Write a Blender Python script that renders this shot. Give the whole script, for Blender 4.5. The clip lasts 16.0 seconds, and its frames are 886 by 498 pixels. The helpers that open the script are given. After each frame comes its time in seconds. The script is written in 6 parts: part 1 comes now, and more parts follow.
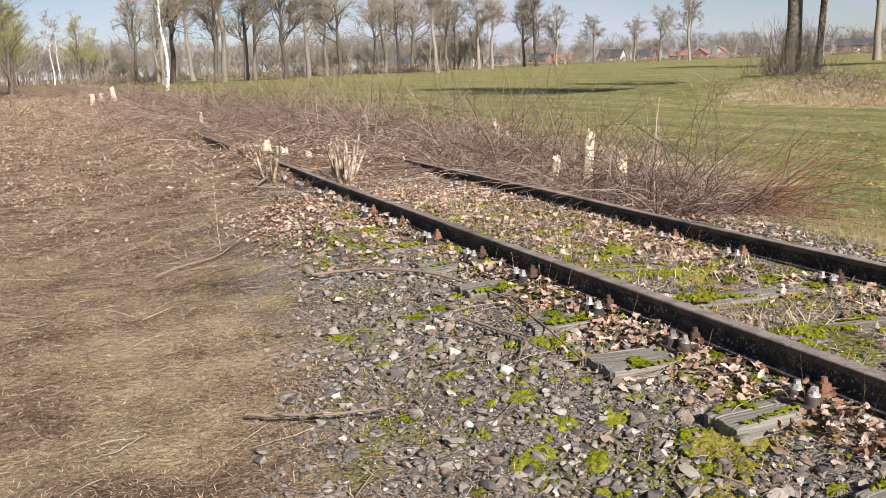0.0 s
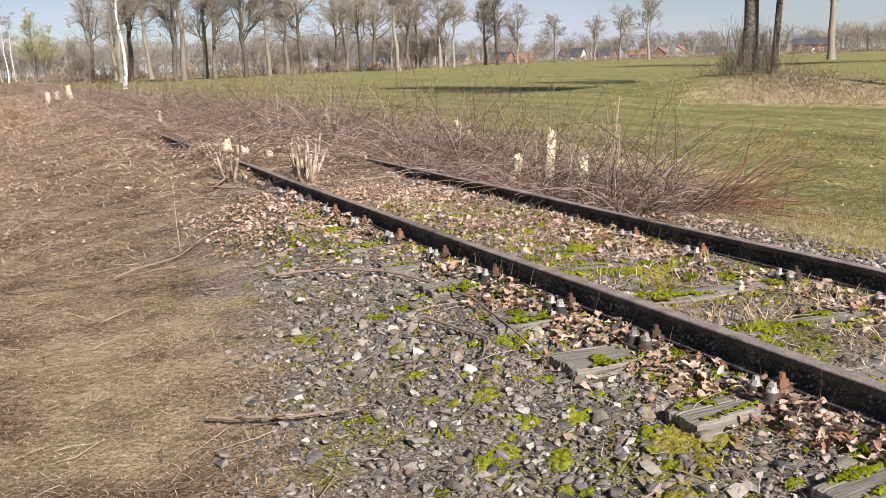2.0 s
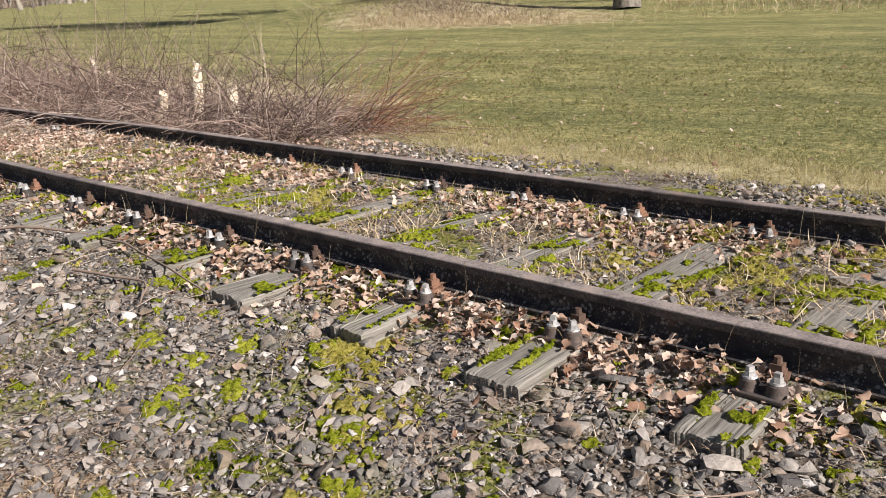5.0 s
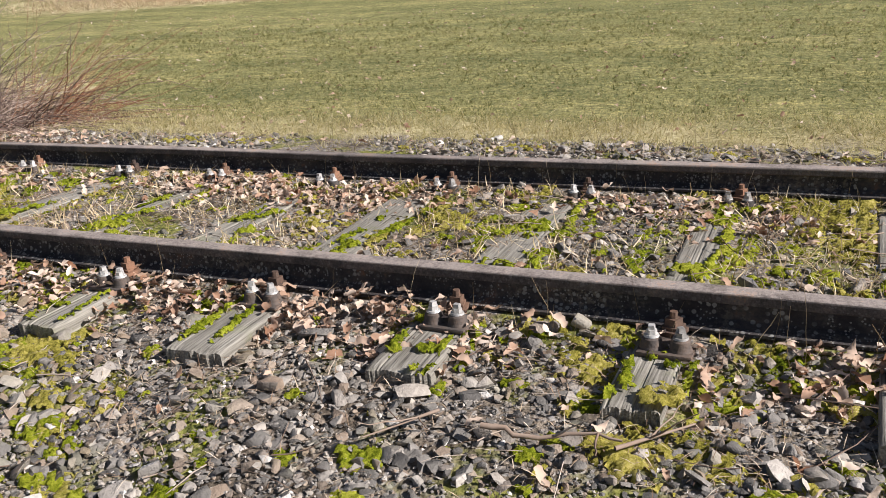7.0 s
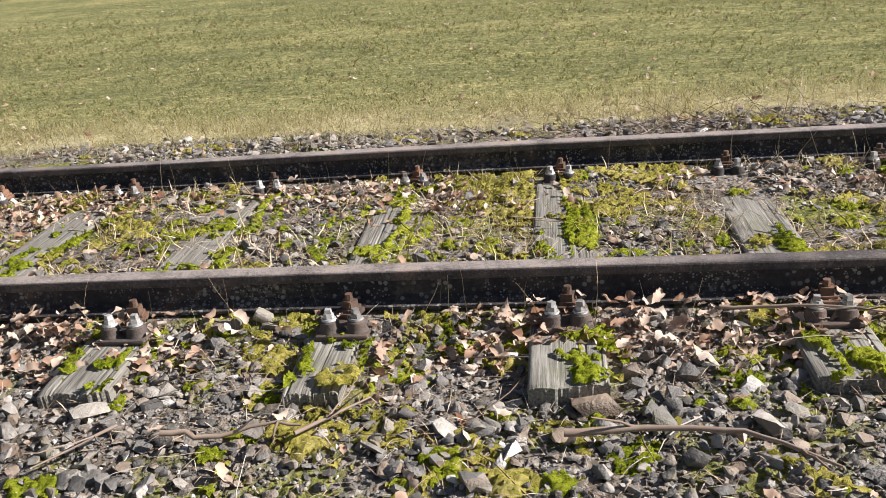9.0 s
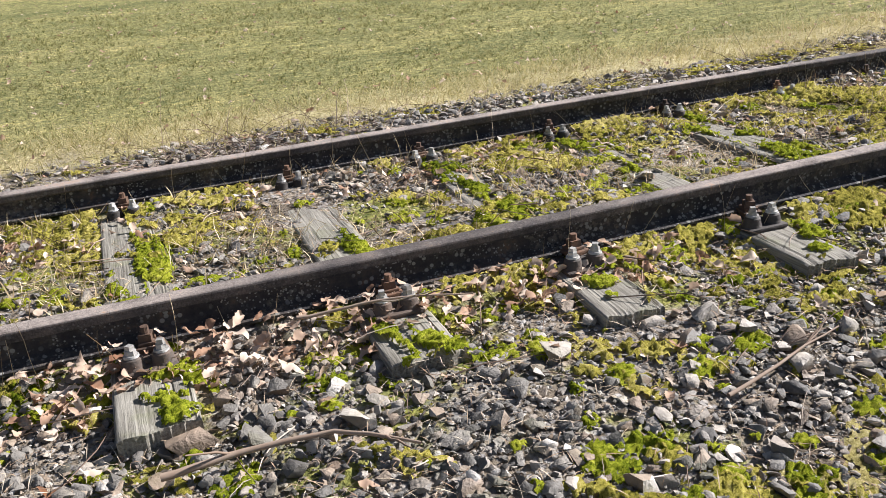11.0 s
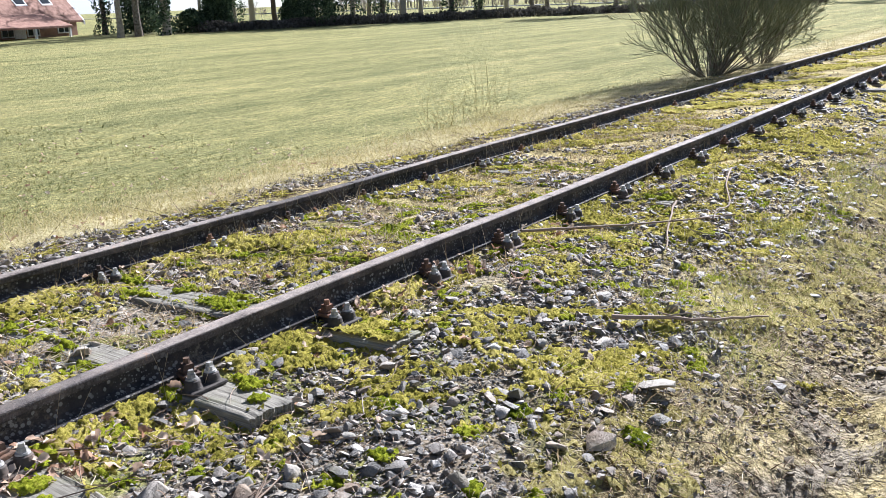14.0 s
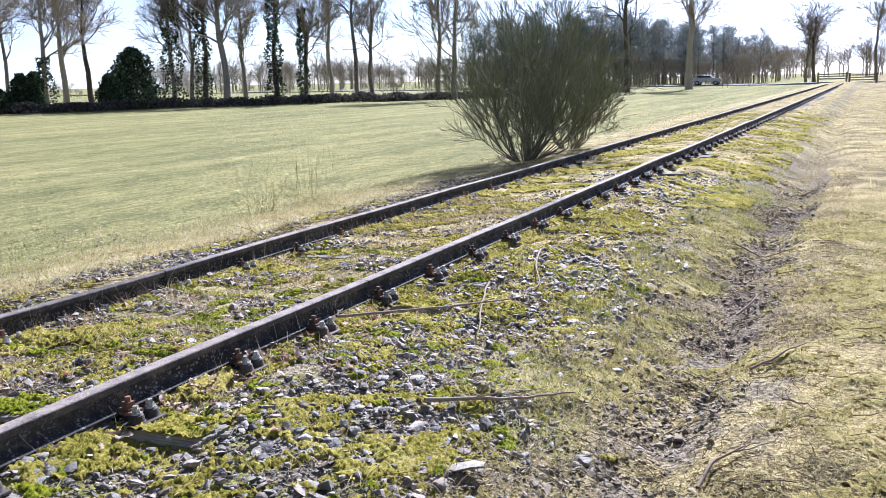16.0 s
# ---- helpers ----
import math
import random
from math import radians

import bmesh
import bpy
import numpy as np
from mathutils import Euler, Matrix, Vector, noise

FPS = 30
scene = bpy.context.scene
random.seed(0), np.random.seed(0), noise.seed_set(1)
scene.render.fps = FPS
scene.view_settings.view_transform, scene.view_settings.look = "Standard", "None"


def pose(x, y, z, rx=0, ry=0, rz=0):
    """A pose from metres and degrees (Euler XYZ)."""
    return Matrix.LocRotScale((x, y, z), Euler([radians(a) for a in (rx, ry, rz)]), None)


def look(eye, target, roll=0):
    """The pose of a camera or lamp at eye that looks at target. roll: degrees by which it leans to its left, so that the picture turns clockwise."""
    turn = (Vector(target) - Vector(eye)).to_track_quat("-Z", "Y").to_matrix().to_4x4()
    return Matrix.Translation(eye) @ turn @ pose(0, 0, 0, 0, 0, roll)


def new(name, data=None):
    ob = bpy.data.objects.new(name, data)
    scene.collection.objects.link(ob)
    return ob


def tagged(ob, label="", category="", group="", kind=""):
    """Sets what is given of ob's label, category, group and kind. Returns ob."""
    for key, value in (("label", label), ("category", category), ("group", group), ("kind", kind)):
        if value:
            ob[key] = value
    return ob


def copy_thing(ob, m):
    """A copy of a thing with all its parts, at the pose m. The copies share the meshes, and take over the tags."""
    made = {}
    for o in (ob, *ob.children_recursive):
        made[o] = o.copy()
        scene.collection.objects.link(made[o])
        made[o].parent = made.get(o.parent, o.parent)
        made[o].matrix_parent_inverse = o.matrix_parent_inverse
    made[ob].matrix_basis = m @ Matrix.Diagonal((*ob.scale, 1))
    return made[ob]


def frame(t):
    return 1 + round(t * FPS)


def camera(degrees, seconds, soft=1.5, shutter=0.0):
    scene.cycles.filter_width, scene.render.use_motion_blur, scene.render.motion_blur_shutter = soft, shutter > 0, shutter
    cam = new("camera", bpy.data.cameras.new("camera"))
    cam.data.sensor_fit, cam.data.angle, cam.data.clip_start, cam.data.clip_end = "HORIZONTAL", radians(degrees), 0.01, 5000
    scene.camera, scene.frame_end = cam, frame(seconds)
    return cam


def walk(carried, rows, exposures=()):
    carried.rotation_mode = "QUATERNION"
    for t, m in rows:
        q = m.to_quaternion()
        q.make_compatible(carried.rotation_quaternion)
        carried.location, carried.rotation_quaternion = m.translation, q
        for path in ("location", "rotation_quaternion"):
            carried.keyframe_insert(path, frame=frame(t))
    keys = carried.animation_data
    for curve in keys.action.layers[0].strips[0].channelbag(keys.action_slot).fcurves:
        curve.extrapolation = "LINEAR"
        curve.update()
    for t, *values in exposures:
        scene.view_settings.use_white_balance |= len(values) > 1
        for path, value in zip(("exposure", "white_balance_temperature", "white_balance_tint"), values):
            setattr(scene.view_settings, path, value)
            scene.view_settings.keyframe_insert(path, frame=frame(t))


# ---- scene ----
cam = camera(52.2, 16.0, 0.5)
PATH = [
    (0, (0.995, -2.465, 1.187), (-0.809, -1.699, 0.788), -2.1),
    (0.5, (0.999, -2.456, 1.184), (-0.793, -1.661, 0.788), -2.1),
    (1, (1.006, -2.454, 1.187), (-0.772, -1.629, 0.791), -2.2),
    (1.5, (1.003, -2.442, 1.181), (-0.768, -1.603, 0.783), -2.3),
    (2, (0.991, -2.461, 1.191), (-0.778, -1.621, 0.786), -2.0),
    (2.5, (0.991, -2.462, 1.183), (-0.808, -1.684, 0.783), -2.0),
    (3, (1.011, -2.437, 1.177), (-0.769, -1.621, 0.768), -2.4),
    (3.5, (1.012, -2.413, 1.173), (-0.663, -1.41, 0.738), -2.9),
    (4, (1.015, -2.402, 1.163), (-0.555, -1.266, 0.667), -3.1),
    (4.2, (1.019, -2.4, 1.164), (-0.502, -1.21, 0.645), -3.2),
    (6.3, (1.071, -2.43, 1.128), (0.079, -0.813, 0.494), -3.9),
    (6.5, (1.114, -2.425, 1.131), (0.173, -0.782, 0.486), -4.0),
    (7, (1.194, -2.44, 1.13), (0.374, -0.743, 0.462), -4.7),
    (7.5, (1.26, -2.448, 1.127), (0.557, -0.707, 0.438), -4.1),
    (8, (1.307, -2.441, 1.124), (0.731, -0.662, 0.415), -3.8),
    (8.2, (1.326, -2.442, 1.126), (0.801, -0.652, 0.407), -4.3),
    (10.3, (1.407, -2.464, 1.156), (1.719, -0.635, 0.41), -4.0),
    (10.5, (1.414, -2.466, 1.16), (1.811, -0.656, 0.406), -4.0),
    (11, (1.44, -2.475, 1.161), (2.053, -0.731, 0.396), -4.4),
    (11.5, (1.47, -2.49, 1.168), (2.291, -0.83, 0.413), -4.5),
    (12, (1.488, -2.499, 1.18), (2.48, -0.914, 0.47), -3.6),
    (12.5, (1.506, -2.513, 1.184), (2.641, -1.007, 0.517), -3.2),
    (13, (1.54, -2.519, 1.191), (2.831, -1.139, 0.536), -3.0),
    (13.5, (1.564, -2.515, 1.201), (3.003, -1.264, 0.595), -2.7),
    (14, (1.594, -2.519, 1.222), (3.15, -1.381, 0.691), -2.2),
    (14.5, (1.612, -2.534, 1.226), (3.256, -1.501, 0.748), -1.9),
    (15, (1.623, -2.55, 1.235), (3.318, -1.578, 0.808), -1.5),
    (15.5, (1.629, -2.574, 1.235), (3.364, -1.657, 0.845), -1.4),
    (16, (1.634, -2.596, 1.239), (3.414, -1.762, 0.873), -1.2),
]
EXPOSURES = [(0, 0.66, 6280, 18), (4, 0.70, 6250, 18), (7, 0.85, 6080, 16), (11, 1.22, 5980, 14), (14, 1.46, 5560, 14), (16, 1.45, 5280, 20)]
walk(cam, [(t, look(eye, target, roll)) for t, eye, target, roll in PATH], EXPOSURES)

# ---- light ----
SUN_AZ, SUN_EL = 4.0, 33.0          # degrees from +x towards +y, and above the horizon
world = bpy.data.worlds.new("sky_world")
scene.world = world
world.use_nodes = True
wn = world.node_tree.nodes
sky = wn.new("ShaderNodeTexSky")
sky.sky_type, sky.sun_disc = "NISHITA", False
sky.sun_elevation, sky.sun_rotation = radians(SUN_EL), radians(90 - SUN_AZ)
sky.altitude = 1200.0
sky.air_density, sky.dust_density, sky.ozone_density = 1.0, 0.8, 2.4
veil = wn.new("ShaderNodeTexNoise")
veil.inputs["Scale"].default_value, veil.inputs["Detail"].default_value = 3.2, 6.0
stretch_sky = wn.new("ShaderNodeMapping")
stretch_sky.inputs["Scale"].default_value = (1.0, 1.0, 4.5)
world.node_tree.links.new(wn.new("ShaderNodeTexCoord").outputs["Generated"], stretch_sky.inputs[0])
world.node_tree.links.new(stretch_sky.outputs[0], veil.inputs["Vector"])
amount = wn.new("ShaderNodeMapRange")
amount.inputs["From Min"].default_value, amount.inputs["From Max"].default_value = 0.42, 0.62
amount.inputs["To Min"].default_value, amount.inputs["To Max"].default_value = 0.25, 0.85
world.node_tree.links.new(veil.outputs["Fac"], amount.inputs["Value"])
grey = wn.new("ShaderNodeRGBToBW")
world.node_tree.links.new(sky.outputs[0], grey.inputs[0])
white = wn.new("ShaderNodeMix")
white.data_type, white.blend_type = "RGBA", "MULTIPLY"
white.inputs[0].default_value, white.inputs[7].default_value = 1.0, (1.04, 1.12, 1.24, 1)
world.node_tree.links.new(grey.outputs[0], white.inputs[6])
cloud = wn.new("ShaderNodeMix")
cloud.data_type = "RGBA"
world.node_tree.links.new(amount.outputs[0], cloud.inputs[0])
world.node_tree.links.new(sky.outputs[0], cloud.inputs[6])
world.node_tree.links.new(white.outputs[2], cloud.inputs[7])
world.node_tree.links.new(cloud.outputs[2], wn["Background"].inputs[0])
wn["Background"].inputs[1].default_value = 0.051
sun_dir = Vector((math.cos(radians(SUN_EL)) * math.cos(radians(SUN_AZ)), math.cos(radians(SUN_EL)) * math.sin(radians(SUN_AZ)), math.sin(radians(SUN_EL))))
sun = new("sun", bpy.data.lights.new("sun", "SUN"))
sun.data.energy, sun.data.angle, sun.data.color = 5.0, radians(0.53), (1.0, 0.95, 0.88)
sun.matrix_world = look(sun_dir * 100, (0, 0, 0))

# ---- helpers of this scene ----
rng = np.random.default_rng(7)


def mesh_np(name, v, f):
    """A mesh from an array of points and an array of faces with equally many corners each."""
    v, f = np.asarray(v, np.float32).reshape(-1, 3), np.asarray(f, np.int32)
    me = bpy.data.meshes.new(name)
    me.vertices.add(len(v))
    me.vertices.foreach_set("co", v.ravel())
    me.loops.add(f.size)
    me.loops.foreach_set("vertex_index", f.ravel())
    me.polygons.add(len(f))
    me.polygons.foreach_set("loop_start", np.arange(0, f.size, f.shape[1], dtype=np.int32))
    me.update(calc_edges=True)
    smooth(me, False)
    me.validate()
    return me


def smooth(me, on=True):
    me.polygons.foreach_set("use_smooth", np.full(len(me.polygons), on))
    return me


def obj(name, me, material, parent=None, label=""):
    ob = new(name, me)
    if material is not None and not me.materials:
        me.materials.append(material)
    if parent is not None:
        ob.parent = parent
    if label:
        ob["label"] = label
    return ob


def part(name, bm, material, parent, label="", flat=True):
    me = bpy.data.meshes.new(name)
    bm.to_mesh(me)
    bm.free()
    smooth(me, not flat)
    return obj(name, me, material, parent, label)


def empty(name, m=None):
    ob = new(name)
    if m is not None:
        ob.matrix_basis = m
    return ob


def scatter(tv, tf, at, turn, size):
    """Copies of a small shape: points, faces, places (n,3), turns (n,3,3), sizes (n,3) -> one array of points and faces."""
    n = len(at)
    v = np.einsum("nij,nkj->nki", turn, tv[None] * size[:, None, :]) + at[:, None, :]
    f = tf[None] + (np.arange(n) * len(tv))[:, None, None]
    return v.reshape(-1, 3), f.reshape(-1, tf.shape[1])


def turns(n, tilt, r=rng, yaw=None):
    """Random turns about z with a tilt of up to that many degrees."""
    a = r.uniform(0, 2 * np.pi, n) if yaw is None else yaw
    b, c = np.radians(r.normal(0, tilt, n)), np.radians(r.normal(0, tilt, n))
    ca, sa, cb, sb, cc, sc = np.cos(a), np.sin(a), np.cos(b), np.sin(b), np.cos(c), np.sin(c)
    o, i = np.zeros(n), np.ones(n)
    rz = np.stack([np.stack([ca, -sa, o], -1), np.stack([sa, ca, o], -1), np.stack([o, o, i], -1)], 1)
    rx = np.stack([np.stack([i, o, o], -1), np.stack([o, cb, -sb], -1), np.stack([o, sb, cb], -1)], 1)
    ry = np.stack([np.stack([cc, o, sc], -1), np.stack([o, i, o], -1), np.stack([-sc, o, cc], -1)], 1)
    return rx @ ry @ rz


def tubes(lines, radii, sides):
    """Tubes of the same number of stations: lines (n,k,3), radii (n,k) -> points and quads."""
    lines, radii = np.asarray(lines, float), np.asarray(radii, float)
    n, k, _ = lines.shape
    d = np.gradient(lines, axis=1)
    d /= np.linalg.norm(d, axis=2, keepdims=True) + 1e-9
    ref = np.where(np.abs(d[..., 2:3]) < 0.9, np.array([0, 0, 1.0]), np.array([1.0, 0, 0]))
    u = np.cross(d, ref)
    u /= np.linalg.norm(u, axis=2, keepdims=True) + 1e-9
    w = np.cross(d, u)
    a = np.arange(sides) * 2 * np.pi / sides
    ring = lines[:, :, None] + radii[:, :, None, None] * (np.cos(a)[:, None] * u[:, :, None] + np.sin(a)[:, None] * w[:, :, None])
    v = ring.reshape(-1, 3)
    i, j, s = np.meshgrid(np.arange(n), np.arange(k - 1), np.arange(sides), indexing="ij")
    base, nxt = i * k * sides + j * sides, (s + 1) % sides
    f = np.stack([base + s, base + nxt, base + sides + nxt, base + sides + s], -1).reshape(-1, 4)
    return v, f


def join(parts):
    vs, fs, n = [], [], 0
    for v, f in parts:
        vs.append(v), fs.append(f + n)
        n += len(v)
    return np.concatenate(vs), np.concatenate(fs)


def fnoise(x, y, scale, seed=0.0):
    """Cheap smooth noise in -1..1 on arrays, from sines turned against each other."""
    x, y = x / scale + seed * 1.7, y / scale - seed * 2.3
    return (np.sin(1.9 * x + 1.3 * np.sin(1.1 * y + seed)) + np.sin(2.3 * y + 1.1 * np.sin(1.7 * x + 2 * seed)) + np.sin(1.3 * x + 1.7 * y + 3 * seed)) / 3


# ---- the lie of the land ----
def step(x, a, b):
    t = np.clip((x - a) / (b - a), 0, 1)
    return t * t * (3 - 2 * t)


def land(x, y):
    """Height of the ground."""
    x, y = np.asarray(x, float), np.asarray(y, float)
    bed = -0.062 - 0.03 * np.clip(y, -1, 2.5)
    ditch_on = step(x, 1.5, 4.0) * (1 - step(x, 60, 110))
    shoulder = -0.066 - 0.006 * step(y, -0.20, -0.42) * (1 - step(x, 3.4, 5.2)) - 0.085 * step(y, -0.6, -1.45) - 0.07 * step(y, -1.2, -2.2)
    edge = -1.85 + 0.06 * np.sin(x * 0.9) + 0.05 * np.sin(x * 2.3 + 1)
    ditch = -0.16 * np.exp(-(((y - edge) / np.where(y < edge, 0.24, 0.36)) ** 2)) * ditch_on
    near = shoulder + ditch
    far = bed - 0.06 * step(y, 2.3, 3.2) - 0.17 * step(y, 2.9, 5.2)
    z = np.where(y < 0, near, far)
    z = z + 0.008 * fnoise(x, y, 0.23, 1) + 0.014 * fnoise(x, y, 0.7, 2) * (np.abs(y - 0.75) > 1.0)
    z = z + (0.012 * fnoise(x, y, 0.27, 12) + 0.008 * fnoise(x, y, 0.16, 13)) * step(x, 2.2, 4.0) * (1 - step(x, 14, 20)) * step(-y, 0.8, 1.2) * (y > -4)
    z = z + np.where(y > 4, 0.04, 0.01) * fnoise(x, y, 3.5, 3) * ((y > 4) | (y < -2.6))
    rutted = step(x, 2.4, 4.0) * (1 - step(x, 20, 40)) * np.exp(-((y - edge) / 0.45) ** 2)
    z = z + rutted * (0.016 * fnoise(x, y, 0.11, 51) + 0.011 * fnoise(x, y, 0.055, 52) + 0.014 * np.abs(fnoise(x, 0.3 * y, 0.16, 53)))
    z = z + 0.006 * fnoise(x, y, 0.08, 54) * (y < -0.9) * (y > -5)
    # the sleepers sink under moss in the east and under leaves in the west
    sunk = (step(x, 3.75, 4.8) + step(-x, 3.6, 5.5)) * step(fnoise(x, y, 0.75, 6), -0.9, -0.2)
    z = z + 0.040 * sunk * (1.5 * step(y, -0.80, -0.45) * (1 - step(y, -0.30, -0.22)) + step(y, 0.06, 0.12) * (1 - step(y, 1.38, 1.44)))
    # between the rails the bed laps over the edges of the sleepers
    z = z + 0.024 * step(y, 0.08, 0.2) * (1 - step(y, 1.3, 1.42)) * step(fnoise(x, y, 0.5, 8), -0.7, 0.1) * (1 - step(np.abs(x), 4.0, 6.0))
    # the bed reaches the foot of each rail
    z = z + 0.056 * (np.exp(-(y / 0.145) ** 2) + np.exp(-((y - 1.505) / 0.145) ** 2))
    # litter heaped over the rails in the west
    heap = step(-x, 8.2, 10.5) * step(y, -0.55, -0.05) * (1 - step(y, 2.6, 4.2))
    z = z + heap * (0.17 + 0.10 * fnoise(x, y, 1.3, 4) - 0.13 * np.exp(-((x + 14.5) / 2.2) ** 2) * (y < 0.6))
    # the bank with the oaks
    along = (x + 26) * 0.9 + (y - 20) * 0.3
    across = -(x + 26) * 0.3 + (y - 20) * 0.95
    bank = 0.85 * np.exp(-((across - 2.0) / 2.6) ** 2) * np.exp(-((along - 1.5) / 5.5) ** 2)
    z = z + bank + 0.28 * np.exp(-((y - 24.5 - 0.12 * (x + 15)) / 2.0) ** 2) * step(x, -26, -14) * (1 - step(x, 10, 30))
    z = z + 0.35 * np.exp(-((y - 82 + 0.2 * (x + 60)) / 4) ** 2) * step(x, -120, -90) * (1 - step(x, -45, -20))
    return z


def axis(fine_a, fine_b, d, far, grow=1.12):
    mid = list(np.arange(fine_a, fine_b + d / 2, d))
    out, s, p = [], d, fine_b
    while p < far:
        s *= grow
        p += s
        out.append(p)
    back, s, p = [], d, fine_a
    while p > -far:
        s *= grow
        p -= s
        back.append(p)
    return np.array(back[::-1] + mid + out)


def sheet(xs, ys, height):
    gx, gy = np.meshgrid(xs, ys, indexing="ij")
    v = np.stack([gx, gy, height(gx, gy)], -1).reshape(-1, 3)
    ny = len(ys)
    i, j = np.meshgrid(np.arange(len(xs) - 1), np.arange(ny - 1), indexing="ij")
    a = i * ny + j
    return v, np.stack([a, a + ny, a + ny + 1, a + 1], -1).reshape(-1, 4)


# ---- materials ----
def material(name, rough=0.8, metal=0.0, spec=0.3):
    m = bpy.data.materials.new(name)
    m.use_nodes = True
    nt = m.node_tree
    b = nt.nodes["Principled BSDF"]
    b.inputs["Roughness"].default_value, b.inputs["Metallic"].default_value = rough, metal
    b.inputs["Specular IOR Level"].default_value = spec
    return m, nt, b


def node(nt, kind, **ins):
    n = nt.nodes.new("ShaderNode" + kind)
    for key, value in ins.items():
        key = key.replace("_", " ")
        sock = n.inputs[int(key[1:])] if key[0] == "i" and key[1:].isdigit() else n.inputs[key]
        if isinstance(value, bpy.types.NodeSocket):
            nt.links.new(value, sock)
        else:
            sock.default_value = value
    return n


def coord(nt):
    return node(nt, "NewGeometry").outputs["Position"]


def noise_tex(nt, scale, detail=4.0, rough=0.55, vec=None):
    return node(nt, "TexNoise", Vector=vec if vec is not None else coord(nt), Scale=scale, Detail=detail, Roughness=rough).outputs["Fac"]


def ramp(nt, fac, stops):
    r = nt.nodes.new("ShaderNodeValToRGB")
    e = r.color_ramp.elements
    while len(e) < len(stops):
        e.new(0.5)
    for el, (p, c) in zip(e, stops):
        el.position, el.color = p, (*c, 1) if len(c) == 3 else c
    nt.links.new(fac, r.inputs[0])
    return r.outputs[0]


def mix(nt, fac, a, b, blend="MIX"):
    n = nt.nodes.new("ShaderNodeMix")
    n.data_type, n.blend_type = "RGBA", blend
    for sock, value in ((n.inputs[0], fac), (n.inputs[6], a), (n.inputs[7], b)):
        if isinstance(value, bpy.types.NodeSocket):
            nt.links.new(value, sock)
        else:
            sock.default_value = value if isinstance(value, (int, float)) else (*value, 1)
    return n.outputs[2]


def calc(nt, op, a, b=0.0, clamp=False):
    n = nt.nodes.new("ShaderNodeMath")
    n.operation, n.use_clamp = op, clamp
    for sock, value in zip(n.inputs, (a, b)):
        if isinstance(value, bpy.types.NodeSocket):
            nt.links.new(value, sock)
        else:
            sock.default_value = value
    return n.outputs[0]


def span(nt, x, a, b):
    """0 below a, 1 above b."""
    n = node(nt, "MapRange", Value=x, From_Min=a, From_Max=b)
    n.interpolation_type = "SMOOTHSTEP"
    return n.outputs[0]


def bump(nt, b, height, strength, dist):
    n = node(nt, "Bump", Height=height, Strength=strength, Distance=dist)
    nt.links.new(n.outputs[0], b.inputs["Normal"])


def island(nt):
    return node(nt, "NewGeometry").outputs["Random Per Island"]


def simple(name, stops, scale, rough=0.85, metal=0.0, bump_by=0.0, bump_scale=None, spec=0.3, per_island=False, per_object=False, translucent=0.0):
    """A surface of noise between a few colours, varied island by island or thing by thing."""
    m, nt, b = material(name, rough, metal, spec)
    fac = noise_tex(nt, scale)
    if per_island:
        fac = calc(nt, "ADD", calc(nt, "MULTIPLY", island(nt), 0.75), calc(nt, "MULTIPLY", fac, 0.25))
    if per_object:
        fac = calc(nt, "ADD", calc(nt, "MULTIPLY", node(nt, "ObjectInfo").outputs["Random"], 0.4), calc(nt, "MULTIPLY", fac, 0.6))
    nt.links.new(ramp(nt, fac, stops), b.inputs["Base Color"])
    if bump_by:
        bump(nt, b, noise_tex(nt, bump_scale or scale * 6), 0.6, bump_by)
    if translucent:
        t = node(nt, "BsdfTranslucent")
        nt.links.new(b.inputs["Base Color"].links[0].from_socket, t.inputs[0])
        mx = node(nt, "MixShader", Fac=translucent)
        nt.links.new(b.outputs[0], mx.inputs[1]), nt.links.new(t.outputs[0], mx.inputs[2])
        nt.links.new(mx.outputs[0], nt.nodes["Material Output"].inputs[0])
    return m


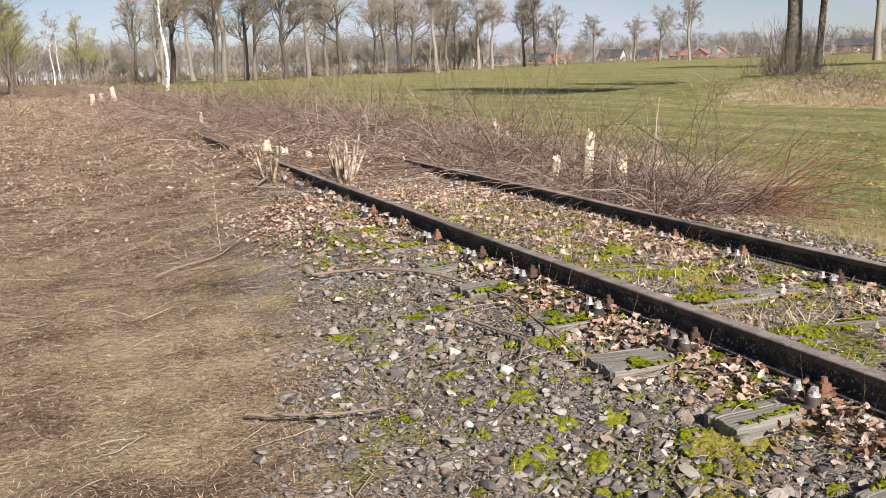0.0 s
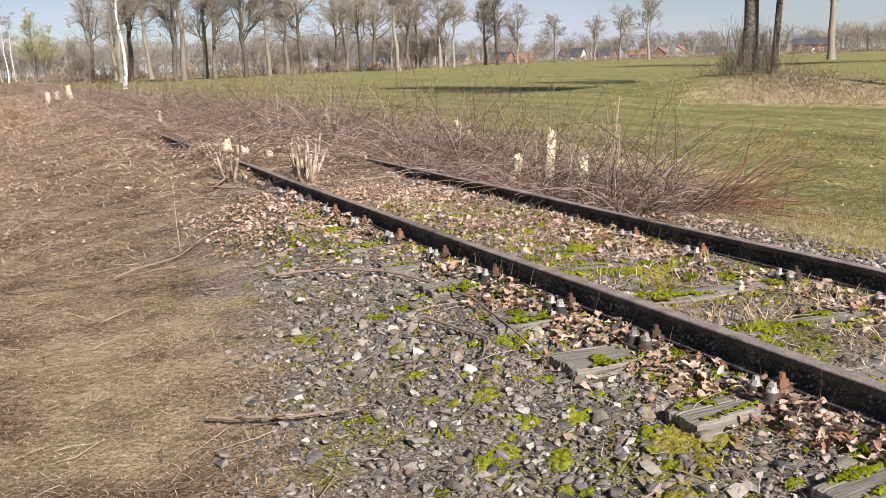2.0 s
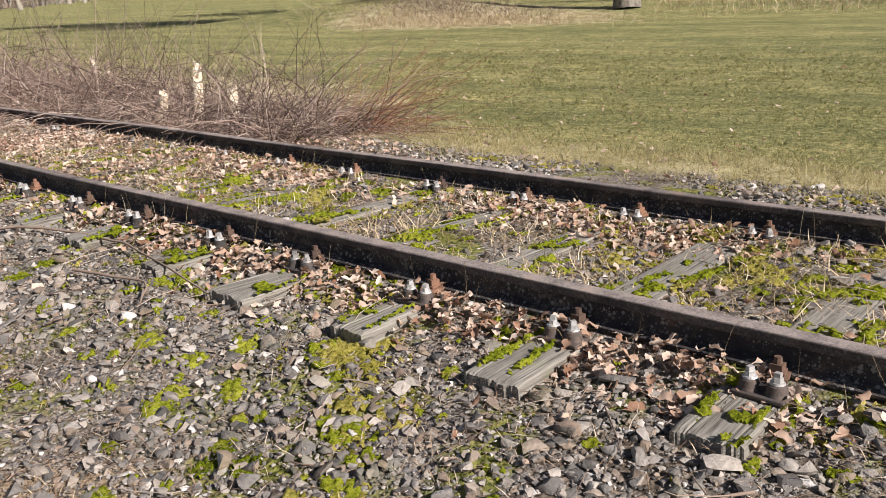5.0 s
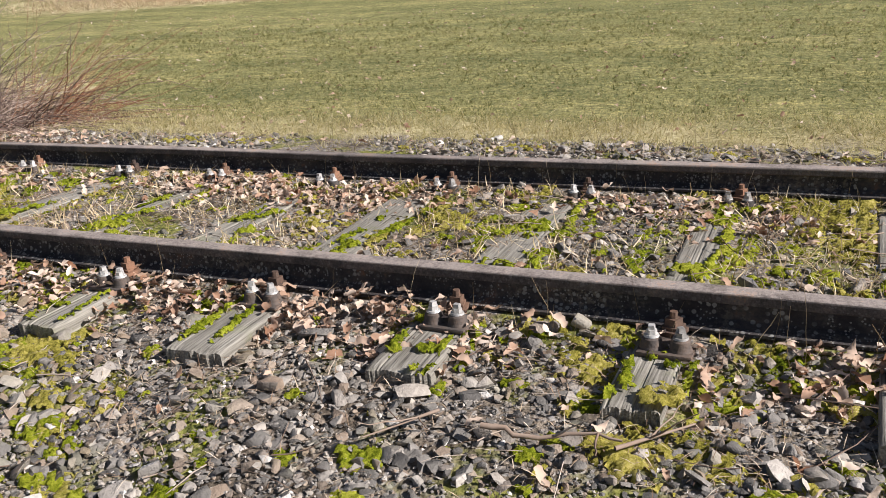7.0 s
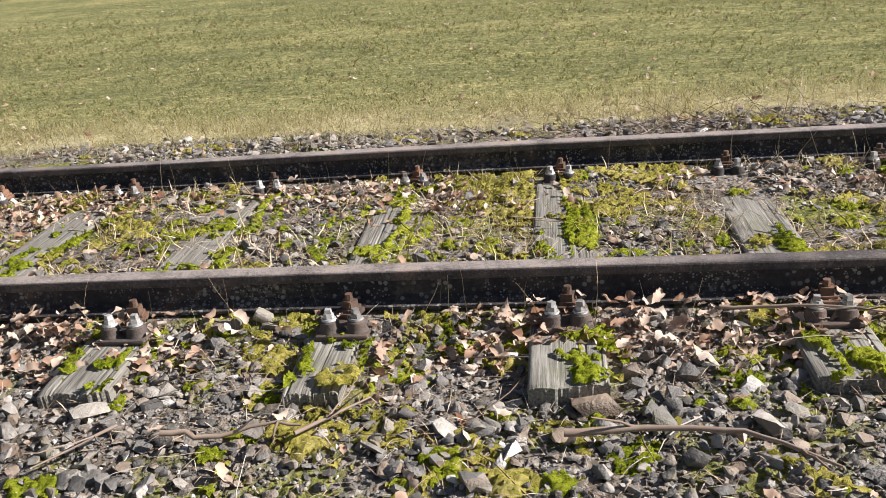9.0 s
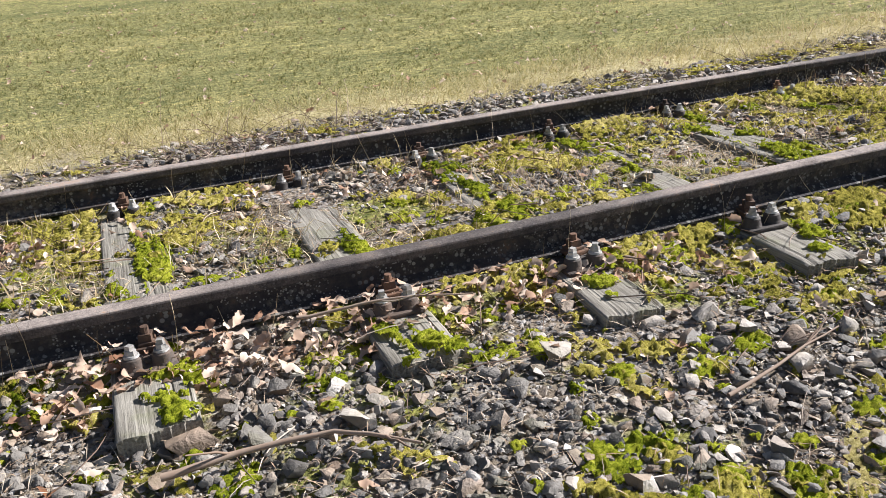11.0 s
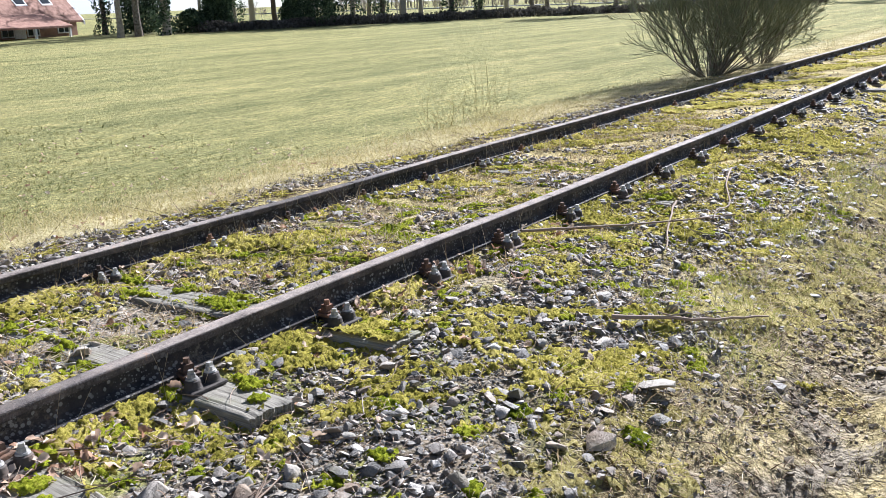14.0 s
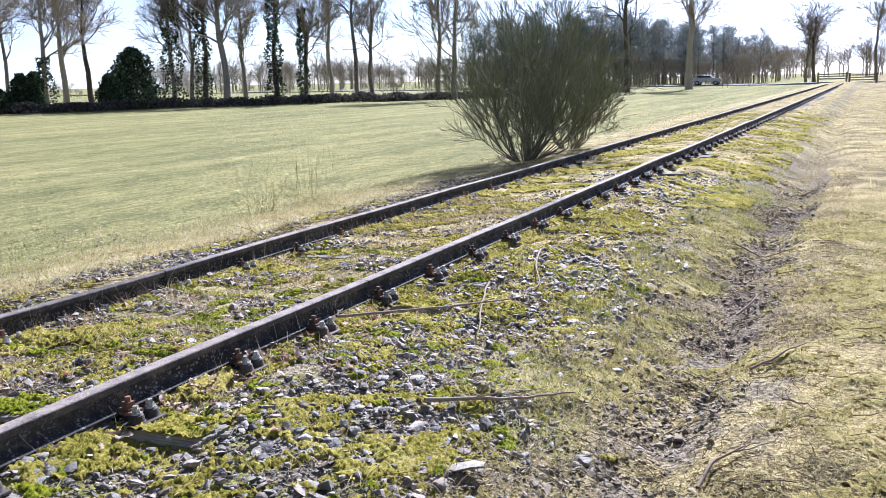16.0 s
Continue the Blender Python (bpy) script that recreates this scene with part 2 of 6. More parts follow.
def ground_material():
    m, nt, b = material("ground_earth", 1.0, 0.0, 0.05)
    pos = coord(nt)
    sep = node(nt, "SeparateXYZ", Vector=pos)
    x, y = sep.outputs[0], sep.outputs[1]
    big, mid, fine = noise_tex(nt, 0.35, 3), noise_tex(nt, 2.2, 5), noise_tex(nt, 34, 4)
    wob = calc(nt, "MULTIPLY", calc(nt, "SUBTRACT", noise_tex(nt, 1.6, 4), 0.5), 1.6)
    yy = calc(nt, "ADD", y, wob)
    # field: short winter grass, pale and dark bands
    stretch = node(nt, "Mapping", Vector=pos)
    stretch.inputs["Scale"].default_value = (0.09, 0.42, 1)
    band = noise_tex(nt, 1.0, 4, 0.6, stretch.outputs[0])
    tuft = noise_tex(nt, 13, 6, 0.75)
    wave = node(nt, "TexWave", Vector=pos, Scale=0.17, Distortion=1.2, Detail=2.0)
    wave.bands_direction = "Y"
    grain, speckle = noise_tex(nt, 17, 7, 0.85), noise_tex(nt, 60, 4, 0.75)
    green = ramp(nt, calc(nt, "ADD", calc(nt, "ADD", calc(nt, "MULTIPLY", band, 0.34), calc(nt, "MULTIPLY", wave.outputs["Fac"], 0.06)), calc(nt, "ADD", calc(nt, "MULTIPLY", mid, 0.22), calc(nt, "MULTIPLY", tuft, 0.30))),
                 [(0.36, (0.162, 0.166, 0.074)), (0.48, (0.246, 0.238, 0.104)), (0.60, (0.348, 0.308, 0.148))])
    green = mix(nt, 1.0, green, ramp(nt, grain, [(0.34, (0.30, 0.34, 0.32)), (0.46, (0.82, 0.84, 0.80)), (0.54, (1.15, 1.12, 1.05)), (0.66, (2.0, 1.85, 1.7))]), "MULTIPLY")
    green = mix(nt, 0.8, green, ramp(nt, speckle, [(0.36, (0.45, 0.47, 0.45)), (0.5, (1.0, 1.0, 1.0)), (0.64, (1.7, 1.6, 1.5))]), "MULTIPLY")
    rows = node(nt, "Mapping", Vector=pos)
    rows.inputs["Scale"].default_value = (1.3, 6.5, 1)
    green = mix(nt, 0.75, green, ramp(nt, noise_tex(nt, 1.0, 5, 0.7, rows.outputs[0]), [(0.34, (0.62, 0.66, 0.62)), (0.5, (1.0, 1.0, 1.0)), (0.66, (1.32, 1.26, 1.18))]), "MULTIPLY")
    # verge: straw and moss
    straw = ramp(nt, calc(nt, "ADD", calc(nt, "MULTIPLY", mid, 0.5), calc(nt, "MULTIPLY", fine, 0.5)),
                 [(0.38, (0.16, 0.130, 0.060)), (0.5, (0.37, 0.315, 0.160)), (0.62, (0.56, 0.49, 0.29))])
    # bed: dark grit
    grit = ramp(nt, calc(nt, "ADD", calc(nt, "MULTIPLY", mid, 0.5), calc(nt, "MULTIPLY", fine, 0.5)),
                [(0.36, (0.065, 0.051, 0.037)), (0.5, (0.165, 0.134, 0.098)), (0.64, (0.29, 0.24, 0.18))])
    peb = node(nt, "TexVoronoi", Vector=pos, Scale=48.0)
    tone = ramp(nt, node(nt, "SeparateColor", Color=peb.outputs["Color"]).outputs[0],
                [(0.0, (0.10, 0.093, 0.085)), (0.4, (0.21, 0.195, 0.18)), (0.7, (0.27, 0.23, 0.185)), (1.0, (0.36, 0.34, 0.31))])
    grit = mix(nt, calc(nt, "MULTIPLY", span(nt, peb.outputs["Distance"], 0.62, 0.35), span(nt, mid, 0.35, 0.5)), grit, tone)
    grit = mix(nt, calc(nt, "MULTIPLY", span(nt, noise_tex(nt, 2.9, 5), 0.50, 0.60), 0.85), grit, ramp(nt, fine, [(0.35, (0.075, 0.090, 0.014)), (0.6, (0.23, 0.225, 0.045))]))
    # the walked path: reddish litter to the west, mossy straw to the east
    speck = noise_tex(nt, 130, 4, 0.7)
    litter = ramp(nt, calc(nt, "ADD", calc(nt, "MULTIPLY", mid, 0.35), calc(nt, "ADD", calc(nt, "MULTIPLY", fine, 0.25), calc(nt, "MULTIPLY", speck, 0.4))),
                  [(0.41, (0.060, 0.038, 0.023)), (0.5, (0.225, 0.155, 0.096)), (0.58, (0.47, 0.37, 0.24))])
    litter = mix(nt, calc(nt, "MULTIPLY", span(nt, noise_tex(nt, 1.1, 4, 0.6), 0.5, 0.68), 0.4), litter, (0.27, 0.225, 0.110))
    mossy = ramp(nt, calc(nt, "ADD", calc(nt, "MULTIPLY", mid, 0.35), calc(nt, "ADD", calc(nt, "MULTIPLY", fine, 0.3), calc(nt, "MULTIPLY", speck, 0.35))),
                 [(0.42, (0.048, 0.037, 0.016)), (0.49, (0.255, 0.205, 0.086)), (0.56, (0.52, 0.42, 0.20))])
    mud = ramp(nt, calc(nt, "ADD", calc(nt, "MULTIPLY", mid, 0.4), calc(nt, "MULTIPLY", fine, 0.6)),
               [(0.40, (0.040, 0.031, 0.022)), (0.5, (0.135, 0.112, 0.080)), (0.60, (0.31, 0.265, 0.195))])
    east = span(nt, calc(nt, "ADD", x, wob), 0.5, 4.0)
    path = mix(nt, east, litter, mossy)
    rut = calc(nt, "MULTIPLY", calc(nt, "MULTIPLY", span(nt, yy, -2.3, -2.0), span(nt, yy, -1.5, -1.8)), calc(nt, "MULTIPLY", east, span(nt, x, 30.0, 12.0)))
    path = mix(nt, calc(nt, "MULTIPLY", rut, span(nt, mid, 0.42, 0.56)), path, mud)
    path = mix(nt, calc(nt, "MULTIPLY", span(nt, big, 0.45, 0.62), 0.35), path, (0.13, 0.095, 0.065))
    c = mix(nt, span(nt, yy, -1.75, -1.15), path, grit)
    far_bed = mix(nt, span(nt, calc(nt, "ADD", x, calc(nt, "MULTIPLY", wob, 2.0)), 3.0, 8.0), grit, mossy)
    c = mix(nt, span(nt, yy, -1.3, -0.9), c, far_bed)
    c = mix(nt, span(nt, yy, 2.5, 3.1), c, straw)
    west = span(nt, calc(nt, "ADD", x, calc(nt, "MULTIPLY", wob, 3.0)), -6.0, -9.0)
    c = mix(nt, calc(nt, "MULTIPLY", west, span(nt, yy, 5.2, 4.2)), c, litter)
    grass_edge = calc(nt, "ADD", 3.0, calc(nt, "MULTIPLY", west, 3.0))
    d = calc(nt, "SUBTRACT", yy, grass_edge)
    c = mix(nt, span(nt, d, 0.0, 1.2), c, green)
    bx, by = calc(nt, "DIVIDE", calc(nt, "ADD", x, 19.0), 5.5), calc(nt, "DIVIDE", calc(nt, "SUBTRACT", y, 20.3), 3.2)
    mound = calc(nt, "ADD", calc(nt, "MULTIPLY", bx, bx), calc(nt, "MULTIPLY", by, by))
    c = mix(nt, calc(nt, "MULTIPLY", span(nt, calc(nt, "ADD", mound, wob), 1.3, 0.7), 0.85), c, straw)
    nt.links.new(c, b.inputs["Base Color"])
    bump(nt, b, calc(nt, "SUBTRACT", calc(nt, "ADD", fine, calc(nt, "ADD", calc(nt, "MULTIPLY", mid, 0.6), calc(nt, "ADD", calc(nt, "MULTIPLY", span(nt, d, 0.0, 1.2), calc(nt, "MULTIPLY", grain, 1.2)), calc(nt, "MULTIPLY", span(nt, yy, -1.2, -1.7), calc(nt, "MULTIPLY", noise_tex(nt, 16, 4, 0.65), 1.0))))), calc(nt, "MULTIPLY", peb.outputs["Distance"], calc(nt, "MULTIPLY", calc(nt, "MULTIPLY", span(nt, yy, -1.6, -1.1), span(nt, yy, 3.0, 2.5)), 0.18))), 0.8, 0.03)
    return m


M_GROUND = ground_material()


def steel_material(name, rust=0.5):
    m, nt, b = material(name, 0.8, 0.05, 0.2)
    sep = node(nt, "SeparateXYZ", Vector=node(nt, "TexCoord").outputs["Object"])
    z = sep.outputs[2]
    n1, n2 = noise_tex(nt, 9, 5), noise_tex(nt, 60, 4)
    c = ramp(nt, calc(nt, "ADD", calc(nt, "MULTIPLY", n1, 0.6), calc(nt, "MULTIPLY", n2, 0.4)),
             [(0.36, (0.021, 0.021, 0.023)), (0.50, (0.043, 0.039, 0.038)), (0.60, (0.070, 0.058, 0.050)), (0.70, (0.15, 0.084, 0.052))])
    # tan crust in long patches
    crust = calc(nt, "MULTIPLY", span(nt, noise_tex(nt, 3.2, 6, 0.7), 0.48, 0.62), span(nt, noise_tex(nt, 48, 4, 0.7), 0.46, 0.58))
    c = mix(nt, calc(nt, "MULTIPLY", crust, 0.7), c, (0.17, 0.145, 0.11))
    # round lichen spots of two sizes, in clusters
    for scale, edge, where in ((56.0, 0.46, 4.0), (110.0, 0.40, 7.0)):
        vor = node(nt, "TexVoronoi", Vector=coord(nt), Scale=scale)
        rnd = node(nt, "SeparateColor", Color=vor.outputs["Color"]).outputs[0]
        spot = calc(nt, "MULTIPLY", span(nt, vor.outputs["Distance"], edge, edge - 0.14), calc(nt, "MULTIPLY", span(nt, rnd, 0.50, 0.54), span(nt, noise_tex(nt, where, 4, 0.6), 0.42, 0.54)))
        c = mix(nt, calc(nt, "MULTIPLY", spot, 0.65), c, (0.31, 0.30, 0.265))
    side = span(nt, z, 0.083, 0.087)
    flank = ramp(nt, calc(nt, "ADD", calc(nt, "MULTIPLY", n1, 0.5), calc(nt, "MULTIPLY", noise_tex(nt, 140, 4, 0.7), 0.5)),
                 [(0.38, (0.050, 0.043, 0.040)), (0.50, (0.098, 0.082, 0.072)), (0.60, (0.165, 0.135, 0.112)), (0.68, (0.27, 0.155, 0.09))])
    c = mix(nt, calc(nt, "MULTIPLY", side, 0.75), c, flank)
    worn = ramp(nt, calc(nt, "ADD", calc(nt, "MULTIPLY", n1, 0.5), calc(nt, "MULTIPLY", noise_tex(nt, 110, 4, 0.7), 0.5)),
                [(0.36, (0.115, 0.094, 0.080)), (0.47, (0.225, 0.188, 0.160)), (0.56, (0.315, 0.268, 0.228)), (0.66, (0.38, 0.24, 0.155))])
    c = mix(nt, span(nt, z, 0.1112, 0.1158), c, worn)
    nt.links.new(c, b.inputs["Base Color"])
    nt.links.new(ramp(nt, n2, [(0.3, (0.72,) * 3), (0.7, (0.98,) * 3)]), b.inputs["Roughness"])
    bump(nt, b, calc(nt, "ADD", n2, calc(nt, "ADD", calc(nt, "MULTIPLY", crust, 0.5), calc(nt, "MULTIPLY", noise_tex(nt, 240, 3), 0.6))), 0.6, 0.004)
    return m


M_RAIL = steel_material("rusty_rail_steel")
M_IRON = simple("rusty_cast_iron", [(0.3, (0.042, 0.037, 0.032)), (0.55, (0.082, 0.070, 0.060)), (0.85, (0.16, 0.110, 0.078))], 30, 0.75, 0.25, 0.003, 120, per_object=True)
M_CLAMP = simple("flaking_rust", [(0.3, (0.050, 0.036, 0.028)), (0.5, (0.115, 0.070, 0.046)), (0.75, (0.25, 0.13, 0.075))], 26, 0.85, 0.1, 0.003, 140, per_object=True)
M_BOLT = simple("zinc_bolt_steel", [(0.3, (0.24, 0.225, 0.20)), (0.55, (0.40, 0.385, 0.35)), (0.75, (0.52, 0.50, 0.46))], 45, 0.55, 0.35, 0.002, 160, per_object=True)


def wood_material():
    m, nt, b = material("weathered_sleeper_wood", 0.9)
    tc = node(nt, "TexCoord").outputs["Object"]
    mp = node(nt, "Mapping", Vector=tc)
    mp.inputs["Scale"].default_value = (130, 4.0, 130)
    off = node(nt, "VectorMath", i0=mp.outputs[0])
    off.operation = "ADD"
    rnd = node(nt, "ObjectInfo").outputs["Random"]
    nt.links.new(calc(nt, "MULTIPLY", rnd, 50.0), off.inputs[1])
    g = noise_tex(nt, 1.0, 6, 0.6, off.outputs[0])
    g2 = noise_tex(nt, 4.0, 5)
    c = ramp(nt, calc(nt, "ADD", calc(nt, "MULTIPLY", g, 0.75), calc(nt, "MULTIPLY", g2, 0.25)),
             [(0.30, (0.030, 0.026, 0.020)), (0.40, (0.125, 0.112, 0.088)), (0.52, (0.225, 0.205, 0.165)), (0.70, (0.37, 0.345, 0.285))])
    c = mix(nt, calc(nt, "MULTIPLY", span(nt, noise_tex(nt, 7, 4), 0.54, 0.68), 0.35), c, (0.16, 0.17, 0.075))
    nt.links.new(c, b.inputs["Base Color"])
    bump(nt, b, g, 0.7, 0.005)
    return m


M_WOOD = wood_material()
M_BARK = simple("grey_oak_bark", [(0.34, (0.060, 0.050, 0.038)), (0.48, (0.165, 0.143, 0.108)), (0.62, (0.29, 0.26, 0.20))], 9, 0.95, 0, 0.05, 16, per_object=True)
M_TWIG = simple("winter_twigs", [(0.35, (0.19, 0.158, 0.115)), (0.6, (0.33, 0.28, 0.205))], 1.5, 0.95, per_object=True)
M_BIRCH = simple("white_birch_bark", [(0.36, (0.06, 0.055, 0.05)), (0.44, (0.62, 0.60, 0.55)), (0.7, (0.78, 0.76, 0.71))], 4.5, 0.7, 0, 0.01, 14)
M_IVY = simple("dark_ivy_leaves", [(0.25, (0.030, 0.046, 0.028)), (0.55, (0.058, 0.085, 0.046)), (0.8, (0.10, 0.135, 0.072))], 8, 0.95, spec=0.05, per_island=True, translucent=0.2)

# ---- ground ----
xs = axis(-8.0, 12.0, 0.048, 1800.0, 1.12)
ys = axis(-3.6, 3.4, 0.045, 1800.0, 1.12)
ground = obj("ground", smooth(mesh_np("ground", *sheet(xs, ys, land))), M_GROUND)
tagged(ground, "brown path, gritty track bed and short winter grass field", "ground", kind="structure")

# ---- the track ----
CANT = 0.03                       # the far rail lies lower
GAUGE = 1.505
FOOT = [(-0.0525, 0.0), (-0.0525, 0.009), (-0.026, 0.018), (-0.009, 0.029)]
WEB = [(-0.009, 0.029), (-0.0070, 0.050), (-0.008, 0.075)]
HEAD = [(-0.008, 0.075), (-0.018, 0.080), (-0.0315, 0.085), (-0.0325, 0.088), (-0.0325, 0.1105), (-0.0305, 0.1152), (-0.025, 0.1172), (-0.008, 0.118)]


def rail_part(name, half, xs_r, seed, rail):
    """One band of the rail's section drawn along its length, closed at both ends."""
    p = np.array(half + [(-a, b) for a, b in half[::-1]])
    k, n = len(p), len(xs_r)
    wav = 0.006 * np.sin(xs_r * 0.55 + seed) + 0.004 * np.sin(xs_r * 1.3 + 2 * seed)
    hz = 0.004 * np.sin(xs_r * 0.8 + seed * 3) + 0.003 * np.sin(xs_r * 1.9)
    v = np.stack([np.broadcast_to(xs_r[:, None], (n, k)), p[None, :, 0] + wav[:, None], p[None, :, 1] + hz[:, None]], -1)
    i, j = np.meshgrid(np.arange(n - 1), np.arange(k), indexing="ij")
    a, b = i * k + j, i * k + (j + 1) % k
    caps = [[e + m, e + m + 1, e + k - 2 - m, e + k - 1 - m][::s] for e, s in ((0, -1), ((n - 1) * k, 1)) for m in range((k - 2) // 2)]
    return obj(name, mesh_np(name, v.reshape(-1, 3), np.concatenate([np.stack([a, a + k, b + k, b], -1).reshape(-1, 4), np.array(caps)])), M_RAIL, rail)


def make_rail(y0, z0, seed, a, b):
    xs_r = np.concatenate([np.arange(-45, -12, 1.5), np.arange(-12, 16, 0.35), np.arange(16, 110, 2.0)])
    xs_r = np.concatenate([[a], xs_r[(xs_r > a + 0.05) & (xs_r < b - 0.05)], [b]])
    rail = empty("rail", pose(0, y0, z0))
    for name, half in (("foot", FOOT), ("web", WEB), ("head", HEAD)):
        rail_part(name, half, xs_r, seed, rail)
    return tagged(rail, "long rusty dark steel rail with pale lichen spots", "rail", "rails of the track")


for y0, z0, seed in ((0.0, -0.004, 1.0), (GAUGE, -0.004 - CANT * GAUGE, 2.2)):
    make_rail(y0, z0, seed, -45.0, 6.062)
    make_rail(y0, z0, seed, 6.071, 110.0)


def prism(bm, sides, r0, r1, z0, z1, x=0.0, y=0.0, turn=0.0):
    a = [turn + 2 * math.pi * i / sides for i in range(sides)]
    lo = [bm.verts.new((x + r0 * math.cos(t), y + r0 * math.sin(t), z0)) for t in a]
    hi = [bm.verts.new((x + r1 * math.cos(t), y + r1 * math.sin(t), z1)) for t in a]
    for i in range(sides):
        bm.faces.new((lo[i], lo[(i + 1) % sides], hi[(i + 1) % sides], hi[i]))
    bm.faces.new(hi)
    bm.faces.new(lo[::-1])
    return bm


def box(bm, x0, x1, y0, y1, z0, z1, bevel=0.0):
    m = Matrix.LocRotScale(((x0 + x1) / 2, (y0 + y1) / 2, (z0 + z1) / 2), None, (x1 - x0, y1 - y0, z1 - z0))
    r = bmesh.ops.create_cube(bm, size=1, matrix=m)
    if bevel:
        edges = list({e for v in r["verts"] for e in v.link_edges})
        bmesh.ops.bevel(bm, geom=edges, offset=bevel, segments=2, affect="EDGES", profile=0.6)
    return bm


def beam_mesh(seed, nx=43, ny=30, w=None):
    """A weathered beam, split along its grain and worn at the ends; its top lies at z = 0."""
    r = np.random.default_rng(seed + 40)
    w, l, h = w or r.uniform(0.175, 0.215), r.uniform(2.44, 2.52), 0.15
    along = np.concatenate([np.linspace(0, 0.03, 3), np.linspace(0.05, l - 0.05, ny - 6), np.linspace(l - 0.03, l, 3)]) if ny > 8 else np.linspace(0, l, ny)
    gx, gy = np.meshgrid(np.linspace(-w / 2, w / 2, nx), along, indexing="ij")
    crack = np.zeros_like(gx)
    for k in range(3):
        cx, a, b = r.uniform(-0.42, 0.42) * w, (0.0 if k < 3 else r.uniform(0.3, l)), r.uniform(0.3, l)
        crack -= r.uniform(0.0015, 0.005) * np.exp(-(((gx - cx - 0.05 * r.normal() * 0.1 * gy) / 0.0030) ** 2)) * (gy >= a) * (gy < max(a, b) + 0.3)
    endw = np.minimum(gy, l - gy)
    wear = -0.006 * np.exp(-endw / 0.02) * (1 + 0.5 * np.sin(gx * 60 + seed)) - 0.007 * np.exp(-(w / 2 - np.abs(gx)) / 0.006)
    top = crack + wear + 0.0016 * fnoise(gx, gy * 0.4, 0.06, seed) + 0.015 * r.normal() * gx
    rag = np.convolve(r.normal(0, 0.012, nx + 8), np.ones(9) / 9, "valid")[:, None] + 0.0012 * r.normal(size=(nx, 1)) + 0.10 * r.normal() * (gx[:, :1])
    gy2 = gy + (gy < 0.04) * rag - (gy > l - 0.04) * rag
    under = np.where((gy == 0), 0.012, 0.0)
    v = [np.stack([gx, gy2, top], -1).reshape(-1, 3), np.stack([gx * 1.0, gy2 + under, np.full_like(gx, -h)], -1).reshape(-1, 3)]
    n = nx * ny
    i, j = np.meshgrid(np.arange(nx - 1), np.arange(ny - 1), indexing="ij")
    a = i * ny + j
    f = [np.stack([a, a + ny, a + ny + 1, a + 1], -1).reshape(-1, 4)]
    rim = [k * ny for k in range(nx)] + [(nx - 1) * ny + k for k in range(1, ny)] + [k * ny + ny - 1 for k in range(nx - 2, -1, -1)] + [k for k in range(ny - 2, 0, -1)]
    f.append(np.array([[rim[k], rim[k] + n, rim[(k + 1) % len(rim)] + n, rim[(k + 1) % len(rim)]] for k in range(len(rim))]))
    return smooth(mesh_np("beam", np.concatenate(v), np.concatenate(f)), False)


def chair_mesh():
    """The cast foot that holds the rail: an oval plate with two round necks outside the rail."""
    bm = bmesh.new()
    box(bm, -0.055, 0.055, -0.150, 0.14, 0.0, 0.014, 0.005)
    box(bm, -0.078, 0.078, -0.195, -0.100, 0.0, 0.016, 0.010)
    for side in (-1, 1):
        prism(bm, 14, 0.036, 0.031, 0.012, 0.024, side * 0.040, -0.150)
        prism(bm, 14, 0.031, 0.027, 0.024, 0.044, side * 0.040, -0.150)
        prism(bm, 14, 0.027, 0.020, 0.044, 0.050, side * 0.040, -0.150)
    box(bm, -0.022, 0.022, -0.150, -0.062, 0.012, 0.030, 0.004)
    return bm


def bolt_mesh():
    """A square-headed screw on a round washer."""
    bm = bmesh.new()
    prism(bm, 14, 0.0225, 0.0205, 0.0, 0.006)
    prism(bm, 6, 0.0165, 0.0150, 0.006, 0.020, turn=0.3)
    prism(bm, 4, 0.0135, 0.0120, 0.020, 0.033, turn=0.8)
    return bm


def clip_mesh():
    """The clamp on the rail's foot, with its upright screw and nut."""
    bm = bmesh.new()
    box(bm, -0.034, 0.034, -0.038, 0.030, 0.0, 0.014, 0.003)
    box(bm, -0.024, 0.024, -0.026, 0.030, 0.014, 0.024, 0.003)
    prism(bm, 4, 0.026, 0.025, 0.024, 0.046, turn=0.6)
    prism(bm, 8, 0.0125, 0.0115, 0.046, 0.066)
    return bm


def make_sleeper(seed, low=False, w=None, end=-0.485, turn=0.0):
    sl = empty("railway_sleeper")
    beam = obj("beam", beam_mesh(seed, w=w) if w else (LOW_BEAMS if low else BEAMS)[seed % len(BEAMS)], M_WOOD, sl)
    beam.matrix_basis = pose(0, end, 0) @ pose(0, 0, 0, 0, 0, turn)
    for y0, z0 in ((0.0, 0.0), (GAUGE, -0.012)):
        ch = obj("chair", CHAIR, M_IRON, sl)
        ch.location = (0.012 + 0.01 * (seed % 3 - 1), y0, z0)
        for bx in (-0.040, 0.040):
            bo = obj("bolt", BOLT, M_BOLT, ch, "pale worn steel bolt")
            bo.matrix_basis = pose(bx, -0.150, 0.049, 0, 0, 37 * seed + 400 * bx)
        cl = obj("clamp", CLIP, M_CLAMP, ch, "rusty rail clamp with upright screw")
        cl.matrix_basis = pose(0.006, -0.072, 0.030, 0, 0, 9 * (seed % 4 - 1.5))
    return tagged(sl, "grey split wooden railway sleeper with rusty rail chairs", "sleeper", "sleepers of the track")


def to_mesh(bm, name):
    me = bpy.data.meshes.new(name)
    bm.to_mesh(me)
    bm.free()
    smooth(me)
    me.set_sharp_from_angle(angle=radians(32))
    return me


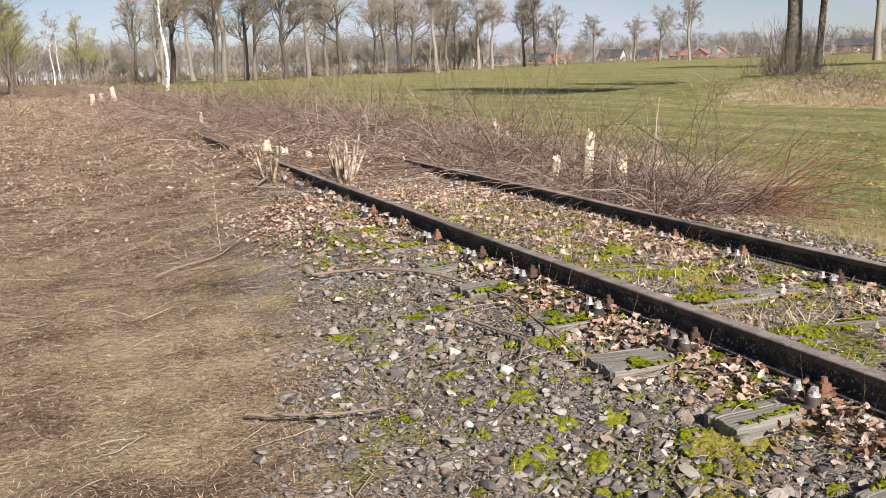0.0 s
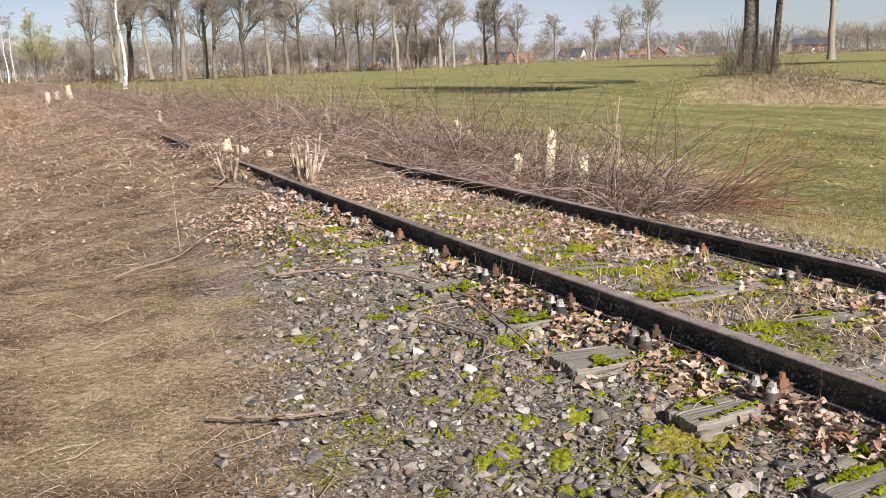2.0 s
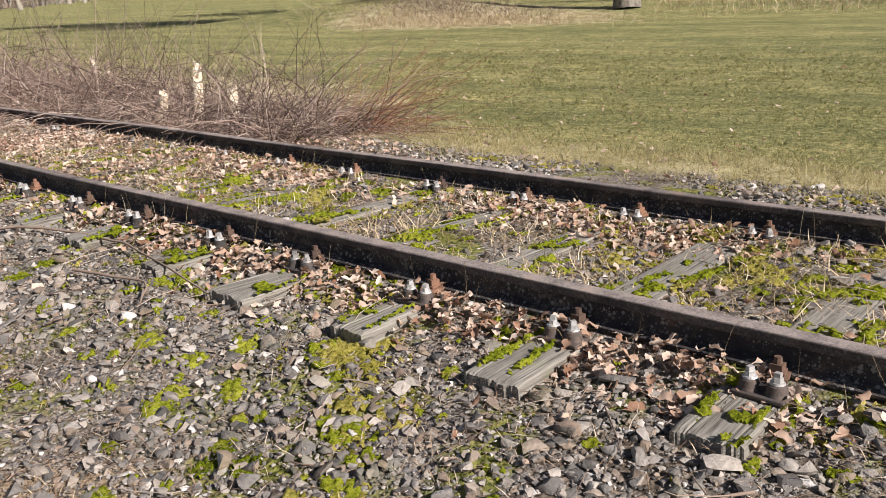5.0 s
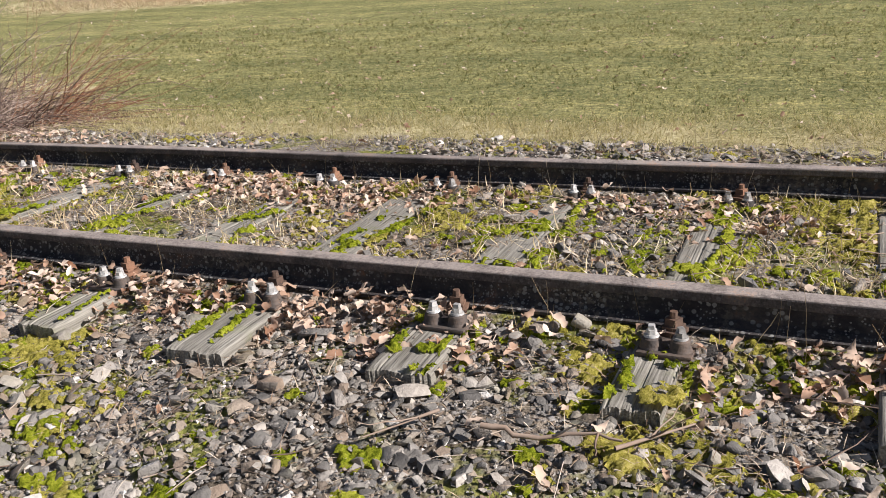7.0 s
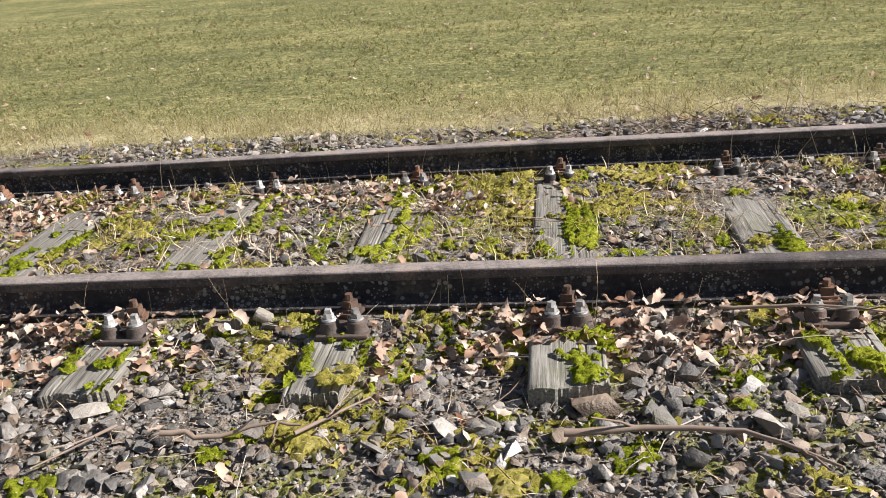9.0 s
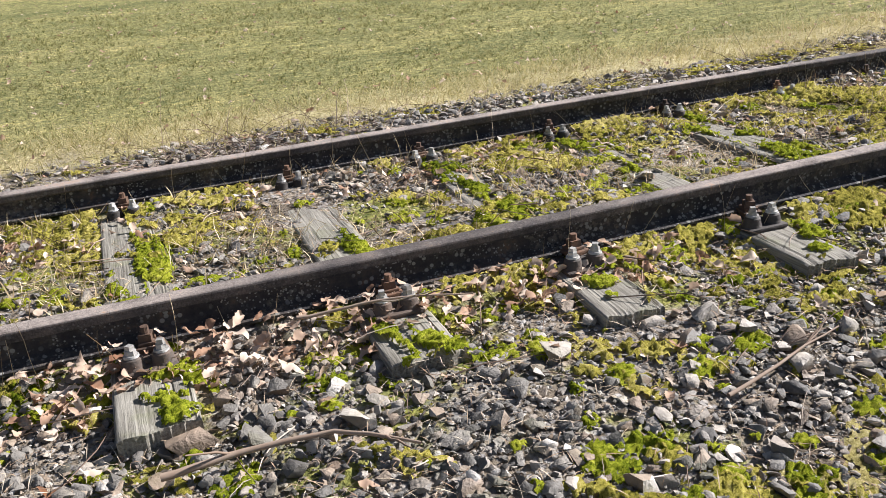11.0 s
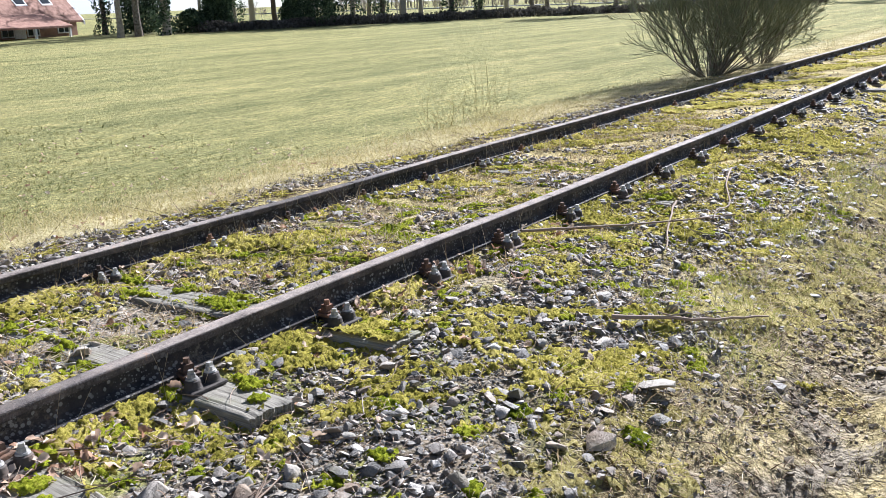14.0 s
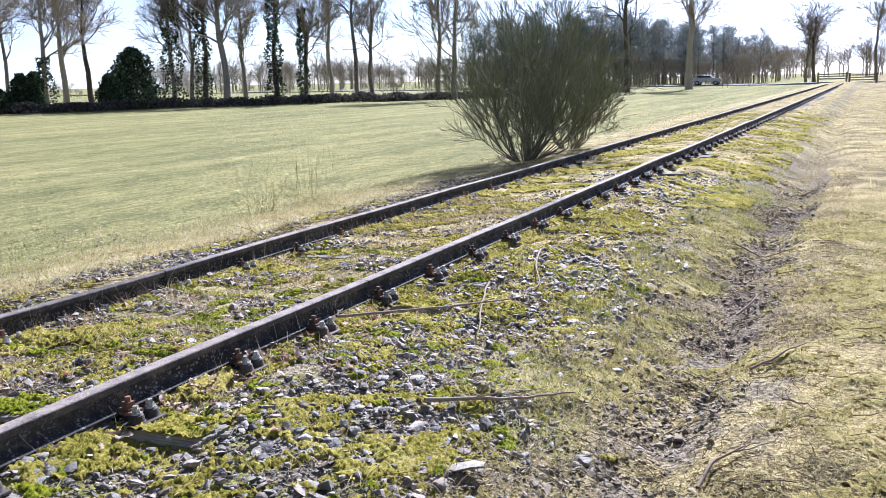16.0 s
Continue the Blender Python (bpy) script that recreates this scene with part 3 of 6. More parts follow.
BEAMS = [beam_mesh(s) for s in range(7)]
LOW_BEAMS = [beam_mesh(s, 5, 4) for s in range(7)]
CHAIR, BOLT, CLIP = to_mesh(chair_mesh(), "chair"), to_mesh(bolt_mesh(), "bolt"), to_mesh(clip_mesh(), "clamp")
SLEEPER_X = [-4.75, -4.05, -3.36, -2.65, -1.93, -1.30, -0.63, 0.05, 0.73, 1.40, 2.08, 2.75, 3.43, 4.11, 4.80, 5.43]
SLEEPER_X = [SLEEPER_X[0] - 0.69 * k for k in range(12, 0, -1)] + SLEEPER_X + [SLEEPER_X[-1] + 0.69 * k for k in range(1, 120)]
SLEEPER_Z = -0.030
# the sleepers passed nearest: middle, width, end and turn of each
NEAR = {-3.36: (-3.40, 0.21, -0.49, 2.0), -2.65: (-2.62, 0.18, -0.50, 1.0), -1.93: (-1.98, 0.235, -0.54, -3.0), -1.30: (-1.29, 0.165, -0.50, 2.0), -0.63: (-0.605, 0.205, -0.525, 4.0),
        0.05: (0.065, 0.195, -0.465, 3.5), 0.73: (0.725, 0.15, -0.49, 1.5), 1.40: (1.385, 0.204, -0.482, 0.0), 2.08: (2.085, 0.21, -0.458, -0.5), 2.75: (2.705, 0.19, -0.492, -3.0), 3.43: (3.41, 0.18, -0.488, -2.0)}
masters, far_masters = [make_sleeper(s) for s in range(7)], [make_sleeper(s, True) for s in range(7)]
fresh = {True: list(far_masters), False: list(masters)}
for k, sx in enumerate(SLEEPER_X):
    r = random.Random(k)
    if sx in NEAR:
        mid, wide, end, turn = NEAR[sx]
        make_sleeper(k, False, wide, end, turn).matrix_basis = pose(mid, 0, SLEEPER_Z - r.uniform(0, 0.005), -math.degrees(CANT), 0, 0)
        continue
    m = pose(sx, 0, SLEEPER_Z - r.uniform(0, 0.006), -math.degrees(CANT), 0, 0) @ pose(0, 0, 0, 0, 0, r.uniform(-0.8, 0.8) + 1.0)
    low = sx > 14 or sx < -7
    if fresh[low]:
        fresh[low].pop().matrix_basis = m
    else:
        copy_thing((far_masters if low else masters)[k % 7], m)

# ---- loose stuff on the ground ----
SX = np.array(sorted(SLEEPER_X))


def sleeper_gap(x):
    """Distance to the nearest sleeper's middle line."""
    k = np.clip(np.searchsorted(SX, x), 1, len(SX) - 1)
    return np.minimum(np.abs(x - SX[k - 1]), np.abs(x - SX[k]))


def on_beam(x, y, m=0.0):
    return (sleeper_gap(x - 0.017 * (0.8 - y)) < 0.108 + m) & (y > -0.49 - m) & (y < 2.0 + m)


def on_rail(y, m=0.07):
    return (np.abs(y) < m) | (np.abs(y - GAUGE) < m)


def ballast_edge(x):
    """The camera-side rim of the gravel."""
    return np.interp(x, [-9, -7.8, -4.3, -1.5, 1.5, 4, 7, 12, 40], [-0.55, -0.7, -1.1, -1.95, -2.05, -1.55, -1.45, -1.2, -0.9])


def sample(n, x0, x1, y0, y1, density, r):
    x, y = r.uniform(x0, x1, n), r.uniform(y0, y1, n)
    keep = r.uniform(0, 1, n) < density(x, y)
    return x[keep], y[keep]


def hull_stone(seed):
    """A broken, flattish stone with worn corners."""
    r = np.random.default_rng(seed)
    p = r.normal(size=(13, 3))
    p /= np.linalg.norm(p, axis=1, keepdims=True)
    p = np.sign(p) * np.abs(p) ** 0.72 * r.uniform(0.82, 1.05, (13, 1))
    p *= (1.0, r.uniform(0.6, 0.9), r.uniform(0.38, 0.62))
    bm = bmesh.new()
    for q in p:
        bm.verts.new(q)
    bmesh.ops.convex_hull(bm, input=bm.verts)
    bmesh.ops.delete(bm, geom=[v for v in bm.verts if not v.link_faces], context="VERTS")
    bmesh.ops.triangulate(bm, faces=bm.faces)
    bm.verts.index_update()
    v = np.array([q.co for q in bm.verts])
    f = np.array([[q.index for q in t.verts] for t in bm.faces])
    bm.free()
    return v / np.abs(v).max(), f


def pebble(seed):
    """A water-worn pebble."""
    r = np.random.default_rng(seed)
    bm = bmesh.new()
    bmesh.ops.create_icosphere(bm, subdivisions=1, radius=1)
    bm.verts.index_update()
    v = np.array([q.co for q in bm.verts]) * (1, r.uniform(0.6, 0.85), r.uniform(0.38, 0.55)) + r.normal(0, 0.09, (len(bm.verts), 3))
    f = np.array([[q.index for q in t.verts] for t in bm.faces])
    bm.free()
    return v, f


STONES = [hull_stone(s) for s in range(9)]
PEBBLES = [pebble(s) for s in range(3)]


def stone_material():
    m, nt, b = material("ballast_stone", 0.68, 0.0, 0.4)
    i = island(nt)
    n = noise_tex(nt, 55, 4)
    c = ramp(nt, i, [(0.0, (0.078, 0.071, 0.062)), (0.25, (0.155, 0.142, 0.122)), (0.48, (0.235, 0.214, 0.183)), (0.56, (0.225, 0.165, 0.115)), (0.66, (0.290, 0.230, 0.168)), (0.78, (0.30, 0.272, 0.232)), (0.94, (0.39, 0.345, 0.285)), (1.0, (0.62, 0.58, 0.52))])
    c = mix(nt, 0.6, c, ramp(nt, n, [(0.3, (0.55, 0.54, 0.52)), (0.65, (1.08, 1.06, 1.03))]), "MULTIPLY")
    c = mix(nt, calc(nt, "MULTIPLY", span(nt, noise_tex(nt, 6, 3), 0.54, 0.68), 0.3), c, (0.15, 0.14, 0.06))
    nt.links.new(c, b.inputs["Base Color"])
    bump(nt, b, calc(nt, "ADD", n, calc(nt, "MULTIPLY", noise_tex(nt, 190, 3, 0.6), 0.5)), 0.8, 0.008)
    return m


M_STONE = stone_material()


def stone_density(x, y):
    side = step(y, ballast_edge(x) - 0.25, ballast_edge(x) + 0.35) * (y < -0.06)
    side *= 0.45 + 0.55 * step(fnoise(x, y, 0.55, 5), -0.8, 0.0)
    side *= 0.15 + 0.85 * step(x, -7.0, -3.5)
    side *= 1 - 0.3 * step(x, 1.2, 4.5) * step(fnoise(x, y, 0.5, 15), -0.45, 0.15)
    bed = 0.75 * step(fnoise(x, y, 0.4, 6), -0.3, 0.35) * (y > 0.05) * (y < 1.46) * (0.1 + 0.9 * step(x, -5.5, -2.5)) + 0.10 * ((y > 0.05) & (y < 1.46))
    far = 0.85 * (y > 1.57) * (1 - step(y, 2.55, 3.0)) * step(fnoise(x, y, 0.8, 7), -0.45, 0.25) * step(x, -6, -3)
    d = np.maximum(np.maximum(side, bed), far)
    d = np.where(on_beam(x, y), d * 0.05, d)
    return np.where(on_rail(y, 0.066), 0, d)


def build_stones():
    r = np.random.default_rng(11)
    x, y = sample(165000, -9, 8, -2.3, 3.0, stone_density, r)
    x2, y2 = sample(30000, 8, 14, -1.6, 2.8, lambda a, c: stone_density(a, c) * 0.6, r)
    x3, y3 = sample(7000, 14, 45, -1.4, 2.5, lambda a, c: stone_density(a, c) * 0.5, r)
    x, y = np.concatenate([x, x2, x3]), np.concatenate([y, y2, y3])
    n = len(x)
    size = np.clip(np.exp(r.normal(np.log(0.0128), 0.45, n)), 0.005, 0.036)
    z = land(x, y) + size * r.uniform(-0.05, 0.55, n)
    kind, rough, round_ = r.integers(0, 12, n), [], []
    for k, (v, f) in enumerate(STONES + PEBBLES):
        s = kind == k
        m = int(s.sum())
        got = scatter(v, f, np.stack([x[s], y[s], z[s]], -1), turns(m, 15, r), (size[s, None] * (1 if k < 9 else 0.8)) * r.uniform(0.8, 1.25, (m, 3)))
        (rough if k < 9 else round_).append(got)
    me = mesh_np("ballast_gravel", *join(rough + round_))
    smooth(me)
    me.set_sharp_from_angle(angle=radians(46))
    ob = obj("ballast_gravel", me, M_STONE)
    return tagged(ob, "grey and tan crushed ballast stones strewn along the track", "gravel", kind="stuff")


build_stones()


def build_grit():
    """Small broken chips that fill the gaps between the stones."""
    r = np.random.default_rng(12)
    x, y = sample(105000, -4.5, 6.5, -2.2, 1.46, lambda a, c: np.clip(1.3 * stone_density(a, c), 0, 1) * ~on_beam(a, c), r)
    n = len(x)
    v = np.array([[1, 0, 0], [-1, 0, 0], [0, 0.8, 0], [0, -0.8, 0], [0.2, 0, 0.55], [0, 0.1, -0.5]], float)
    f = np.array([[0, 2, 4], [2, 1, 4], [1, 3, 4], [3, 0, 4], [2, 0, 5], [1, 2, 5], [3, 1, 5], [0, 3, 5]])
    size = r.uniform(0.0035, 0.0085, n)
    at = np.stack([x, y, land(x, y) + size * r.uniform(0.0, 1.2, n)], -1)
    ob = obj("ballast_chips", mesh_np("ballast_chips", *scatter(v, f, at, turns(n, 25, r), size[:, None] * r.uniform(0.7, 1.4, (n, 3)))), M_STONE)
    return tagged(ob, "small grey and tan stone chips between the ballast", "gravel", kind="stuff")


build_grit()


def build_clods():
    r = np.random.default_rng(13)
    x, y = sample(14000, 2.2, 15, -2.15, -1.55, lambda a, c: step(a, 2.2, 4.5) * (0.15 + 0.85 * step(fnoise(a, c, 0.35, 26), -0.2, 0.5)), r)
    n = len(x)
    size = np.clip(np.exp(r.normal(np.log(0.0075), 0.5, n)), 0.003, 0.025)
    v, f = STONES[2]
    at = np.stack([x, y, land(x, y) + 0.2 * size], -1)
    ob = obj("earth_clods", mesh_np("earth_clods", *scatter(v, f, at, turns(n, 20, r), size[:, None] * r.uniform(0.7, 1.4, (n, 3)) * (1, 1, 0.7))), M_EARTH)
    tagged(ob, "crumbly brown earth clods in the muddy rut", "earth", kind="stuff")


M_EARTH = simple("crumbly_earth", [(0.2, (0.12, 0.096, 0.068)), (0.5, (0.24, 0.198, 0.142)), (0.85, (0.38, 0.325, 0.235))], 30, 0.95, per_island=True, bump_by=0.004, bump_scale=150)
build_clods()
big = [(-0.32, -0.27, 0.062), (0.14, -0.52, 0.05), (-0.26, -0.60, 0.045), (-0.05, -0.60, 0.042), (1.45, -0.52, 0.062), (1.63, -0.49, 0.05), (1.83, -0.62, 0.055), (1.1, -0.62, 0.05),
       (2.42, -0.54, 0.06), (2.25, -0.66, 0.048), (4.43, -1.36, 0.072), (3.97, -1.36, 0.06), (2.9, -0.55, 0.058), (3.05, -0.75, 0.05), (0.9, 0.42, 0.05), (-0.1, 0.95, 0.055), (2.6, 0.35, 0.05), (3.4, 0.55, 0.055)]
for k, (x, y, s) in enumerate(big):
    v, f = STONES[k % 9]
    st = obj("stone", smooth(mesh_np("stone", v * (s, s * 0.85, s * 0.8), f)), M_STONE)
    st.data.set_sharp_from_angle(angle=radians(46))
    st.matrix_basis = pose(x, y, float(land(x, y)) + s * 0.35, 0, 8 * (k % 3), 47 * k)
    tagged(st, "large angular grey stone lying on the gravel", "stone", "large stones of the track bed")


# dry oak leaves
def leaf_shape(curl, cup, seed):
    r = np.random.default_rng(seed)
    t = np.array([0, 0.2, 0.36, 0.5, 0.64, 0.78, 0.9, 1.0])
    w = np.array([0.015, 0.08, 0.19, 0.15, 0.25, 0.19, 0.18, 0.06]) * r.uniform(0.85, 1.15, 8)
    rows = []
    for ti, wi in zip(t, w):
        zc = curl * (ti - 0.5) ** 2 + 0.05 * math.sin(ti * 9 + seed)
        for s in (-1, 0, 1):
            rows.append((ti - 0.5, s * wi, zc + cup * wi * abs(s) * (1 + 0.4 * s) + 0.06 * s * math.sin(11 * ti + seed)))
    f = []
    for i in range(7):
        a = 3 * i
        f += [(a, a + 3, a + 4, a + 1), (a + 1, a + 4, a + 5, a + 2)]
    return np.array(rows), np.array(f)


LEAVES = [leaf_shape(c, u, s) for s, (c, u) in enumerate([(0.5, 0.5), (-0.5, 0.6), (0.8, -0.4), (0.2, 0.9), (-0.4, -0.5)])]
M_LEAF = simple("dry_oak_leaves", [(0.08, (0.20, 0.095, 0.050)), (0.28, (0.40, 0.26, 0.175)), (0.6, (0.56, 0.42, 0.31)), (0.95, (0.72, 0.60, 0.48))], 20, 0.95, spec=0.08, per_island=True, translucent=0.25)


def leaf_density(x, y):
    drift = 1.0 * np.exp(-((y + 0.17) / 0.15) ** 2) * (y < -0.05) * (0.15 + 0.85 * step(fnoise(x, y, 0.8, 9), -0.35, 0.15))
    inner = np.exp(-((y - 1.22) / 0.20) ** 2) * (y < 1.45) * (0.15 + 0.85 * step(fnoise(x, y, 0.7, 10), -0.1, 0.5)) * (0.25 + 0.75 * (x < 1.5))
    west = step(x, -3.2, -6.5) * (0.25 + 0.6 * step(fnoise(x, y, 1.1, 12), -0.4, 0.4)) * step(y, -1.6, -0.2) * (1 - step(y, 2.2, 4.5))
    path = 0.5 * step(x, -6, -10) * (y < -0.5) * step(fnoise(x, y, 1.4, 13), -0.2, 0.5) + 0.08 * step(x, -6, -10)
    east = 1 - 0.35 * step(x, 1.2, 2.0) - 0.45 * step(x, 2.6, 5.0)
    return np.maximum(np.maximum(np.maximum(drift, inner) * east, west), path) + 0.012 * (x < 5) * (y > -0.9)


def build_leaves():
    r = np.random.default_rng(21)
    x, y = sample(52000, -7.5, 6, -1.2, 2.6, leaf_density, r)
    x2, y2 = sample(26000, -30, -7, -4.5, 4.8, leaf_density, r)
    x3, y3 = r.uniform(-16, 9, 1500), 2.6 + 12 * r.uniform(0, 1, 1500) ** 1.3
    x, y = np.concatenate([x, x2, x3]), np.concatenate([y, y2, y3])
    ok = ~on_rail(y, 0.05) | (x < -8.3)
    x, y = x[ok], y[ok]
    n = len(x)
    z = land(x, y) + r.uniform(0.010, 0.034, n) + 0.03 * np.exp(-((y + 0.13) / 0.1) ** 2) * r.uniform(0, 1, n)
    size = r.uniform(0.030, 0.072, n) * (1 + 0.15 * step(-x, 7, 10))
    kind, out = r.integers(0, len(LEAVES), n), []
    for k, (v, f) in enumerate(LEAVES):
        s = kind == k
        out.append(scatter(v, f, np.stack([x[s], y[s], z[s]], -1), turns(int(s.sum()), 19, r), np.repeat(size[s, None], 3, 1)))
    ob = obj("dry_leaves", smooth(mesh_np("dry_leaves", *join(out))), M_LEAF)
    return tagged(ob, "curled pale brown oak leaves drifted along the rails", "leaves", kind="stuff")


build_leaves()


# moss
def moss_material(name, stops):
    m, nt, b = material(name, 1.0, 0.0, 0.03)
    n, g = noise_tex(nt, 420, 3, 0.7), noise_tex(nt, 90, 3, 0.6)
    f = calc(nt, "ADD", calc(nt, "MULTIPLY", g, 0.65), calc(nt, "ADD", calc(nt, "MULTIPLY", n, 0.5), calc(nt, "MULTIPLY", noise_tex(nt, 4.5, 3), 0.6)))
    c = ramp(nt, calc(nt, "SUBTRACT", f, 0.37), stops)
    nt.links.new(c, b.inputs["Base Color"])
    bump(nt, b, calc(nt, "ADD", n, g), 0.8, 0.006)
    t = node(nt, "BsdfTranslucent", Color=c)
    mx = node(nt, "MixShader", Fac=0.3)
    nt.links.new(b.outputs[0], mx.inputs[1]), nt.links.new(t.outputs[0], mx.inputs[2])
    nt.links.new(mx.outputs[0], nt.nodes["Material Output"].inputs[0])
    return m


M_MOSS = moss_material("green_moss", [(0.28, (0.028, 0.042, 0.004)), (0.42, (0.14, 0.175, 0.010)), (0.56, (0.32, 0.345, 0.024)), (0.72, (0.48, 0.46, 0.07))])
M_MOSS_PALE = moss_material("yellow_moss", [(0.28, (0.048, 0.045, 0.011)), (0.42, (0.225, 0.205, 0.032)), (0.56, (0.455, 0.39, 0.076)), (0.74, (0.64, 0.535, 0.21))])


M_MOSS_TURF = moss_material("straw_yellow_moss", [(0.28, (0.075, 0.060, 0.022)), (0.41, (0.26, 0.215, 0.072)), (0.55, (0.47, 0.40, 0.145)), (0.72, (0.66, 0.57, 0.29))])


def moss_sheet(name, xs, ys, mask, thick, mat_, label, seed, rough=0.15):
    """Moss grown over ground and sleepers wherever the mask is above zero: a cushion with a ragged rim."""
    r = np.random.default_rng(seed)
    d = xs[1] - xs[0]
    gx, gy = np.meshgrid(xs, ys, indexing="ij")
    m = mask + r.normal(0, 0.22, mask.shape)
    gx, gy = gx + r.uniform(-0.4, 0.4, gx.shape) * d, gy + r.uniform(-0.4, 0.4, gx.shape) * d
    base = np.where(on_beam(gx, gy, -0.005), np.maximum(SLEEPER_Z - CANT * gy - 0.002, land(gx, gy)), land(gx, gy))
    z = base - 0.006 + thick * np.sqrt(np.clip(mask + 0.1, 0, 1)) + r.normal(0, rough * thick, m.shape) + 0.34 * thick * fnoise(gx, gy, 0.011, 3) + 0.25 * thick * fnoise(gx, gy, 0.03, 5)
    lo = np.minimum(np.minimum(base[:-1, :-1], base[1:, :-1]), np.minimum(base[1:, 1:], base[:-1, 1:]))
    hi = np.maximum(np.maximum(base[:-1, :-1], base[1:, :-1]), np.maximum(base[1:, 1:], base[:-1, 1:]))
    cell = (hi - lo < 0.022) & (m[:-1, :-1] > 0) & (m[1:, :-1] > 0) & (m[1:, 1:] > 0) & (m[:-1, 1:] > 0) & ~on_rail(gy[:-1, :-1], 0.062)
    ny = len(ys)
    a = (np.arange(len(xs) - 1)[:, None] * ny + np.arange(ny - 1)[None])[cell]
    f = np.stack([a, a + ny, a + ny + 1, a + 1], -1)
    keep, f2 = np.unique(f, return_inverse=True)
    v = np.stack([gx, gy, z], -1).reshape(-1, 3)[keep]
    ob = obj(name, smooth(mesh_np(name, v, f2.reshape(-1, 4))), mat_)
    return tagged(ob, label, "moss", kind="stuff")


def octaves(x, y, s, seed):
    return 0.5 * fnoise(x, y, s, seed) + 0.4 * fnoise(x, y, s * 0.35, seed + 1) + 0.35 * fnoise(x, y, s * 0.12, seed + 2) + 0.2 * fnoise(x, y, s * 0.045, seed + 3)


def build_moss():
    r = np.random.default_rng(31)
    xs, ys = np.arange(-6.5, 8.0, 0.0072), np.arange(-1.6, 1.46, 0.0072)
    gx, gy = np.meshgrid(xs, ys, indexing="ij")
    mask = np.full(gx.shape, -1.0)

    def patch(x0, y0, wx, wy):
        i0, i1 = np.searchsorted(xs, (x0 - 1.6 * wx, x0 + 1.6 * wx))
        j0, j1 = np.searchsorted(ys, (y0 - 1.6 * wy, y0 + 1.6 * wy))
        a, c = gx[i0:i1, j0:j1], gy[i0:i1, j0:j1]
        q = ((a - x0 - 0.02 * np.sin(c * 9)) / wx) ** 2 + ((c - y0) / wy) ** 2
        mask[i0:i1, j0:j1] = np.maximum(mask[i0:i1, j0:j1], 1 - q + 0.95 * octaves(a, c, 0.12, x0))

    # along and on the sleepers
    for sx in SX[(SX > -6.5) & (SX < 10.5)]:
        for _ in range(r.integers(4, 8)):
            patch(sx + r.uniform(-0.15, 0.15), r.choice([r.uniform(0.2, 1.3), r.uniform(-0.42, -0.25)]), r.uniform(0.009, 0.032), r.uniform(0.05, 0.26))
        for _ in range(r.integers(3, 7)):
            patch(sx + r.uniform(-0.12, 0.16), r.uniform(0.15, 1.35), r.uniform(0.02, 0.055), r.uniform(0.08, 0.30))
    # among the stones
    for _ in range(3800):
        x0, y0 = r.uniform(-6.4, 7.9), r.uniform(-1.5, 1.4)
        if y0 > ballast_edge(x0) + 0.1 and r.uniform() < 0.45 + 0.5 * fnoise(np.array([x0]), np.array([y0]), 0.8, 14)[0]:
            w = 0.019 + 0.048 * r.uniform() ** 1.5
            patch(x0, y0, w * r.uniform(0.7, 1.5), w)
    moss_sheet("moss_cushions", xs, ys, mask, 0.019, M_MOSS, "bright green moss cushions on sleepers and between stones", 32)
    # mats of paler moss, wider towards the east
    xs, ys = np.arange(-7, 11, 0.0095), np.arange(-1.9, 2.6, 0.0095)
    gx, gy = np.meshgrid(xs, ys, indexing="ij")
    open_ground = np.where(on_beam(gx, gy) & (fnoise(gx, gy, 0.2, 33) < 0.25) & (gx < 4.0), -1.0, 0.0)
    level = np.interp(gx, [-6, -2, 2, 3.5, 5, 7], [0.50, 0.34, 0.24, 0.12, 0.06, 0.0])
    level = level - 0.22 * (gy > 0.05) * (gy < 1.46) * (1 - step(gx, 3.0, 6.0)) * step(gx, -5.0, -2.5)
    level = level - 0.17 * (gy < 0) * step(gx, 0.8, 2.4)
    edge = 0.9 * (1 - step(gy, ballast_edge(gx) + 0.05, ballast_edge(gx) + 0.35))
    out = 1.0 * step(gy, 1.46, 1.56) * (1 - step(gy, 2.1, 2.4))
    moss_sheet("moss_mat", xs, ys, 1.6 * (octaves(gx, gy, 0.55, 15) - level - edge - out * 0.5) + open_ground, 0.024, M_MOSS_PALE, "yellow-green moss mats over the gritty track bed", 34)
    xs, ys = np.arange(11, 34, 0.03), np.arange(-1.5, 1.46, 0.025)
    gx, gy = np.meshgrid(xs, ys, indexing="ij")
    moss_sheet("far_moss", xs, ys, 1.6 * (octaves(gx, gy, 0.8, 17) - 0.05), 0.03, M_MOSS_PALE, "yellow moss carpet along the track to the east", 35)
    xs, ys = np.arange(2.6, 12, 0.015), np.arange(-3.8, -1.0, 0.015)
    gx, gy = np.meshgrid(xs, ys, indexing="ij")
    moss_sheet("path_moss", xs, ys, 1.4 * (octaves(gx, gy, 0.7, 19) + 0.22 - 0.6 * np.exp(-((gy + 1.88) / 0.22) ** 2) - 0.5 * (1 - step(gx, 2.6, 3.6)) - 0.35 * step(gy, -1.5, -1.05)), 0.016, M_MOSS_TURF, "patchy yellow moss in the turf beside the path", 36, 0.3)


build_moss()

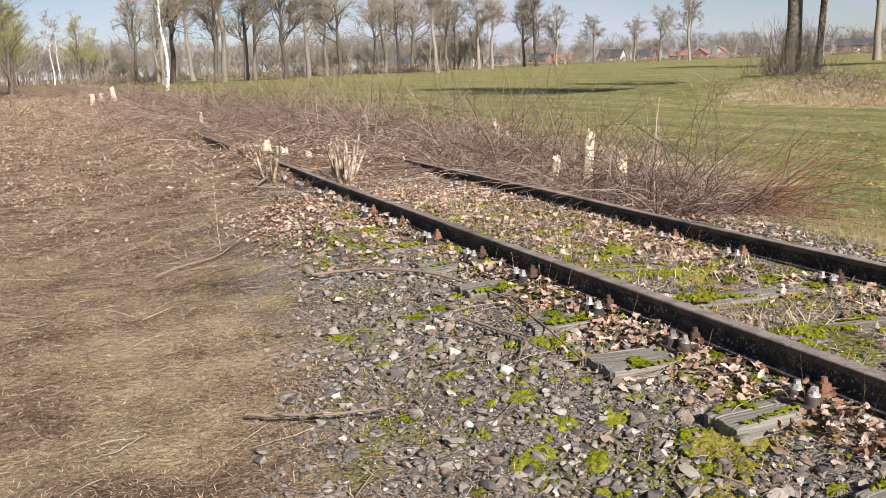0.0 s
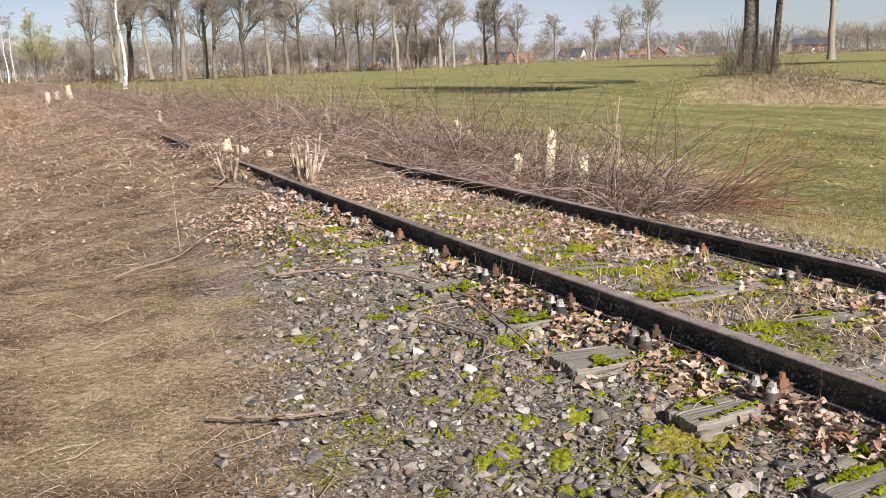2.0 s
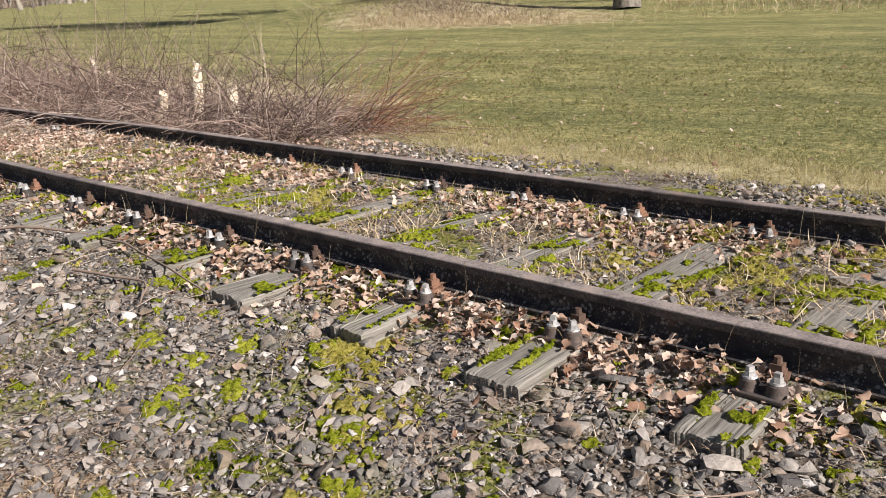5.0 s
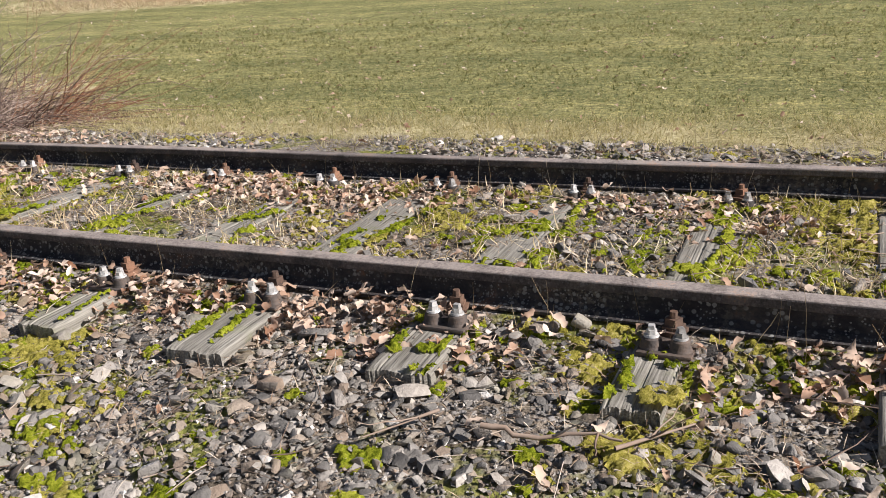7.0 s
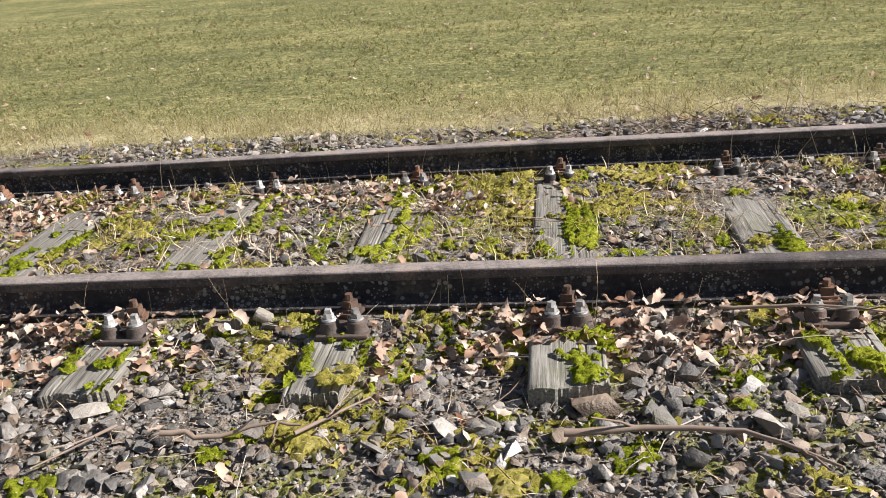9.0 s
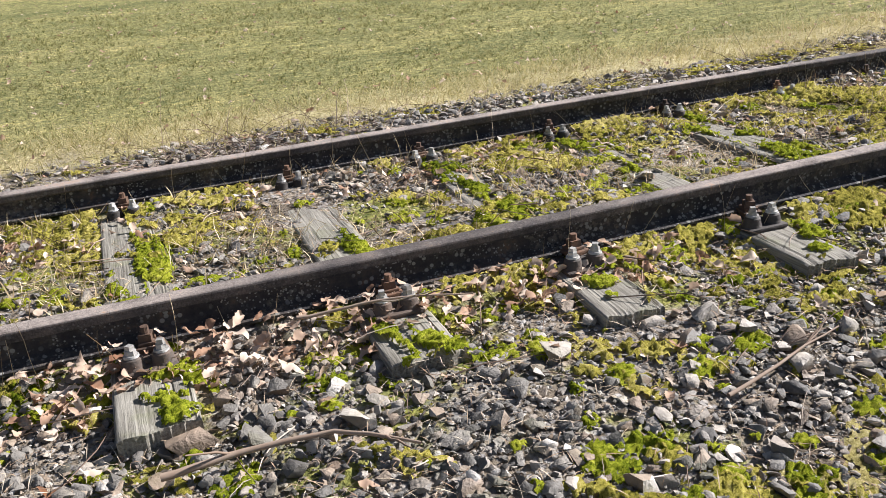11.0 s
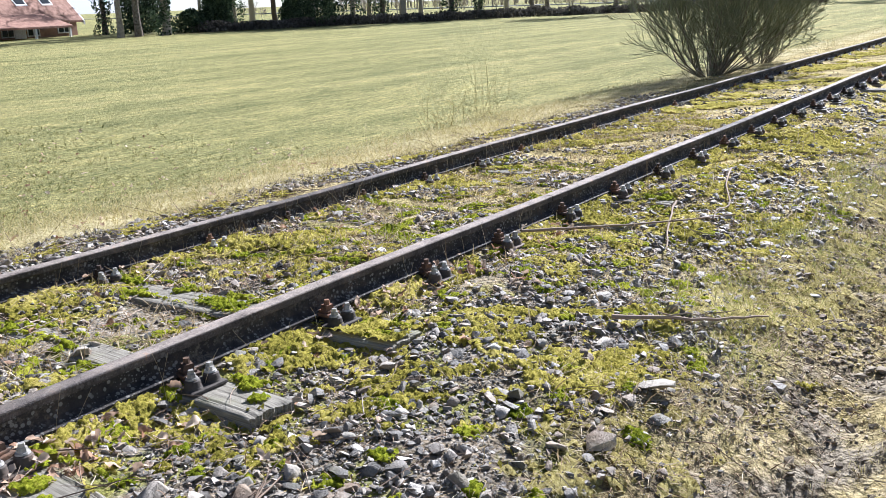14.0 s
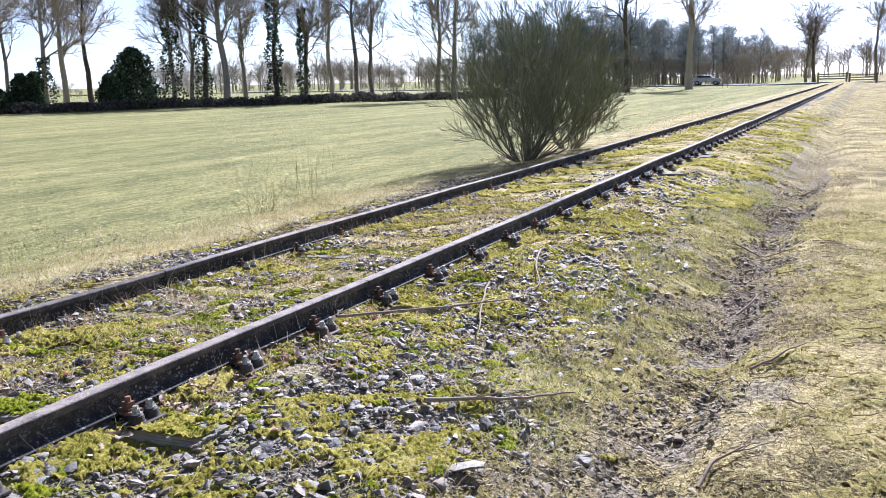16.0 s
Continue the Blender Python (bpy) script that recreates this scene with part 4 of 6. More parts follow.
# grasses
BLADE = np.array([[-1, 0, 0], [1, 0, 0], [-0.7, 0.12, 0.55], [0.7, 0.12, 0.55], [0, 0.42, 1.0]], float)
BLADE_F = np.array([[0, 1, 3], [0, 3, 2], [2, 3, 4]])
M_STRAW = simple("dry_straw", [(0.1, (0.22, 0.150, 0.075)), (0.4, (0.43, 0.325, 0.175)), (0.7, (0.64, 0.52, 0.32)), (0.95, (0.80, 0.70, 0.50))], 9, 0.8, per_island=True, translucent=0.2)
M_GRASS = simple("winter_grass", [(0.1, (0.105, 0.122, 0.042)), (0.35, (0.195, 0.200, 0.072)), (0.6, (0.30, 0.275, 0.105)), (0.8, (0.42, 0.37, 0.17)), (0.95, (0.62, 0.55, 0.33))], 9, 0.9, spec=0.05, per_island=True, translucent=0.45)
M_TURF = simple("yellow_turf", [(0.1, (0.24, 0.20, 0.075)), (0.45, (0.42, 0.36, 0.15)), (0.75, (0.56, 0.48, 0.25)), (0.95, (0.68, 0.60, 0.38))], 9, 0.85, per_island=True, translucent=0.5)
M_TUFT = simple("yellow_green_tuft", [(0.1, (0.17, 0.18, 0.045)), (0.45, (0.30, 0.30, 0.08)), (0.75, (0.44, 0.41, 0.14)), (0.95, (0.58, 0.52, 0.26))], 9, 0.85, per_island=True, translucent=0.4)
M_LITTER = simple("reddish_litter", [(0.1, (0.13, 0.075, 0.045)), (0.4, (0.30, 0.20, 0.120)), (0.7, (0.50, 0.38, 0.25)), (0.95, (0.74, 0.63, 0.46))], 9, 0.85, per_island=True)


def blades(name, x, y, height, width, tilt, mat_, label, r, dz=0.0):
    n = len(x)
    z = land(x, y) - 0.004 + dz
    size = np.stack([np.full(n, width) * r.uniform(0.6, 1.3, n), height, height], -1)
    ob = obj(name, mesh_np(name, *scatter(BLADE, BLADE_F, np.stack([x, y, z], -1), turns(n, tilt, r), size)), mat_)
    return tagged(ob, label, "grass", kind="stuff")


def clump_shape(seed, n=7):
    """A tuft of short blades leaning outwards from one root."""
    r = np.random.default_rng(seed)
    a, lean, h = r.uniform(0, 2 * np.pi, n), r.uniform(0.3, 1.1, n), r.uniform(0.55, 1.0, n)
    root = np.stack([0.25 * np.cos(a), 0.25 * np.sin(a), 0 * a], -1) * r.uniform(0.2, 1, (n, 1))
    tip = root + np.stack([lean * np.cos(a), lean * np.sin(a), h], -1)
    b = a + r.uniform(0.8, 2.2, n)
    side = 0.075 * np.stack([np.cos(b), np.sin(b), 0 * a], -1)
    v = np.stack([root - side, root + side, tip], 1).reshape(-1, 3)
    return v, np.arange(3 * n).reshape(-1, 3)


def clumps(name, x, y, size, mat_, label, r):
    kind, out = r.integers(0, 4, len(x)), []
    for k in range(4):
        q = kind == k
        v, f = clump_shape(90 + k)
        at = np.stack([x[q], y[q], land(x[q], y[q]) - 0.003], -1)
        out.append(scatter(v, f, at, turns(int(q.sum()), 8, r), size[q, None] * np.array([[1.0, 1.0, 0.8]])))
    ob = obj(name, mesh_np(name, *join(out)), mat_)
    return tagged(ob, label, "grass", kind="stuff")


def straws(name, x, y, length, width, mat_, label, r, dz=0.006, slope=7, along=None, spread=1.0):
    """Flat lying stalks, slightly arched; along: a heading in radians that they keep to."""
    n = len(x)
    v = np.array([[-0.5, 0, 0], [0, -1, 0.055], [0, 1, 0.055], [0.5, 0.0, 0]], float)
    yaw = r.uniform(0, 2 * np.pi, n) if along is None else along + r.normal(0, spread, n)
    at = np.stack([x, y, land(x, y) + r.uniform(0.1, 1, n) * dz], -1)
    tilt = np.radians(r.normal(0, slope, n))
    ca, sa, ct, st = np.cos(yaw), np.sin(yaw), np.cos(tilt), np.sin(tilt)
    turn = np.stack([np.stack([ca * ct, -sa, -ca * st], -1), np.stack([sa * ct, ca, -sa * st], -1), np.stack([st, 0 * st, ct], -1)], 1)
    size = np.stack([length, np.full(n, width) * r.uniform(0.6, 1.4, n), length], -1)
    ob = obj(name, mesh_np(name, *scatter(v, np.array([[0, 1, 2], [1, 3, 2]]), at, turn, size)), mat_)
    return tagged(ob, label, "straw", kind="stuff")


def build_grass():
    r = np.random.default_rng(41)
    x, y = sample(66000, -7, 13, 2.0, 4.6, lambda a, c: step(c, 2.1, 2.8) * (1 - step(c, 3.2, 4.4)) * (0.35 + 0.65 * step(fnoise(a, c, 0.6, 20), -0.3, 0.5)), r)
    x2, y2 = sample(16000, 13, 40, 2.0, 4.0, lambda a, c: 0.6 + 0 * a, r)
    x, y = np.concatenate([x, x2]), np.concatenate([y, y2])
    blades("dry_verge_grass", x, y, r.uniform(0.03, 0.10, len(x)), 0.0022, 38, M_TURF, "bleached dry grass along the field edge", r)
    x, y = sample(105000, -8, 11, -1.7, 1.46, lambda a, c: (0.3 + 0.6 * step(fnoise(a, c, 0.32, 22), -0.2, 0.4)) * np.maximum((c > 0) * 1.0, step(a, 2.5, 6.5) * 0.5) * ~on_beam(a, c, -0.05) * ~on_rail(c) * (c > ballast_edge(a)), r)
    blades("dry_track_grass", x, y, r.uniform(0.03, 0.11, len(x)), 0.0024, 60, M_STRAW, "dry grass tufts between the sleepers", r)
    x, y = r.uniform(-12, 15, 62000), 3.0 + 11 * r.uniform(0, 1, 62000) ** 1.4
    keep = r.uniform(0, 1, len(x)) < step(y, 3.0, 4.2) * (1 - step(y, 9, 14)) * (0.35 + 0.65 * step(fnoise(x, y, 0.5, 61), -0.6, 0.3)) * (1 - step(np.abs(x - 1.5), 2.0 + 0.9 * y, 6.0 + 1.3 * y)) * (1 - step(x, 4.5, 10))
    x, y = x[keep], y[keep]
    clumps("field_grass", x, y, r.uniform(0.022, 0.048, len(x)) * (1 + 0.06 * (y - 3)), M_GRASS, "short green and yellow winter pasture grass", r)
    x, y = sample(60000, -8, 14, 2.2, 4.6, lambda a, c: step(c, 2.3, 2.8) * (1 - step(c, 3.4, 4.6)), r)
    straws("verge_straw", x, y, r.uniform(0.03, 0.11, len(x)), 0.0014, M_TURF, "bleached matted straw along the field edge", r, 0.03, 20)
    x, y = sample(52000, -7, 8, -1.9, 1.46, lambda a, c: (0.35 + 0.65 * step(fnoise(a, c, 0.4, 29), -0.2, 0.4)) * ~on_rail(c) * ~on_beam(a, c, -0.06), r)
    straws("bed_litter", x, y, r.uniform(0.02, 0.09, len(x)), 0.0011, M_LITTER, "dry stalks and roots between the ballast stones", r, 0.03, 18)
    # the walked side: flattened straw and litter to the west, short turf to the east
    trodden = lambda a, c: step(c, ballast_edge(a) + 0.75, ballast_edge(a) - 0.2) * (1 - step(a, 0.5, 2.5)) * (0.25 + 0.75 * step(fnoise(a, c, 0.45, 62), -0.6, 0.3))
    x, y = sample(150000, -9, 2.5, -4.4, -0.5, trodden, r)
    straws("path_straw", x, y, r.uniform(0.015, 0.060, len(x)), 0.0013, M_LITTER, "trampled straw and plant litter on the brown path", r, 0.012, 8, 0.25, 0.9)
    x, y = sample(90000, -7.5, 2.5, -4.4, -0.8, lambda a, c: trodden(a, c) * (0.35 + 0.35 * step(fnoise(a, c, 0.8, 63), -0.2, 0.5)) * step(c, -0.9, -1.8), r)
    straws("bleached_straw", x, y, r.uniform(0.018, 0.070, len(x)), 0.0015, M_STRAW, "pale bleached grass lying flat on the path", r, 0.014, 9, 0.2, 0.8)
    x, y = sample(7000, -9, 2.0, -4.4, -1.0, trodden, r)
    clumps("path_grass", x, y, r.uniform(0.010, 0.026, len(x)), M_STRAW, "short dead grass tufts trodden into the path", r)
    x, y = sample(90000, -26, -6, -5.5, 0.6, lambda a, c: 0.4 + 0.6 * step(fnoise(a, c, 0.9, 64), -0.4, 0.4), r)
    straws("western_litter", x, y, r.uniform(0.05, 0.22, len(x)), 0.0036, M_LITTER, "reddish brown stems strewn over the old line", r, 0.03, 9, 0.1, 0.8)
    x, y = sample(120000, 2.2, 14, -4.6, -1.2, lambda a, c: step(a, 2.2, 4.5) * (0.2 + 0.8 * step(fnoise(a, c, 0.5, 65), -0.4, 0.4)) * (1 - 0.75 * np.exp(-((c + 1.86) / 0.22) ** 2)), r)
    straws("turf_straw", x, y, r.uniform(0.02, 0.075, len(x)), 0.0013, M_TURF, "yellow dead grass matted over the turf by the rut", r, 0.02, 14)
    x2, y2 = sample(34000, -70, -10, -9, 0.5, lambda a, c: 0.5 + 0.5 * step(fnoise(a, c, 1.2, 28), -0.3, 0.4), r)
    blades("far_path_straw", x2, y2, r.uniform(0.05, 0.16, len(x2)) * (1 + 0.03 * np.clip(-x2 - 15, 0, 60)), 0.007, 78, M_LITTER, "dead straw and stems strewn along the old line", r, 0.008)
    x2, y2 = sample(34000, 14, 70, -7.5, -0.7, lambda a, c: (0.4 + 0.6 * step(fnoise(a, c, 0.9, 30), -0.4, 0.4)) * (1 - 0.7 * step(a, 30, 70)), r)
    blades("far_path_turf", x2, y2, r.uniform(0.05, 0.11, len(x2)), 0.006, 55, M_TURF, "short yellow turf along the path to the east", r)
    x, y = sample(100000, 2.0, 14, -4.2, -0.8, lambda a, c: step(a, 2, 4.5) * np.maximum(step(c, -1.95, -2.25), 0.4 * step(a, 4.5, 6.0) * step(fnoise(a, c, 0.45, 25), 0.15, 0.6)) * (0.3 + 0.7 * step(fnoise(a, c, 0.8, 24), -0.5, 0.3)), r)
    blades("path_turf", x, y, r.uniform(0.012, 0.045, len(x)) * (1 + 0.06 * np.clip(x - 6, 0, 12)), 0.0021, 55, M_TURF, "short yellowish turf beside the rutted path", r)
    x, y = sample(24000, 2.5, 16, -2.5, -1.3, lambda a, c: step(a, 2.5, 4.5) * (0.3 + 0.7 * step(fnoise(a, c, 0.3, 27), -0.3, 0.4)), r)
    blades("ditch_litter", x, y, r.uniform(0.015, 0.06, len(x)), 0.0018, 80, M_LITTER, "plant litter and roots in the muddy rut", r, 0.006)
    x, y = [], []
    for _ in range(120):
        cx, cy = r.uniform(4.7, 14), r.uniform(-1.65, -0.95)
        x.append(cx + r.normal(0, 0.09, 110)), y.append(cy + r.normal(0, 0.07, 110))
    x, y = np.concatenate(x), np.concatenate(y)
    blades("green_tufts", x, y, r.uniform(0.025, 0.075, len(x)), 0.0018, 40, M_TUFT, "yellow-green grass tufts on the ditch bank", r)


build_grass()


# twigs and fallen branches
def curved(p0, p1, k, r, sag=0.12):
    """Bent lines between two sets of points."""
    n = len(p0)
    t = np.linspace(0, 1, k)[None, :, None]
    ln = np.linalg.norm(p1 - p0, axis=1)[:, None, None]
    bend = r.normal(size=(n, 1, 3)) * sag * ln
    jit = r.normal(size=(n, k, 3)) * 0.02 * ln
    return p0[:, None] * (1 - t) + p1[:, None] * t + bend * (t * (1 - t) * 2) + jit * (t * (1 - t) * 4)


M_STICK = simple("dry_twig_bark", [(0.15, (0.10, 0.065, 0.045)), (0.5, (0.235, 0.165, 0.115)), (0.9, (0.44, 0.37, 0.29))], 25, 0.85, per_island=True)


def build_twigs():
    r = np.random.default_rng(51)
    x, y = r.uniform(-10, 10, 5600), r.uniform(-3.6, 2.6, 5600)
    keep = ~on_rail(y, 0.08) & (r.uniform(0, 1, len(x)) < np.where(x < -3, 1.0, 0.6))
    x, y = x[keep], y[keep]
    n = len(x)
    a, ln = r.uniform(0, 2 * np.pi, n), np.exp(r.normal(np.log(0.13), 0.5, n))
    x1, y1 = x + ln * np.cos(a), y + ln * np.sin(a)
    clash = on_rail(y1, 0.08) | ((y - 0) * (y1 - 0) < 0) | ((y - GAUGE) * (y1 - GAUGE) < 0)
    x1, y1 = np.where(clash, x + 0.02, x1), np.where(clash, y, y1)
    lift = np.where(on_beam(x, y), 0.04, 0.018)
    p0 = np.stack([x, y, land(x, y) + lift], -1)
    p1 = np.stack([x1, y1, land(x1, y1) + lift + r.uniform(0, 0.03, n)], -1)
    line = curved(p0, p1, 4, r, 0.08)
    rad = np.outer(r.uniform(0.0009, 0.0027, n), [1, 0.9, 0.7, 0.4])
    ob = obj("small_twigs", mesh_np("small_twigs", *tubes(line, rad, 4)), M_STICK)
    tagged(ob, "thin broken twigs strewn over path and gravel", "twigs", kind="stuff")


build_twigs()


def branch(points, radius, label="bare brown branch lying on the ground", lift=0.0, forks=2):
    """One fallen branch through a few places on the ground, with a few side twigs."""
    r = np.random.default_rng(int(abs(points[0][0] * 1000)) + 5)
    p = np.array([(x, y, float(land(x, y)) + lift + radius + 0.038) for x, y in points])
    t = np.linspace(0, len(p) - 1, 4 * len(p))
    line = np.stack([np.interp(t, np.arange(len(p)), p[:, i]) for i in range(3)], -1)
    line += np.convolve(r.normal(size=len(t)), np.ones(3) / 3, "same")[:, None] * r.normal(size=3) * 0.006
    rad = radius * np.linspace(1, 0.4, len(t))
    sets = [tubes(line[None], rad[None], 7)]
    for _ in range(forks):
        k = int(r.integers(2, len(t) - 2))
        d = (line[k + 1] - line[k - 1]) + np.append(r.normal(size=2) * 0.06, 0.02)
        end = line[k] + d / np.linalg.norm(d) * r.uniform(0.08, 0.22)
        end[2] = max(end[2], float(land(end[0], end[1])) + 0.015)
        sets.append(tubes(curved(line[k][None], end[None], 5, r, 0.1), radius * 0.45 * np.linspace(1, 0.4, 5)[None], 5))
    ob = obj("fallen_branch", smooth(mesh_np("fallen_branch", *join(sets))), M_STICK)
    return tagged(ob, label, "branch", "fallen branches by the track")


branch([(-4.42, -1.06), (-4.25, -0.75), (-3.92, -0.54), (-3.48, -0.40), (-3.10, -0.36), (-2.53, -0.47), (-2.06, -0.56)], 0.010, "long thin bent branch lying across the gravel")
branch([(4.83, -1.0), (5.06, -1.28), (5.37, -1.48)], 0.010, "straight pale stick lying on the gravel slope")
branch([(5.62, -0.10), (5.93, -0.395), (6.30, -0.66), (6.70, -0.89)], 0.009, "straight brown stick lying beside the rail")
branch([(1.37, -0.67), (1.56, -0.65), (1.77, -0.67), (1.94, -0.80)], 0.010)
branch([(1.80, -0.16), (2.0, -0.19), (2.30, -0.26)], 0.006, "reddish stick lying over a sleeper end", 0.05, 3)
branch([(9.84, -1.60), (9.80, -1.85), (9.86, -2.07)], 0.008, lift=-0.02)
branch([(6.30, -2.13), (6.48, -2.28), (6.72, -2.38)], 0.008, lift=-0.025)
branch([(4.89, -2.10), (5.05, -2.13), (5.21, -2.23)], 0.009, lift=-0.025)
branch([(5.82, -2.33), (5.76, -2.41), (5.68, -2.46)], 0.006, lift=-0.025)
branch([(-5.37, -1.92), (-5.68, -1.47), (-6.08, -1.13)], 0.009, "reddish thin branch lying on the path")
branch([(-2.49, -1.86), (-2.25, -1.65), (-2.15, -1.41)], 0.009, forks=4)
branch([(0.27, -0.63), (0.13, -0.78)], 0.005)
branch([(0.40, -0.69), (0.57, -0.64), (0.74, -0.64)], 0.008)
branch([(0.73, -0.66), (0.89, -0.50)], 0.006)
branch([(2.70, -0.92), (3.15, -0.79)], 0.006, "thin pale stick lying on the gravel")
branch([(-2.9, -0.72), (-2.45, -0.62), (-2.2, -0.78)], 0.008)
branch([(6.72, -0.52), (6.46, -0.60), (6.10, -0.715), (5.88, -0.81), (5.80, -0.86)], 0.007, "pale bent root lying on the mossy gravel", 0.0, 0)
branch([(7.72, -0.52), (7.26, -0.64), (6.95, -0.776), (6.68, -0.776), (6.51, -0.83)], 0.007, "pale crooked root lying on the mossy gravel", 0.0, 1)
branch([(7.6, -1.9), (7.9, -2.0), (8.3, -1.75)], 0.008)


# ---- trees ----
def shoots(lines, radii, per, t0, t1, ratio, angle, k, up, gnarl, r, thin=0.55):
    """Side shoots from parent lines: (n,j,3) -> (n*per,k,3) with their radii."""
    n, j, _ = lines.shape
    t = r.uniform(t0, t1, (n, per)) * (j - 1)
    i = np.clip(t.astype(int), 0, j - 2)
    fr = (t - i)[..., None]
    rows = np.arange(n)[:, None]
    base = lines[rows, i] * (1 - fr) + lines[rows, i + 1] * fr
    d = lines[rows, i + 1] - lines[rows, i]
    d /= np.linalg.norm(d, axis=-1, keepdims=True) + 1e-9
    side = r.normal(size=d.shape)
    side -= (side * d).sum(-1, keepdims=True) * d
    side /= np.linalg.norm(side, axis=-1, keepdims=True) + 1e-9
    ang = np.radians(angle * r.uniform(0.7, 1.3, (n, per)))[..., None]
    d = d * np.cos(ang) + side * np.sin(ang)
    d[..., 2] += up
    d /= np.linalg.norm(d, axis=-1, keepdims=True)
    ln = np.linalg.norm(lines[:, -1] - lines[:, 0], axis=-1)[:, None] * ratio * r.uniform(0.6, 1.25, (n, per)) * (1.15 - 0.55 * t / (j - 1))
    rad = (radii[rows, i] * thin).reshape(-1)
    d, ln, base = d.reshape(-1, 3), ln.reshape(-1), base.reshape(-1, 3)
    line, p, cur = [base], base, d
    for _ in range(k - 1):
        cur = cur + r.normal(size=cur.shape) * gnarl + np.array([0, 0, up * 0.4])
        cur /= np.linalg.norm(cur, axis=-1, keepdims=True)
        p = p + cur * (ln / (k - 1))[:, None]
        line.append(p)
    return np.stack(line, 1), rad[:, None] * np.linspace(1, 0.35, k)[None]


def make_tree(name, seed, h, r0, clear, limbs, limb_len, rise, bark, label, category="tree", dense=1.0, lean=0.06, twig_r=0.017, top=0.92, twig_mat=None, gnarl=0.22):
    """A bare winter tree: tapered trunk, limbs and branches in one part, fine twigs in the other."""
    r = np.random.default_rng(seed)
    k = 10
    z = np.linspace(0, h * top, k)
    wob = np.cumsum(r.normal(size=(k, 2)) * lean * h / k, 0)
    wob -= wob[0]
    trunk = np.stack([wob[:, 0], wob[:, 1], z], -1)[None]
    tr = (r0 * np.interp(z / h, [0, 0.03, 0.3, 0.6, 1], [1.25, 1.0, 0.80, 0.45, 0.12]))[None]
    l1, r1 = shoots(trunk, tr, limbs, clear, 1.0, limb_len, 50, 7, rise, gnarl, r, 0.38)
    l2, r2 = shoots(l1, r1, 8, 0.12, 1.0, 0.52, 42, 4, 0.16, 0.24, r, 0.52)
    l3, r3 = shoots(l2, r2, max(3, int(5 * dense)), 0.15, 1.0, 0.62, 34, 2, 0.12, 0.16, r, 0.6)
    l4, r4 = shoots(l3, r3, 2, 0.2, 1.0, 0.95, 42, 2, 0.10, 0.2, r, 0.8)
    tree = empty(name)
    v1 = tubes(trunk, tr, 9)
    v2, v3 = tubes(l1, np.maximum(r1, 0.02), 4), tubes(l2, np.maximum(r2, twig_r * 1.4), 3)
    obj("trunk", smooth(mesh_np("trunk", *join([v1, v2, v3]))), bark, tree)
    a, b = tubes(l3, np.maximum(r3 * 0.6, twig_r), 3), tubes(l4, np.full(r4.shape, twig_r * 0.75), 3)
    obj("crown", mesh_np("crown", *join([a, b])), twig_mat or M_TWIG, tree)
    return tagged(tree, label, category)


LEAFLET = np.array([[-0.5, 0, 0], [0, -0.32, 0.1], [0.5, 0, 0], [0, 0.32, 0.12]], float)
LEAFLET_F = np.array([[0, 1, 2, 3]])


def leaf_cloud(points, size, r, tilt=60):
    n = len(points)
    return scatter(LEAFLET, LEAFLET_F, points, turns(n, tilt, r), np.repeat((size * r.uniform(0.6, 1.4, n))[:, None], 3, 1))


def canes(name, n, centre, mat_, label, seed, ln=(0.5, 1.5), rad=(0.0016, 0.0042), up=0.75, droop=0.9, head=None):
    """Arching canes rooted where centre(r, n) says."""
    r = np.random.default_rng(seed)
    x, y = centre(r, n)
    k = 5
    p = np.stack([x, y, land(x, y) - 0.01], -1)
    a = r.uniform(0, 2 * np.pi, n) if head is None else r.normal(head, 0.5, n)
    e = np.clip(r.normal(up, 0.35, n), -0.1, 1.45)
    d = np.stack([np.cos(a) * np.cos(e), np.sin(a) * np.cos(e), np.sin(e)], -1)
    step_ = r.uniform(*ln, n) / (k - 1)
    line, fall = [p], droop * r.uniform(0.3, 1.2, n)
    for _ in range(k - 1):
        d = d + r.normal(size=(n, 3)) * 0.10
        d[:, 2] -= fall * 0.36
        d /= np.linalg.norm(d, axis=1, keepdims=True)
        p = p + d * step_[:, None]
        p[:, 2] = np.maximum(p[:, 2], land(p[:, 0], p[:, 1]) + 0.012)
        line.append(p)
    rr = r.uniform(*rad, n)[:, None] * np.linspace(1, 0.45, k)[None]
    ob = obj(name, mesh_np(name, *tubes(np.stack(line, 1), rr, 3)), mat_)
    return tagged(ob, label, "brambles", kind="stuff")


OAK_LABEL = "tall bare oak tree with grey bark in winter"
oaks = [make_tree("oak_tree", 101 + k, 15.0, 0.27, c, n, ll, ri, M_BARK, OAK_LABEL, gnarl=g, top=tp, twig_r=0.019, dense=1.0)
        for k, (c, n, ll, ri, g, tp) in enumerate([(0.42, 13, 0.62, 0.36, 0.30, 0.66), (0.34, 15, 0.54, 0.45, 0.26, 0.74), (0.48, 12, 0.66, 0.32, 0.33, 0.62), (0.36, 14, 0.60, 0.40, 0.30, 0.70), (0.45, 13, 0.52, 0.50, 0.26, 0.76)])]
used = set()


